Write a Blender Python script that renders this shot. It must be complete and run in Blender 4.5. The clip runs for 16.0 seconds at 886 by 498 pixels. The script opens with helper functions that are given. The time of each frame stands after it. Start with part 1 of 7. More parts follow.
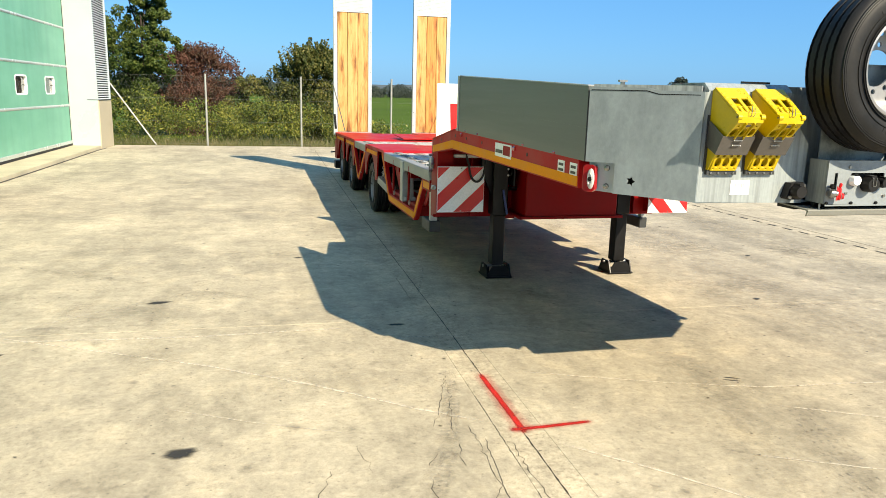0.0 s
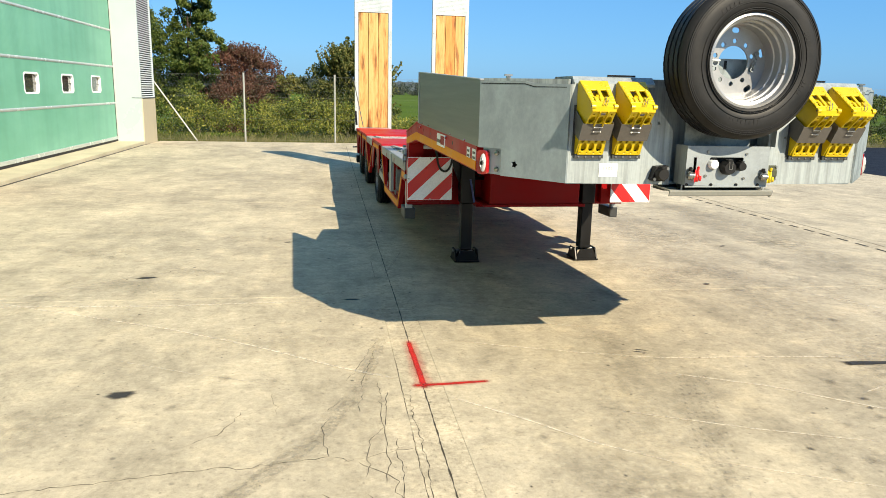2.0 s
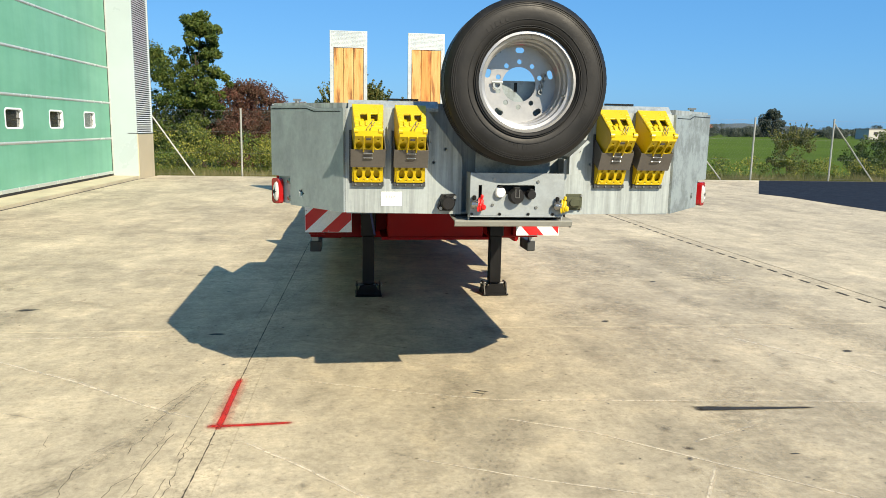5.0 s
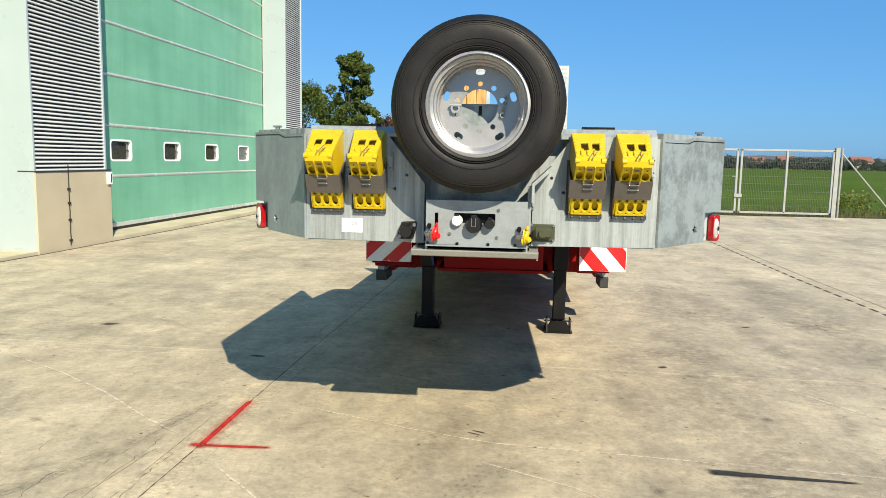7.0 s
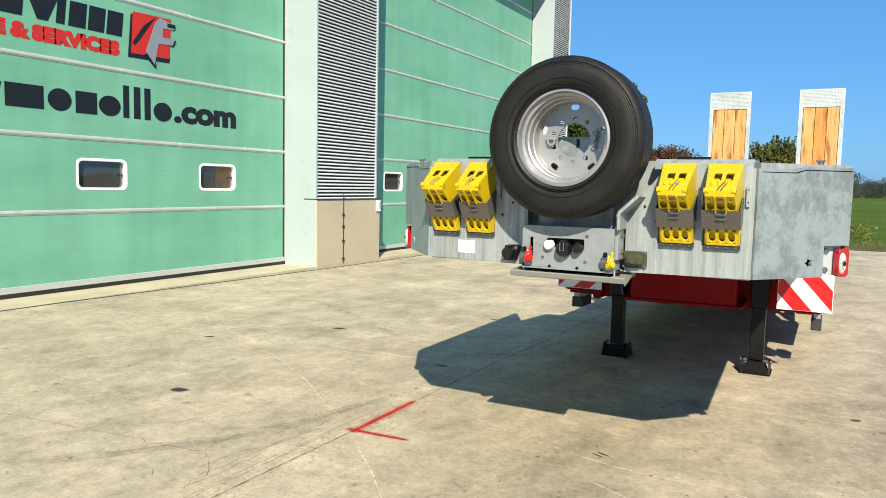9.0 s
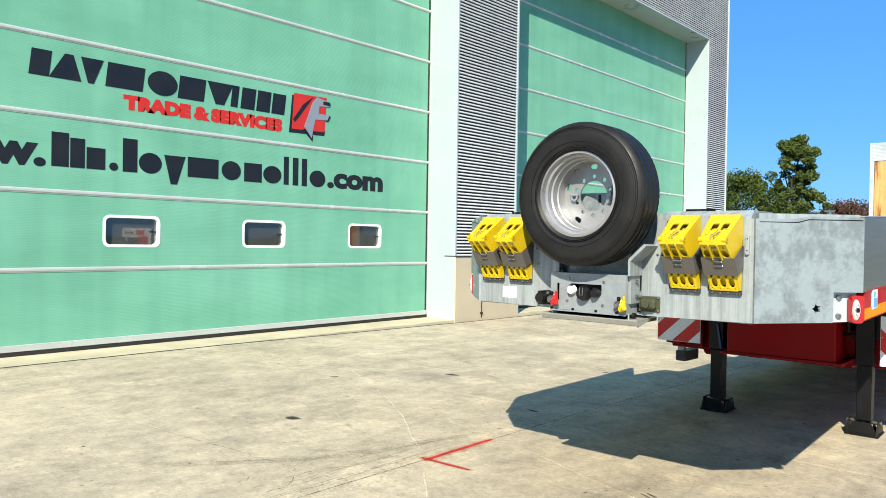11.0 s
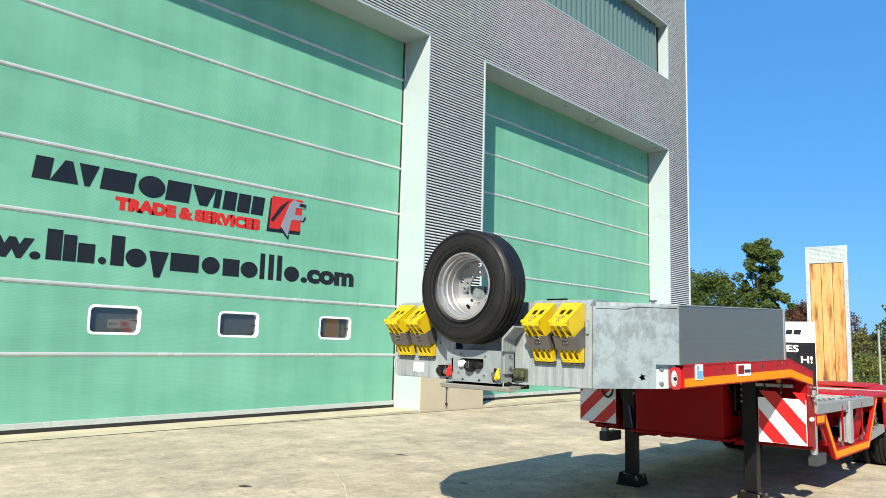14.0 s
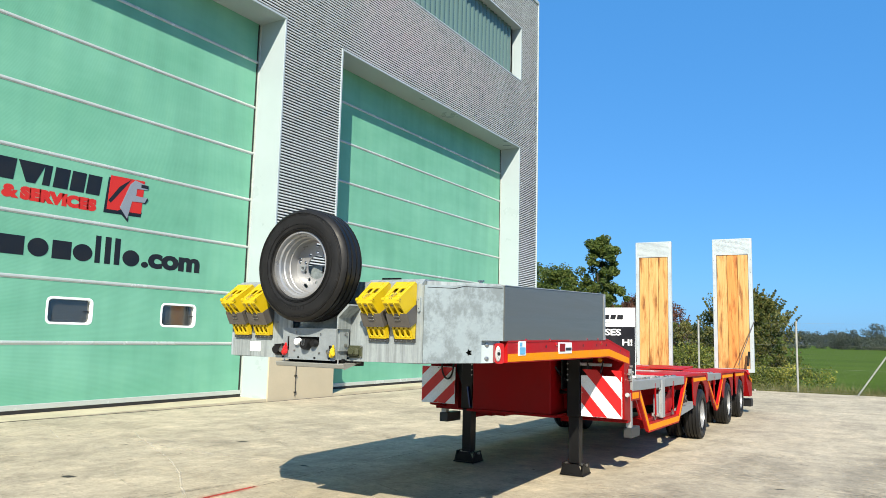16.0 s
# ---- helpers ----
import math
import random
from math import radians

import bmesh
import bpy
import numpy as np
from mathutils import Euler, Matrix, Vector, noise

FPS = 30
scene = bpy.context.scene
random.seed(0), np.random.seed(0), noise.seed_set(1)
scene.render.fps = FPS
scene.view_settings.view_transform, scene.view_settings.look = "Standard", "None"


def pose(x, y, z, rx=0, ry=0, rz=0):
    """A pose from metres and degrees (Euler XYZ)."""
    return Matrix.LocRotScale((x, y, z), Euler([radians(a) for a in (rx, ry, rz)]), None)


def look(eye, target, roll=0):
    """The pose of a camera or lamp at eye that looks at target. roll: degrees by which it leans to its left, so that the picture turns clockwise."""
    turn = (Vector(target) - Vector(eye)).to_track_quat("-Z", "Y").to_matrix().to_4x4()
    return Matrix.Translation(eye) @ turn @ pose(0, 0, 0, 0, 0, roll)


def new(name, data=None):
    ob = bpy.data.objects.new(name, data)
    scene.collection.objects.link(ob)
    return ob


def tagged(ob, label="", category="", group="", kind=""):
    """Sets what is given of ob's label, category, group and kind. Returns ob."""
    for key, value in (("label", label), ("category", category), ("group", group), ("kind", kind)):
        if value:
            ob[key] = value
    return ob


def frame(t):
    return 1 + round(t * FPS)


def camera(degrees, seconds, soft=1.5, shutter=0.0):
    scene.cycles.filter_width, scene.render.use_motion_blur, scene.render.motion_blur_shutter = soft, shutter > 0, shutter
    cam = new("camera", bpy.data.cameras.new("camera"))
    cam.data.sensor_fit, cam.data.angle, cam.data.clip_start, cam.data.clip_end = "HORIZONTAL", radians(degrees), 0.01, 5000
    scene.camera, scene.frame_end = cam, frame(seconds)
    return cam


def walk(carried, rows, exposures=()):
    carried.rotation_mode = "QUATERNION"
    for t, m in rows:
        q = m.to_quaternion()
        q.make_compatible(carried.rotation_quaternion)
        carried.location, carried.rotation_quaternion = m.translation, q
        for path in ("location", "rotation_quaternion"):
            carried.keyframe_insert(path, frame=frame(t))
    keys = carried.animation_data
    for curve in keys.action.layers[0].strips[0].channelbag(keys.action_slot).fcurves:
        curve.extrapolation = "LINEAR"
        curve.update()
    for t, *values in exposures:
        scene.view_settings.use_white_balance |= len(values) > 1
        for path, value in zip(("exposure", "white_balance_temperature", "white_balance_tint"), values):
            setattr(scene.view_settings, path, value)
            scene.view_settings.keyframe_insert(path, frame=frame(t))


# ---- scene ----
cam = camera(62.6, 16.0, soft=0.65)
PATH = [
    (0, (0.127, -0.068, 1.752), (0.571, 1.838, 1.338), 1.5),
    (0.5, (0.286, -0.278, 1.745), (0.677, 1.639, 1.329), 1.5),
    (1, (0.485, -0.437, 1.75), (0.839, 1.486, 1.331), 1.4),
    (1.5, (0.689, -0.559, 1.75), (1.016, 1.37, 1.332), 1.4),
    (2, (0.849, -0.735, 1.744), (1.153, 1.196, 1.322), 1.3),
    (2.5, (1.052, -0.831, 1.742), (1.338, 1.103, 1.32), 1.3),
    (3, (1.306, -0.842, 1.739), (1.581, 1.095, 1.322), 1.3),
    (3.5, (1.503, -0.795, 1.715), (1.771, 1.146, 1.314), 1.3),
    (4, (1.687, -0.699, 1.71), (1.95, 1.248, 1.334), 1.3),
    (4.5, (1.962, -0.684, 1.706), (2.215, 1.269, 1.356), 1.3),
    (4.7, (2.068, -0.682, 1.713), (2.31, 1.274, 1.372), 1.2),
    (6.8, (3.16, -0.55, 1.681), (2.997, 1.426, 1.422), 1.1),
    (7, (3.252, -0.512, 1.685), (3.026, 1.461, 1.439), 1.1),
    (7.5, (3.524, -0.444, 1.697), (3.118, 1.503, 1.485), 1.1),
    (8, (3.779, -0.473, 1.708), (3.177, 1.424, 1.516), 1.0),
    (8.5, (4.016, -0.553, 1.7), (3.216, 1.27, 1.518), 0.9),
    (8.7, (4.117, -0.595, 1.697), (3.246, 1.196, 1.515), 1.0),
    (10.8, (5.103, -0.622, 1.65), (3.786, 0.882, 1.588), 1.1),
    (11, (5.207, -0.633, 1.66), (3.857, 0.843, 1.638), 0.9),
    (11.5, (5.422, -0.683, 1.661), (3.997, 0.717, 1.764), 1.0),
    (12, (5.673, -0.771, 1.622), (4.192, 0.559, 1.817), 1.2),
    (12.5, (5.903, -0.793, 1.582), (4.398, 0.502, 1.818), 1.3),
    (13, (6.109, -0.873, 1.579), (4.624, 0.444, 1.825), 1.4),
    (13.5, (6.237, -1.002, 1.563), (4.813, 0.38, 1.811), 1.6),
    (14, (6.328, -1.05, 1.556), (5.002, 0.426, 1.802), 1.5),
    (14.5, (6.421, -1.07, 1.542), (5.202, 0.496, 1.786), 1.6),
    (15, (6.472, -1.059, 1.514), (5.347, 0.576, 1.753), 1.5),
    (15.5, (6.519, -1.062, 1.483), (5.458, 0.616, 1.721), 1.4),
    (16, (6.532, -1.056, 1.457), (5.514, 0.649, 1.693), 1.4),
]
walk(cam, [(t, look(eye, target, roll)) for t, eye, target, roll in PATH],
     exposures=((0.0, 0.92, 7250, 10), (2.5, 0.83, 7250, 10), (4.5, 0.76, 7150, 10), (7.0, 0.65, 7000, 10), (8.5, 0.64, 6950, 10),
                (11.0, 0.85, 6500, 10), (13.0, 0.85, 6500, 10), (14.5, 0.76, 6500, 10), (16.0, 0.76, 6500, 10)))

# ---- light ----
SUN_EL, SUN_DX, SUN_DY = 35.8, 0.663, -1.22
world = bpy.data.worlds.new("sky")
scene.world = world
world.use_nodes = True
wn = world.node_tree
wn.nodes.clear()
sky = wn.nodes.new("ShaderNodeTexSky")
sky.sky_type, sky.sun_disc = "NISHITA", False
sky.sun_elevation, sky.sun_rotation = radians(SUN_EL), math.atan2(SUN_DX, SUN_DY)
sky.air_density, sky.dust_density, sky.ozone_density, sky.altitude = 1.0, 1.5, 4.0, 900
bg = wn.nodes.new("ShaderNodeBackground")
bg.inputs["Strength"].default_value = 0.057
wo = wn.nodes.new("ShaderNodeOutputWorld")
tint = wn.nodes.new("ShaderNodeMix")
tint.data_type, tint.blend_type = "RGBA", "MULTIPLY"
tint.inputs["Factor"].default_value = 1.0
tint.inputs["B"].default_value = (0.66, 0.90, 1.06, 1)
wn.links.new(sky.outputs[0], tint.inputs["A"])
even = wn.nodes.new("ShaderNodeMix")
even.data_type = "RGBA"
even.inputs["Factor"].default_value = 0.33
even.inputs["B"].default_value = (1.3, 7.2, 17.5, 1)
wn.links.new(tint.outputs["Result"], even.inputs["A"])
wn.links.new(even.outputs["Result"], bg.inputs[0])
wn.links.new(bg.outputs[0], wo.inputs[0])
sun = new("sun", bpy.data.lights.new("sun", "SUN"))
sun.data.energy, sun.data.angle, sun.data.color = 5.0, radians(0.5), (1.0, 0.91, 0.73)
sun.matrix_world = look((SUN_DX * 40, SUN_DY * 40, 55.5 * math.tan(radians(SUN_EL))), (0, 0, 0))

# ---- materials ----
def tree_of(name):
    m = bpy.data.materials.new(name)
    m.use_nodes = True
    nt = m.node_tree
    return m, nt, nt.nodes["Principled BSDF"]


def add(nt, kind, **sets):
    n = nt.nodes.new(kind)
    for k, v in sets.items():
        n.inputs[k].default_value = v
    return n


def coords(nt, stretch=(1, 1, 1)):
    c = nt.nodes.new("ShaderNodeTexCoord")
    m = nt.nodes.new("ShaderNodeMapping")
    m.inputs["Scale"].default_value = stretch
    nt.links.new(c.outputs["Object"], m.inputs["Vector"])
    return m.outputs["Vector"]


def noise_tex(nt, vec, scale, detail=4.0, rough=0.6):
    n = add(nt, "ShaderNodeTexNoise", Scale=scale, Detail=detail, Roughness=rough)
    nt.links.new(vec, n.inputs["Vector"])
    return n.outputs["Fac"]


def ramp(nt, fac, stops):
    r = nt.nodes.new("ShaderNodeValToRGB")
    e = r.color_ramp.elements
    while len(e) < len(stops):
        e.new(0.5)
    for el, (p, c) in zip(e, stops):
        el.position, el.color = p, (*c, 1) if len(c) == 3 else c
    nt.links.new(fac, r.inputs["Fac"])
    return r.outputs["Color"]


ALBEDO_SCALE = 0.62  # scales base colours down so shade renders deeper against sunlit surfaces


def dull(c):
    return tuple(v * ALBEDO_SCALE for v in c)


def grey(v):
    return (v, v, v)


def mix(nt, a, b, fac, mode="MIX"):
    m = nt.nodes.new("ShaderNodeMix")
    m.data_type, m.blend_type = "RGBA", mode
    for val, sock in ((a, m.inputs["A"]), (b, m.inputs["B"]), (fac, m.inputs["Factor"])):
        if isinstance(val, bpy.types.NodeSocket):
            nt.links.new(val, sock)
        elif isinstance(val, tuple):
            sock.default_value = (*val, 1)
        else:
            sock.default_value = val
    return m.outputs["Result"]


def bump(nt, b, height, strength, dist):
    n = add(nt, "ShaderNodeBump", Strength=strength, Distance=dist)
    nt.links.new(height, n.inputs["Height"])
    nt.links.new(n.outputs["Normal"], b.inputs["Normal"])
    return n


def surf(name, base, rough=0.5, metal=0.0, var=0.18, scale=4.0, fine=70.0, fvar=0.10, relief=0.15, depth=0.002, coat=0.0,
         stretch=(1, 1, 1), rvar=0.12, own=0.0, spec=0.5, fresh=False):
    """A painted, cast or rubber surface: its colour varies at two scales, gloss and fine relief with it."""
    m, nt, b = tree_of(name)
    base = base if fresh else dull(base)
    vec = coords(nt, stretch)
    big, small = noise_tex(nt, vec, scale, 5), noise_tex(nt, vec, fine, 3)
    c = mix(nt, base, ramp(nt, big, [(0.3, grey(1 - var)), (0.7, grey(1 + 0.0))]), 1.0, "MULTIPLY")
    c = mix(nt, c, ramp(nt, small, [(0.35, grey(1 - fvar)), (0.6, grey(1.0))]), 1.0, "MULTIPLY")
    if own:
        oi = nt.nodes.new("ShaderNodeObjectInfo")
        c = mix(nt, c, ramp(nt, oi.outputs["Random"], [(0.0, grey(1 - own)), (1.0, grey(1.0))]), 1.0, "MULTIPLY")
    nt.links.new(c, b.inputs["Base Color"])
    r = ramp(nt, big, [(0.3, grey(max(rough - rvar, 0.04))), (0.7, grey(min(rough + rvar, 1)))])
    nt.links.new(r, b.inputs["Roughness"])
    b.inputs["Metallic"].default_value = metal
    b.inputs["Coat Weight"].default_value = coat
    b.inputs["Specular IOR Level"].default_value = spec
    bump(nt, b, small, relief, depth)
    return m


def turned(nt, vec, scale, turn):
    m = add(nt, "ShaderNodeMapping", Scale=scale, Rotation=(0, 0, turn))
    nt.links.new(vec, m.inputs["Vector"])
    return m.outputs[0]


def concrete(name, light, dark, rust, rough_cast=0.0):
    """Broom-finished yard concrete: cloudy tone, worn lanes along the yard, trowel arcs, drag lines, specks and drips."""
    m, nt, b = tree_of(name)
    light, dark, rust = dull(light), dull(dark), dull(rust)
    vec = nt.nodes.new("ShaderNodeNewGeometry").outputs["Position"]
    big = noise_tex(nt, vec, 0.38, 6, 0.62)
    cl = add(nt, "ShaderNodeTexNoise", Scale=2.2, Detail=11.0, Roughness=0.76, Distortion=0.25)
    nt.links.new(vec, cl.inputs["Vector"])
    lane = noise_tex(nt, turned(nt, vec, (1.0, 0.28, 1.0), 0.25), 1.5, 6, 0.68)
    mid = noise_tex(nt, vec, 9.0, 9, 0.82)
    grit = noise_tex(nt, vec, 34, 5, 0.78)
    fine = noise_tex(nt, vec, 210, 3, 0.7)
    c = mix(nt, dark, light, ramp(nt, big, [(0.33, grey(0.15)), (0.60, grey(1.0))]))
    c = mix(nt, c, rust, ramp(nt, cl.outputs["Fac"], [(0.50, grey(0.0)), (0.74, grey(0.60))]))
    c = mix(nt, c, ramp(nt, cl.outputs["Fac"], [(0.30, grey(0.68)), (0.43, grey(0.92)), (0.53, grey(1.05)), (0.66, grey(1.28))]), 1.0, "MULTIPLY")
    c = mix(nt, c, ramp(nt, lane, [(0.30, grey(0.74)), (0.47, grey(0.98)), (0.56, grey(1.04)), (0.70, grey(1.20))]), 1.0, "MULTIPLY")
    c = mix(nt, c, ramp(nt, mid, [(0.30, grey(0.58)), (0.42, grey(0.92)), (0.53, grey(1.03)), (0.66, grey(1.24))]), 1.0, "MULTIPLY")
    # fine drag lines, three directions, only where the surface is worn
    worn = ramp(nt, mid, [(0.42, grey(0.0)), (0.62, grey(1.0))])
    for sc, turn in (((0.7, 26.0, 1.0), 0.36), ((0.9, 30.0, 1.0), -0.22), ((0.6, 34.0, 1.0), 1.45)):
        line = noise_tex(nt, turned(nt, vec, sc, turn), 1.0, 3, 0.6)
        c = mix(nt, c, ramp(nt, line, [(0.30, grey(0.93)), (0.44, grey(1.0)), (0.62, grey(1.0)), (0.74, grey(1.08))]), worn, "MULTIPLY")
    c = mix(nt, c, ramp(nt, grit, [(0.26, grey(0.58 - rough_cast)), (0.42, grey(0.97)), (0.72, grey(1.16 + rough_cast))]), 1.0, "MULTIPLY")
    c = mix(nt, c, ramp(nt, fine, [(0.30, grey(0.80)), (0.55, grey(1.04))]), 1.0, "MULTIPLY")
    # small dark specks, oil drips and rubber crumbs
    for size, r0, r1, lo, tone in ((2.1, 0.030, 0.085, 0.50, 0.58), (6.5, 0.05, 0.12, 0.50, 0.66), (19.0, 0.07, 0.15, 0.46, 0.60)):
        vo = add(nt, "ShaderNodeTexVoronoi", Scale=size, Randomness=1.0)
        nt.links.new(vec, vo.inputs["Vector"])
        near = ramp(nt, vo.outputs["Distance"], [(r0, grey(1.0)), (r1, grey(0.0))])
        keep = ramp(nt, noise_tex(nt, vec, size * 0.41, 3), [(lo, grey(0.0)), (lo + 0.08, grey(tone))])
        c = mix(nt, c, (0.14, 0.125, 0.10), mix(nt, grey(0.0), near, keep))
    nt.links.new(c, b.inputs["Base Color"])
    b.inputs["Roughness"].default_value = 0.82
    b.inputs["Specular IOR Level"].default_value = 0.3
    bump(nt, b, grit, 0.45, 0.005)
    return m


def soft_mark(name, base, density, edge=0.6, grain=60.0, gap=0.45, rough=0.85, bars=0.0):
    """A worn-in mark that thins out towards its edge and lets the concrete show through its grain."""
    m, nt, b = tree_of(name)
    base = dull(base)
    co = nt.nodes.new("ShaderNodeTexCoord")
    sep = nt.nodes.new("ShaderNodeSeparateXYZ")
    nt.links.new(co.outputs["UV"], sep.inputs[0])
    across = ramp(nt, sep.outputs["Y"], [(0.0, grey(0.0)), (0.5 * edge, grey(1.0)), (1 - 0.5 * edge, grey(1.0)), (1.0, grey(0.0))])
    along = ramp(nt, sep.outputs["X"], [(0.0, grey(0.0)), (0.10, grey(1.0)), (0.90, grey(1.0)), (1.0, grey(0.0))])
    pos = nt.nodes.new("ShaderNodeNewGeometry").outputs["Position"]
    n = ramp(nt, noise_tex(nt, pos, grain, 4, 0.75), [(gap - 0.12, grey(0.0)), (gap + 0.12, grey(1.0))])
    a = mix(nt, across, along, 1.0, "MULTIPLY")
    a = mix(nt, a, n, 1.0, "MULTIPLY")
    if bars:
        patch = ramp(nt, noise_tex(nt, pos, bars, 2, 0.5), [(0.40, grey(0.25)), (0.58, grey(1.0))])
        a = mix(nt, a, patch, 1.0, "MULTIPLY")
    a = mix(nt, a, grey(density), 1.0, "MULTIPLY")
    big = noise_tex(nt, pos, 9.0, 4)
    nt.links.new(mix(nt, base, ramp(nt, big, [(0.3, grey(0.75)), (0.7, grey(1.1))]), 1.0, "MULTIPLY"), b.inputs["Base Color"])
    b.inputs["Roughness"].default_value = rough
    nt.links.new(a, b.inputs["Alpha"])
    return m


def galvanised(name, base, mottled, streak=(1, 1, 1), scale=9.0, grain=0.68, lo=0.34, hi=0.60):
    m, nt, b = tree_of(name)
    base = dull(base)
    vec = coords(nt, streak)
    plain = coords(nt)
    cloud = noise_tex(nt, vec, scale, 8, grain)
    vo = add(nt, "ShaderNodeTexVoronoi", Scale=55.0)
    nt.links.new(plain, vo.inputs["Vector"])
    c = mix(nt, base, ramp(nt, cloud, [(lo, grey(mottled)), (hi, grey(1.0)), (0.8, grey(1.06))]), 1.0, "MULTIPLY")
    c = mix(nt, c, ramp(nt, vo.outputs["Color"], [(0.0, grey(0.94)), (1.0, grey(1.04))]), 1.0, "MULTIPLY")
    nt.links.new(c, b.inputs["Base Color"])
    b.inputs["Metallic"].default_value = 0.40
    nt.links.new(ramp(nt, cloud, [(0.35, grey(0.62)), (0.7, grey(0.42))]), b.inputs["Roughness"])
    bump(nt, b, cloud, 0.12, 0.003)
    return m


def timber(name, stops, stretch, own=0.35):
    m, nt, b = tree_of(name)
    oi = nt.nodes.new("ShaderNodeObjectInfo")
    c0 = nt.nodes.new("ShaderNodeTexCoord")
    shift = add(nt, "ShaderNodeVectorMath")
    shift.operation = "MULTIPLY_ADD"
    nt.links.new(oi.outputs["Random"], shift.inputs[0])
    shift.inputs[1].default_value = (37, 19, 53)
    nt.links.new(c0.outputs["Object"], shift.inputs[2])
    mp = add(nt, "ShaderNodeMapping", Scale=stretch)
    nt.links.new(shift.outputs[0], mp.inputs["Vector"])
    grain = noise_tex(nt, mp.outputs[0], 3.0, 8, 0.7)
    mp2 = add(nt, "ShaderNodeMapping", Scale=tuple(v * 0.35 + 0.4 for v in stretch))
    nt.links.new(shift.outputs[0], mp2.inputs["Vector"])
    knots = noise_tex(nt, mp2.outputs[0], 2.2, 5, 0.65)
    c = ramp(nt, grain, [(p, dull(v)) for p, v in stops])
    c = mix(nt, c, ramp(nt, knots, [(0.32, (0.34, 0.22, 0.14)), (0.41, (0.74, 0.60, 0.48)), (0.5, grey(1.0))]), 1.0, "MULTIPLY")
    c = mix(nt, c, ramp(nt, oi.outputs["Random"], [(0.0, (1.0, 1 - own * 0.55, 1 - own)), (0.5, grey(1.0)), (1.0, (1.0, 1 - own * 0.2, 1 - own * 0.4))]), 1.0, "MULTIPLY")
    nt.links.new(c, b.inputs["Base Color"])
    b.inputs["Roughness"].default_value = 0.6
    bump(nt, b, grain, 0.25, 0.003)
    return m


def fluted_panel(name):
    """Translucent green twin-wall sheet: fine flutes, cloudy tone, a satin skin."""
    m, nt, b = tree_of(name)
    g = nt.nodes.new("ShaderNodeNewGeometry")
    mp = add(nt, "ShaderNodeMapping", Scale=(1.0, 0.35, 1.0))
    nt.links.new(g.outputs["Position"], mp.inputs["Vector"])
    cloud = noise_tex(nt, mp.outputs[0], 1.1, 4, 0.6)
    mpv = add(nt, "ShaderNodeMapping", Scale=(1.0, 1.0, 0.12))
    nt.links.new(g.outputs["Position"], mpv.inputs["Vector"])
    streaks = noise_tex(nt, mpv.outputs[0], 2.4, 3, 0.5)
    sep = nt.nodes.new("ShaderNodeSeparateXYZ")
    nt.links.new(g.outputs["Position"], sep.inputs[0])
    ms = nt.nodes.new("ShaderNodeMath")
    ms.operation = "MULTIPLY"
    nt.links.new(sep.outputs["Z"], ms.inputs[0])
    ms.inputs[1].default_value = 2 * math.pi / 0.022
    si = nt.nodes.new("ShaderNodeMath")
    si.operation = "SINE"
    nt.links.new(ms.outputs[0], si.inputs[0])
    c = ramp(nt, cloud, [(0.3, dull((0.208, 0.580, 0.402))), (0.7, dull((0.290, 0.715, 0.520)))])
    c = mix(nt, c, ramp(nt, streaks, [(0.35, grey(0.93)), (0.5, grey(1.0)), (0.72, (1.10, 1.06, 1.04))]), 1.0, "MULTIPLY")
    nt.links.new(c, b.inputs["Base Color"])
    b.inputs["Roughness"].default_value = 0.38
    b.inputs["Specular IOR Level"].default_value = 0.10
    bump(nt, b, si.outputs[0], 0.10, 0.002)
    return m


def leafy(name, stops, scale=0.9):
    m, nt, b = tree_of(name)
    g = nt.nodes.new("ShaderNodeNewGeometry")
    stops = [(p, tuple(v * 0.85 for v in c)) for p, c in stops]
    n = noise_tex(nt, g.outputs["Position"], scale, 3)
    isl = g.outputs["Random Per Island"]
    ad = nt.nodes.new("ShaderNodeMath")
    ad.operation = "MULTIPLY_ADD"
    nt.links.new(isl, ad.inputs[0])
    ad.inputs[1].default_value = 0.45
    nt.links.new(n, ad.inputs[2])
    nt.links.new(ramp(nt, ad.outputs[0], stops), b.inputs["Base Color"])
    b.inputs["Roughness"].default_value = 0.55
    b.inputs["Specular IOR Level"].default_value = 0.35
    tr = nt.nodes.new("ShaderNodeBsdfTranslucent")
    nt.links.new(ramp(nt, ad.outputs[0], stops), tr.inputs["Color"])
    mx = nt.nodes.new("ShaderNodeMixShader")
    mx.inputs[0].default_value = 0.30
    nt.links.new(b.outputs[0], mx.inputs[1])
    nt.links.new(tr.outputs[0], mx.inputs[2])
    nt.links.new(mx.outputs[0], nt.nodes["Material Output"].inputs["Surface"])
    return m


M_CONC = concrete("yard_concrete", (0.725, 0.634, 0.466), (0.51, 0.450, 0.342), (0.66, 0.545, 0.362))
M_JOINT = surf("joint_grime", (0.075, 0.066, 0.052), 0.9)
M_PATCH = concrete("joint_mortar", (0.66, 0.575, 0.42), (0.50, 0.437, 0.325), (0.60, 0.49, 0.325), 0.28)
M_APRON = surf("threshold_concrete", (0.98, 0.87, 0.61), 0.8, var=0.3, scale=1.5, fvar=0.15)
M_DARKPATCH = surf("asphalt", (0.022, 0.030, 0.050), 0.85, var=0.3, fvar=0.4, fine=120, relief=0.5, depth=0.004, spec=0.15)
M_SPRAY = soft_mark("red_marking_paint", (0.90, 0.028, 0.022), 1.0, 0.55, 90, 0.24, 0.6)
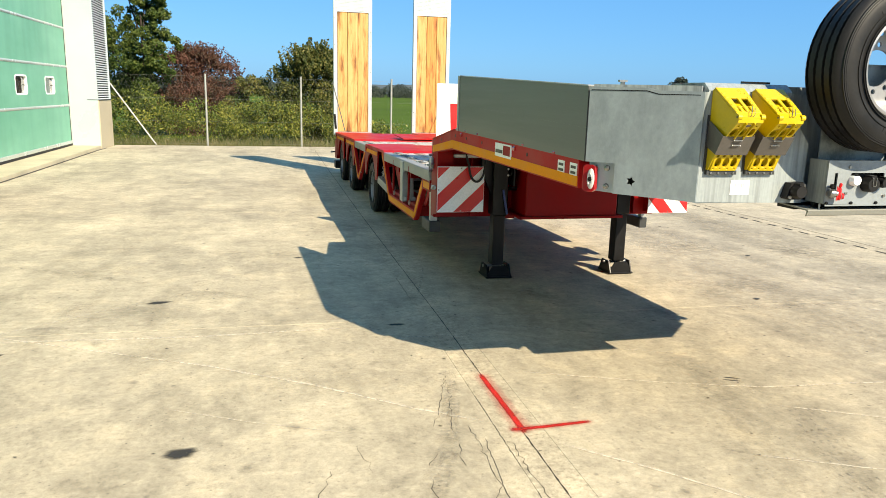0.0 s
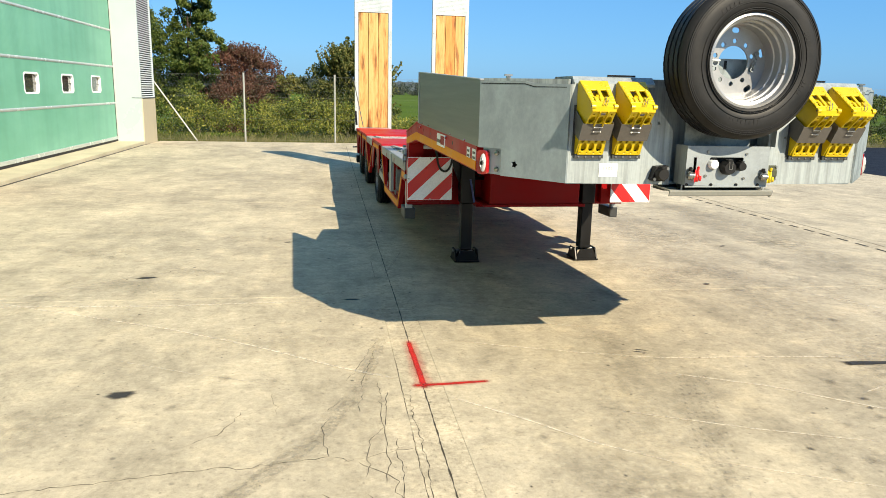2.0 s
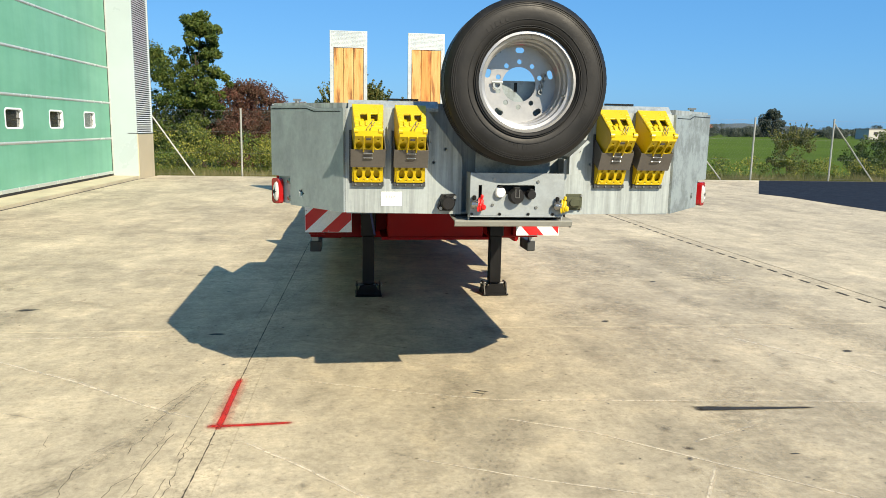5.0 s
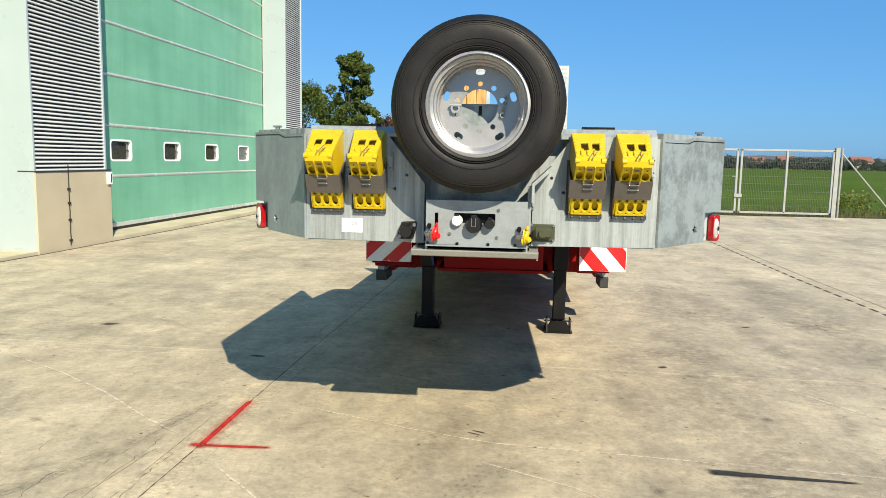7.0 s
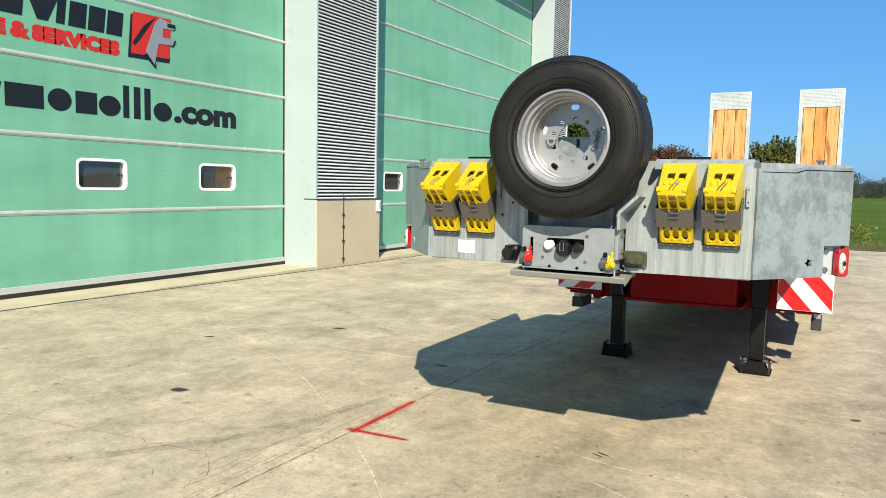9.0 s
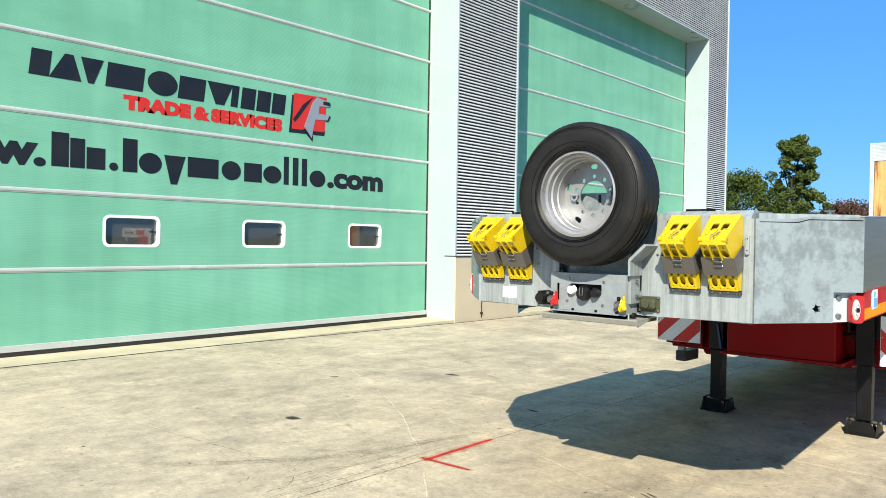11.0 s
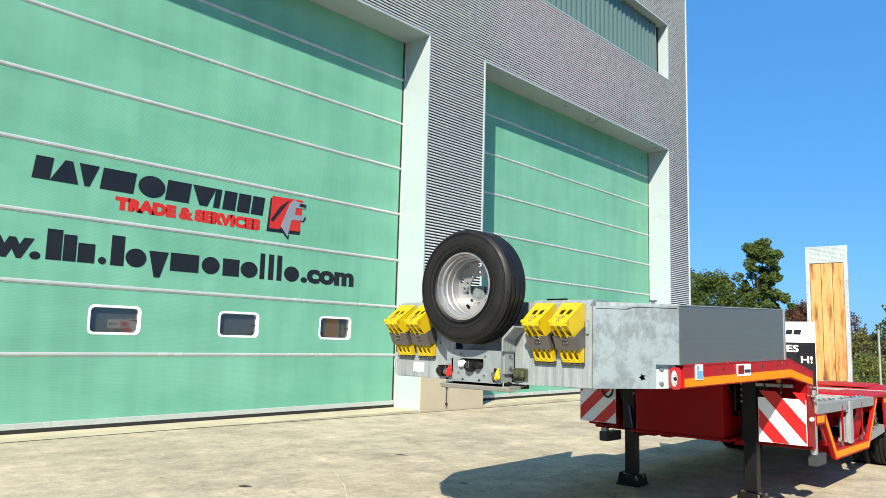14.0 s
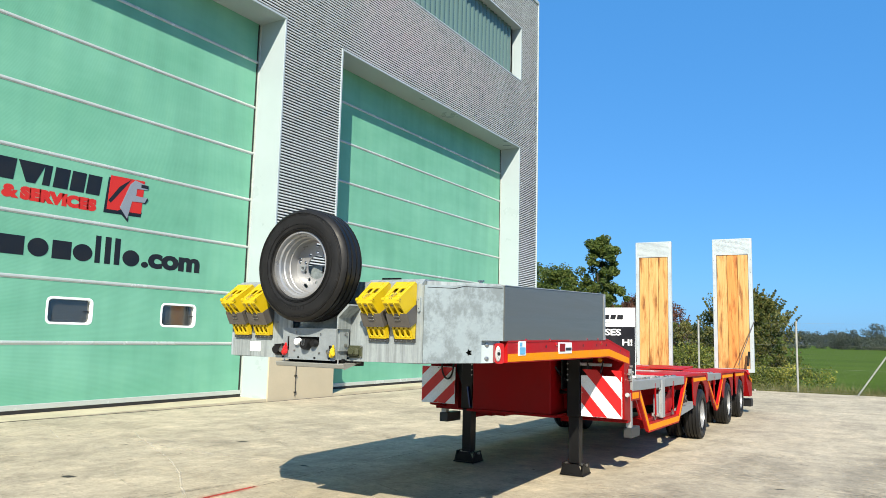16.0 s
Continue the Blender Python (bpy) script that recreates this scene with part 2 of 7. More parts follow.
M_OVERSPRAY = soft_mark("red_overspray", (0.86, 0.05, 0.035), 0.62, 1.0, 240, 0.44, 0.7)
M_PALE = soft_mark("pale_drag_line", (1.14, 1.02, 0.80), 0.92, 1.0, 34, 0.42)
M_SMEAR = soft_mark("tyre_smear", (0.20, 0.175, 0.14), 0.16, 0.9, 26, 0.46, 0.8, 5.0)
M_TREADMARK = soft_mark("tread_print", (0.20, 0.175, 0.14), 0.20, 0.8, 60, 0.46, 0.8)
M_DRIP = soft_mark("faded_oil_spot", (0.12, 0.10, 0.075), 0.74, 0.9, 45, 0.36, 0.6)
M_FADED = soft_mark("washed_out_oil_spot", (0.17, 0.145, 0.11), 0.36, 1.0, 30, 0.40, 0.7)
M_CLOUD = soft_mark("faded_stain_and_dim_band", (0.26, 0.22, 0.16), 0.20, 1.0, 14, 0.46)
M_STAIN = soft_mark("oil_stain", (0.050, 0.048, 0.046), 0.93, 0.5, 60, 0.28, 0.8)
M_CRACK = surf("crack_dirt", (0.085, 0.070, 0.050), 0.95)
M_PLINTH = surf("cream_plinth_plaster", (0.80, 0.70, 0.50), 0.85, var=0.12, scale=1.2, fvar=0.08)
# Near-black colour stands in for the shade between the wall slats.
M_BEHIND = surf("groove_shade_backing", (0.030, 0.036, 0.044), 0.8)
M_WALL = surf("grey_slat_steel", (1.12, 1.18, 1.20), 0.42, 0.10, var=0.10, scale=0.8, fvar=0.05, relief=0.03)
M_TRIM = surf("white_coated_steel", (0.62, 0.73, 0.78), 0.35, var=0.08, scale=0.7, fvar=0.03, relief=0.03)
M_ZINC = surf("pale_zinc_sheet", (0.46, 0.53, 0.56), 0.42, 0.2, var=0.14, scale=3.0, fvar=0.05, fresh=True)
M_RAIL = surf("aluminium_rail", (0.82, 0.90, 0.86), 0.22, 0.15, var=0.12, scale=2)
M_PANEL = fluted_panel("green_twinwall_sheet")
M_GASKET = surf("rubber_seal", (0.03, 0.03, 0.03), 0.7)
M_ROOF = surf("roof_membrane", (0.35, 0.35, 0.36), 0.8)
M_GALV = galvanised("galvanised_steel", (0.59, 0.665, 0.685), 0.60, (9.0, 9.0, 0.42), 3.4)
M_GALVP = galvanised("dull_galvanised_steel", (0.47, 0.53, 0.565), 0.80, (1.0, 1.0, 1.0), 9.0)
M_GALVM = galvanised("mottled_galvanised_steel", (0.455, 0.540, 0.572), 0.64, (1.0, 1.0, 0.85), 7.5, 0.70, 0.42, 0.54)
M_GALVL = galvanised("blue_grey_galvanised_steel", (0.47, 0.560, 0.615), 0.74, (1.0, 1.0, 0.5), 7.0, 0.70)
M_ALU = surf("grey_coated_board", (0.205, 0.225, 0.220), 0.42, 0.25, var=0.06, scale=1.0, fvar=0.05, stretch=(1, 0.2, 6))
M_ALUEND = surf("bare_aluminium", (0.66, 0.69, 0.70), 0.40, 0.35)
# One red in two tones: dimmed for shaded body, brighter for sunlit flanges.
M_RED = surf("shade_dimmed_red_paint", (0.45, 0.004, 0.006), 0.45, var=0.16, scale=2.5, fvar=0.05, relief=0.04, spec=0.14)
M_LITRED = surf("sunlit_red_paint", (0.74, 0.014, 0.018), 0.5, var=0.22, scale=3, fvar=0.08, spec=0.15)
M_ORANGE = surf("yellow_reflective_tape", (0.82, 0.29, 0.0), 0.5, var=0.10, scale=5, fvar=0.06, spec=0.10, fresh=True)
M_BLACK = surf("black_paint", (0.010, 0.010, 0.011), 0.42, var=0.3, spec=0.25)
M_PLASTIC = surf("black_plastic", (0.012, 0.012, 0.013), 0.5, spec=0.3)
M_TYRE = surf("tyre_rubber", (0.019, 0.019, 0.020), 0.50, var=0.35, scale=7, fvar=0.2, relief=0.25, spec=0.3)
M_RIM = surf("silver_wheel_paint", (0.60, 0.61, 0.63), 0.36, 0.55, var=0.16, scale=6, fvar=0.05, relief=0.03)
M_STEEL = surf("bright_steel", (0.58, 0.58, 0.57), 0.3, 0.9)
M_WHITE = surf("white_reflective", (0.90, 0.94, 0.96), 0.4, var=0.06, fresh=True)
M_REDREF = surf("red_reflective", (0.66, 0.010, 0.012), 0.38, var=0.1, fresh=True)
M_YELLOW = surf("yellow_plastic", (0.92, 0.66, 0.010), 0.38, var=0.10, scale=9, fvar=0.05, relief=0.05)
M_BROWN = surf("grey_brown_bracket", (0.20, 0.185, 0.17), 0.5, 0.2)
M_OLIVE = surf("olive_plastic", (0.075, 0.085, 0.04), 0.5)
M_PRINT = surf("light_blue_print", (0.16, 0.50, 0.78), 0.4, fresh=True)
M_BLUE = surf("blue_hose", (0.02, 0.06, 0.30), 0.4)
M_LENS = surf("clear_lens", (0.75, 0.76, 0.76), 0.12, var=0.03, coat=0.5)
M_REDLENS = surf("red_lens", (0.62, 0.015, 0.02), 0.15, coat=0.5)
M_AMBER = surf("amber_lens", (0.85, 0.30, 0.01), 0.15, coat=0.5)
M_WOOD = timber("ramp_timber", [(0.30, (0.52, 0.275, 0.080)), (0.46, (0.78, 0.49, 0.17)), (0.66, (0.90, 0.63, 0.27))], (9.0, 9.0, 0.55), 0.55)
M_DECKWOOD = timber("weathered_deck_timber", [(0.30, (0.48, 0.46, 0.43)), (0.5, (0.74, 0.72, 0.69)), (0.7, (0.90, 0.88, 0.85))], (9.0, 0.6, 9.0), 0.12)
M_TRAY = surf("pale_grey_enamel", (0.40, 0.41, 0.38), 0.45, var=0.10, scale=3.0)
M_BLOCK = surf("dark_grey_paint", (0.065, 0.07, 0.073), 0.5, 0.1)
M_DGREY = surf("grey_frame_paint", (0.46, 0.49, 0.50), 0.45, 0.1)
M_INK = surf("black_lettering", (0.012, 0.014, 0.018), 0.45, var=0.1)
M_REDINK = surf("red_lettering", (0.85, 0.035, 0.02), 0.45, var=0.05)
M_SILVER = surf("pale_grey_lettering", (0.36, 0.42, 0.50), 0.45, var=0.05)
M_DARKIN = surf("unlit_interior_dark", (0.06, 0.062, 0.065), 0.8, var=0.5, scale=3)
M_STEELPOST = surf("galvanised_post", (0.62, 0.63, 0.60), 0.5, 0.3)
M_WIRE = surf("fence_wire", (0.38, 0.40, 0.38), 0.5, 0.3)
M_GATEWIRE = surf("dull_gate_wire", (0.20, 0.21, 0.20), 0.6)
M_GATE = surf("white_gate_paint", (0.56, 0.59, 0.58), 0.45)
M_BARK = surf("bark", (0.10, 0.075, 0.055), 0.9, var=0.5, scale=6, relief=0.6, depth=0.01)
M_LEAF = leafy("dark_green_leaves", [(0.35, (0.026, 0.055, 0.013)), (0.65, (0.065, 0.115, 0.022)), (0.95, (0.14, 0.18, 0.035))])
M_LEAFY = leafy("yellow_green_leaves", [(0.35, (0.030, 0.056, 0.012)), (0.65, (0.125, 0.172, 0.028)), (0.95, (0.38, 0.37, 0.068))])
M_HAZEL = leafy("hazel_leaves", [(0.35, (0.030, 0.050, 0.012)), (0.65, (0.078, 0.105, 0.022)), (0.98, (0.22, 0.20, 0.055))])
M_LEAFR = leafy("red_brown_leaves", [(0.30, (0.050, 0.066, 0.022)), (0.50, (0.090, 0.058, 0.034)), (0.98, (0.175, 0.072, 0.052))])
# Distance haze is mixed into these bluish leaf tones.
M_FAR = leafy("hazed_distant_woods", [(0.3, (0.045, 0.068, 0.062)), (0.7, (0.070, 0.096, 0.076)), (1.0, (0.105, 0.128, 0.088))], 0.05)
M_BLADE = leafy("verge_grass", [(0.35, (0.085, 0.115, 0.030)), (0.7, (0.150, 0.165, 0.050)), (0.98, (0.30, 0.26, 0.13))], 0.5)
M_TILE = surf("red_roof_tile", (0.42, 0.16, 0.10), 0.8)
M_STUCCO = surf("white_stucco", (0.75, 0.74, 0.70), 0.8)


def field_mat():
    m, nt, b = tree_of("meadow")
    g = nt.nodes.new("ShaderNodeNewGeometry")
    mp = add(nt, "ShaderNodeMapping", Scale=(0.25, 1.0, 1.0))
    nt.links.new(g.outputs["Position"], mp.inputs["Vector"])
    a, c2 = noise_tex(nt, mp.outputs[0], 0.06, 5), noise_tex(nt, g.outputs["Position"], 2.5, 5, 0.7)
    c = ramp(nt, a, [(0.35, dull((0.084, 0.150, 0.013))), (0.65, dull((0.132, 0.215, 0.022)))])
    c = mix(nt, c, ramp(nt, c2, [(0.3, grey(0.6)), (0.65, grey(1.1))]), 1.0, "MULTIPLY")
    nt.links.new(c, b.inputs["Base Color"])
    b.inputs["Roughness"].default_value = 0.9
    b.inputs["Specular IOR Level"].default_value = 0.05
    bump(nt, b, c2, 0.6, 0.05)
    return m


M_FIELD = field_mat()


def glass_mat(name, tint, rough=0.03, alpha=1.0, ior=1.45):
    m, nt, b = tree_of(name)
    b.inputs["Base Color"].default_value = (*tint, 1)
    b.inputs["Roughness"].default_value = rough
    b.inputs["Transmission Weight"].default_value = alpha
    b.inputs["IOR"].default_value = ior
    return m


M_GLASS = glass_mat("double_window_acrylic", (0.17, 0.18, 0.175), 0.03, 0.80, 1.8)
M_GLASSG = glass_mat("tinted_glass", (0.13, 0.21, 0.19), 0.14, 0.25, 1.6)

# ---- mesh helpers ----
def solid(bm, name, mat, bevel=0.0, smooth=False):
    if bevel:
        bmesh.ops.bevel(bm, geom=[e for e in bm.edges if e.is_manifold and e.calc_face_angle(0) > 0.5], offset=bevel, segments=1, affect="EDGES", clamp_overlap=True)
    bmesh.ops.recalc_face_normals(bm, faces=bm.faces)
    me = bpy.data.meshes.new(name)
    bm.to_mesh(me)
    bm.free()
    if smooth:
        for p in me.polygons:
            p.use_smooth = True
        me.set_sharp_from_angle(angle=radians(35))
    me.materials.append(mat)
    return me


def part(name, bm, mat, parent, label="", bevel=0.0, smooth=False, at=None):
    """One mesh object under a thing or under a part."""
    ob = new(name, solid(bm, name, mat, bevel, smooth))
    ob.parent = parent
    if at is not None:
        ob.matrix_basis = at
    return tagged(ob, label)


def thing(name, label, category, group="", kind="", at=None):
    ob = new(name)
    ob.empty_display_size = 0.2
    if at is not None:
        ob.matrix_basis = at
    return tagged(ob, label, category, group, kind)


def lone(name, bm, mat, label, category, group="", kind="", bevel=0.0, smooth=False, at=None):
    ob = new(name, solid(bm, name, mat, bevel, smooth))
    if at is not None:
        ob.matrix_basis = at
    return tagged(ob, label, category, group, kind)


def box(x0, x1, y0, y1, z0, z1, bm=None):
    bm = bm or bmesh.new()
    m = Matrix.LocRotScale(((x0 + x1) / 2, (y0 + y1) / 2, (z0 + z1) / 2), None, (abs(x1 - x0), abs(y1 - y0), abs(z1 - z0)))
    bmesh.ops.create_cube(bm, size=1.0, matrix=m)
    return bm


def tube(p, q, r, bm=None, seg=12, r2=None):
    bm = bm or bmesh.new()
    p, q = Vector(p), Vector(q)
    d = q - p
    m = Matrix.Translation((p + q) / 2) @ d.to_track_quat("Z", "Y").to_matrix().to_4x4()
    bmesh.ops.create_cone(bm, cap_ends=True, segments=seg, radius1=r, radius2=r if r2 is None else r2, depth=d.length, matrix=m)
    return bm


def bar(p, q, w, h, bm=None):
    """A rectangular bar from p to q: w across its level side, h across the other."""
    bm = bm or bmesh.new()
    p, q = Vector(p), Vector(q)
    d = q - p
    m = Matrix.Translation((p + q) / 2) @ d.to_track_quat("Z", "Y").to_matrix().to_4x4() @ Matrix.Diagonal((w, h, d.length, 1))
    bmesh.ops.create_cube(bm, size=1.0, matrix=m)
    return bm


def prism(pts, a, b, axis="x", bm=None):
    """A polygon pushed from a to b along an axis; its points are (y, z), (x, z) or (x, y)."""
    bm = bm or bmesh.new()
    def place(p, t):
        return {"x": (t, p[0], p[1]), "y": (p[0], t, p[1]), "z": (p[0], p[1], t)}[axis]
    lo, hi = [bm.verts.new(place(p, a)) for p in pts], [bm.verts.new(place(p, b)) for p in pts]
    bm.faces.new(lo)
    bm.faces.new(hi)
    n = len(pts)
    for i in range(n):
        bm.faces.new((lo[i], lo[(i + 1) % n], hi[(i + 1) % n], hi[i]))
    return bm


def lathe(profile, seg=48, axis="y", bm=None):
    """Turns (radius, along) points round an axis; the profile is closed."""
    bm = bm or bmesh.new()
    rings = []
    for k in range(seg):
        a = 2 * math.pi * k / seg
        c, s = math.cos(a), math.sin(a)
        rings.append([bm.verts.new((r * c, t, r * s) if axis == "y" else (t, r * c, r * s)) for r, t in profile])
    n = len(profile)
    for k in range(seg):
        u, v = rings[k], rings[(k + 1) % seg]
        for i in range(n):
            bm.faces.new((u[i], u[(i + 1) % n], v[(i + 1) % n], v[i]))
    return bm


def ring(cx, cy, rx, ry=None, n=16, a0=0.0):
    ry = ry or rx
    return [(cx + rx * math.cos(a0 + 2 * math.pi * k / n), cy + ry * math.sin(a0 + 2 * math.pi * k / n)) for k in range(n)]


def plate(outer, holes, thick, m, bm=None):
    """A flat plate with holes through it, drawn in x, y and thick along z, set in place by m."""
    tmp = bmesh.new()
    for loop in (outer, *holes):
        vs = [tmp.verts.new((x, y, 0)) for x, y in loop]
        for i in range(len(vs)):
            tmp.edges.new((vs[i], vs[(i + 1) % len(vs)]))
    bmesh.ops.triangle_fill(tmp, use_beauty=True, use_dissolve=False, edges=tmp.edges[:])
    got = bmesh.ops.extrude_face_region(tmp, geom=tmp.faces[:])
    bmesh.ops.translate(tmp, vec=(0, 0, thick), verts=[v for v in got["geom"] if isinstance(v, bmesh.types.BMVert)])
    bmesh.ops.recalc_face_normals(tmp, faces=tmp.faces)
    bmesh.ops.transform(tmp, matrix=m, verts=tmp.verts)
    if bm is None:
        return tmp
    me = bpy.data.meshes.new("tmp")
    tmp.to_mesh(me)
    tmp.free()
    bm.from_mesh(me)
    bpy.data.meshes.remove(me)
    return bm


def lettering(text, size, depth=0.004, bold=0.0, shear=0.0, spacing=1.0):
    """Letters in the built-in font, as a bmesh in x, y from the origin."""
    cu = bpy.data.curves.new("letters", "FONT")
    cu.body, cu.size, cu.extrude, cu.offset, cu.shear, cu.space_character, cu.resolution_u = text, size, depth, bold, shear, spacing, 3
    ob = bpy.data.objects.new("letters", cu)
    me = bpy.data.meshes.new_from_object(ob)
    bm = bmesh.new()
    bm.from_mesh(me)
    bpy.data.objects.remove(ob)
    bpy.data.meshes.remove(me)
    return bm


def fit_box(bm, x0, x1, y0=None, y1=None):
    """Scales letters so that they fill a width and, where given, a height."""
    xs, ys = [v.co.x for v in bm.verts], [v.co.y for v in bm.verts]
    sx = (x1 - x0) / (max(xs) - min(xs))
    sy = sx if y0 is None else (y1 - y0) / (max(ys) - min(ys))
    bx, by = min(xs), min(ys) if y0 is not None else 0
    for v in bm.verts:
        v.co.x, v.co.y = x0 + (v.co.x - bx) * sx, (y0 or 0) + (v.co.y - by) * sy
    return bm


def letters(bm, mat, parent, label, m):
    """Each letter of a word as a part of its own."""
    moved(bm, m)
    todo = set(bm.verts)
    groups = []
    while todo:
        stack, seen = [todo.pop()], []
        while stack:
            v = stack.pop()
            seen.append(v)
            for e in v.link_edges:
                o = e.other_vert(v)
                if o in todo:
                    todo.remove(o)
                    stack.append(o)
        groups.append(seen)
    for g in groups:
        one, made = bmesh.new(), {}
        for v in g:
            made[v] = one.verts.new(v.co)
        for f in {f for v in g for f in v.link_faces}:
            one.faces.new([made[v] for v in f.verts])
        part("letter", one, mat, parent, label)
    bm.free()


def moved(bm, m):
    bmesh.ops.transform(bm, matrix=m, verts=bm.verts)
    return bm


def rounded(x0, x1, y0, y1, r, n=4):
    pts = []
    for cx, cy, a in ((x1 - r, y1 - r, 0), (x0 + r, y1 - r, 90), (x0 + r, y0 + r, 180), (x1 - r, y0 + r, 270)):
        pts += [(cx + r * math.cos(radians(a + 90 * k / n)), cy + r * math.sin(radians(a + 90 * k / n))) for k in range(n + 1)]
    return pts


# ---- ground ----
JOINTS_X = [-14.0, -4.93, 1.262, 1.39, 1.515, 7.36, 7.72, 14.0, 20.0, 26.0, 46.0]
JOINTS_Y = [-14.0, -6.4, -0.6, 5.42, 11.3, 17.2, 23.1, 25.8]
FALL = [0.0, 0.0, 0.0, -0.010, -0.085, -0.110, -0.122, -0.130]


def fall(x, y):
    """How far the yard's surface lies below the nose of the trailer: it drains towards the meadow."""
    east = 1.0 - 0.5 * min(1.0, max(0.0, (x - 1.5) / 12.5))
    deep = [f * (east if i == 7 else 0.5 + 0.5 * east if i == 6 else 1.0) for i, f in enumerate(FALL)]
    for (ya, yb), (fa, fb) in zip(zip(JOINTS_Y, JOINTS_Y[1:]), zip(deep, deep[1:])):
        if y <= yb:
            return (fa + (fb - fa) * min(1.0, max(0.0, (y - ya) / (yb - ya)))) * (0.78 if x < -4.5 and y < 24 else 1.0)
    return deep[-1]


def settled(bm):
    """Cuts a flat mesh along the cross joints and lets it follow the fall of the yard."""
    for y in JOINTS_Y[2:]:
        bmesh.ops.bisect_plane(bm, geom=bm.verts[:] + bm.edges[:] + bm.faces[:], plane_co=(0, y, 0), plane_no=(0, 1, 0))
    for x in (1.5, 7.5, 14.0):
        bmesh.ops.bisect_plane(bm, geom=bm.verts[:] + bm.edges[:] + bm.faces[:], plane_co=(x, 0, 0), plane_no=(1, 0, 0))
    for v in bm.verts:
        v.co.z += fall(v.co.x, v.co.y)
    return bm


ground = lone("ground", box(-1500, 1500, -600, 2400, -0.7, -0.26), M_FIELD, "green meadow reaching flat to the horizon", "field", kind="structure")
pavement = lone("pavement", settled(box(-14.2, 46.2, -14.2, 25.85, -0.4, -0.03)), M_JOINT, "cast concrete yard of large slabs with dark dirty joints", "yard", kind="structure")

# marks on the concrete: spray paint, drag lines, tyre smears, oil spots and cracks
rng = random.Random(4)
layer = iter(range(10 ** 6))


def smear(points, w0, w1, bm, wob=0.0, steps=8):
    """A band along a bent line, with u along it and v across it for the mark's soft edge."""
    uv = bm.loops.layers.uv.verify()
    z = 0.0016 + 0.00006 * (next(layer) % 50)
    pts = [Vector(p) for p in points]
    line = [a.lerp(b, k / steps) for a, b in zip(pts, pts[1:]) for k in range(steps)] + [pts[-1]]
    rows, n = [], len(line) - 1
    for i, c in enumerate(line):
        d = (line[min(i + 1, n)] - line[max(i - 1, 0)]).normalized()
        side = Vector((-d.y, d.x))
        h = (w0 + (w1 - w0) * i / n) / 2
        c = c + side * rng.uniform(-wob, wob)
        rows.append([bm.verts.new((*(c + side * k * h * (1 + rng.uniform(-0.1, 0.1))), z)) for k in (-1, 1)])
    for i, (p, q) in enumerate(zip(rows, rows[1:])):
        f = bm.faces.new((p[0], q[0], q[1], p[1]))
        for lp, co in zip(f.loops, ((i / n, 0), ((i + 1) / n, 0), ((i + 1) / n, 1), (i / n, 1))):
            lp[uv].uv = co


def blot(cx, cy, rx, ry, turn=0.0, bm=None, n=26, rough=0.16):
    bm = bm or bmesh.new()
    uv = bm.loops.layers.uv.verify()
    z = 0.0016 + 0.00006 * (next(layer) % 50)
    c, s = math.cos(turn), math.sin(turn)
    rim = []
    for k in range(n):
        a, r = 2 * math.pi * k / n, 1 + rng.uniform(-rough, rough)
        x, y = rx * r * math.cos(a), ry * r * math.sin(a)
        rim.append(bm.verts.new((cx + x * c - y * s, cy + x * s + y * c, z)))
    mid = bm.verts.new((cx, cy, z))
    for k in range(n):
        f = bm.faces.new((mid, rim[k], rim[(k + 1) % n]))
        for lp, v in zip(f.loops, (0.5, 0.0, 0.0)):
            lp[uv].uv = (0.5, v)
    return bm


bm = bmesh.new()
for w in (0.044, 0.040):
    smear([(1.40, 3.34), (1.396, 3.75), (1.388, 4.20)], w, w * 0.9, bm, 0.002)
    smear([(1.33, 3.392), (1.55, 3.40), (1.81, 3.42)], w * 0.9, w * 0.75, bm, 0.002)
mark = tagged(lone("corner_mark", bm, M_SPRAY, "red spray-painted corner mark on the concrete", "ground marking"), kind="structure")
bm = bmesh.new()
smear([(1.402, 3.32), (1.398, 3.75), (1.390, 4.24)], 0.15, 0.13, bm)
smear([(1.31, 3.392), (1.55, 3.40), (1.83, 3.42)], 0.10, 0.07, bm)
tagged(lone("overspray", bm, M_OVERSPRAY, "thin red overspray round the corner mark on the concrete", "ground marking"), kind="structure")

for cx, cy, rx, ry, turn in ((-0.36, 3.42, 0.095, 0.062, 0.3), (-0.85, 6.20, 0.11, 0.05, 0.2), (1.02, 5.30, 0.08, 0.03, 0.0), (4.42, 5.59, 0.05, 0.03, 0.5),
                             (3.0, 3.87, 0.06, 0.010, -0.4), (2.97, 3.835, 0.06, 0.009, -0.4), (0.35, 7.9, 0.06, 0.03, 0.3), (-2.6, 8.6, 0.08, 0.04, 0.1),
                             (5.6, 7.4, 0.06, 0.03, 0.6), (4.56, 2.82, 0.035, 0.010, 0.1), (-1.7, 5.0, 0.07, 0.035, 0.9), (6.1, 4.6, 0.05, 0.03, 0.2)):
    lone("oil_stain", blot(cx, cy, rx, ry, turn), M_STAIN, "dark dried oil spot on the concrete", "stain", "oil spots", "structure")
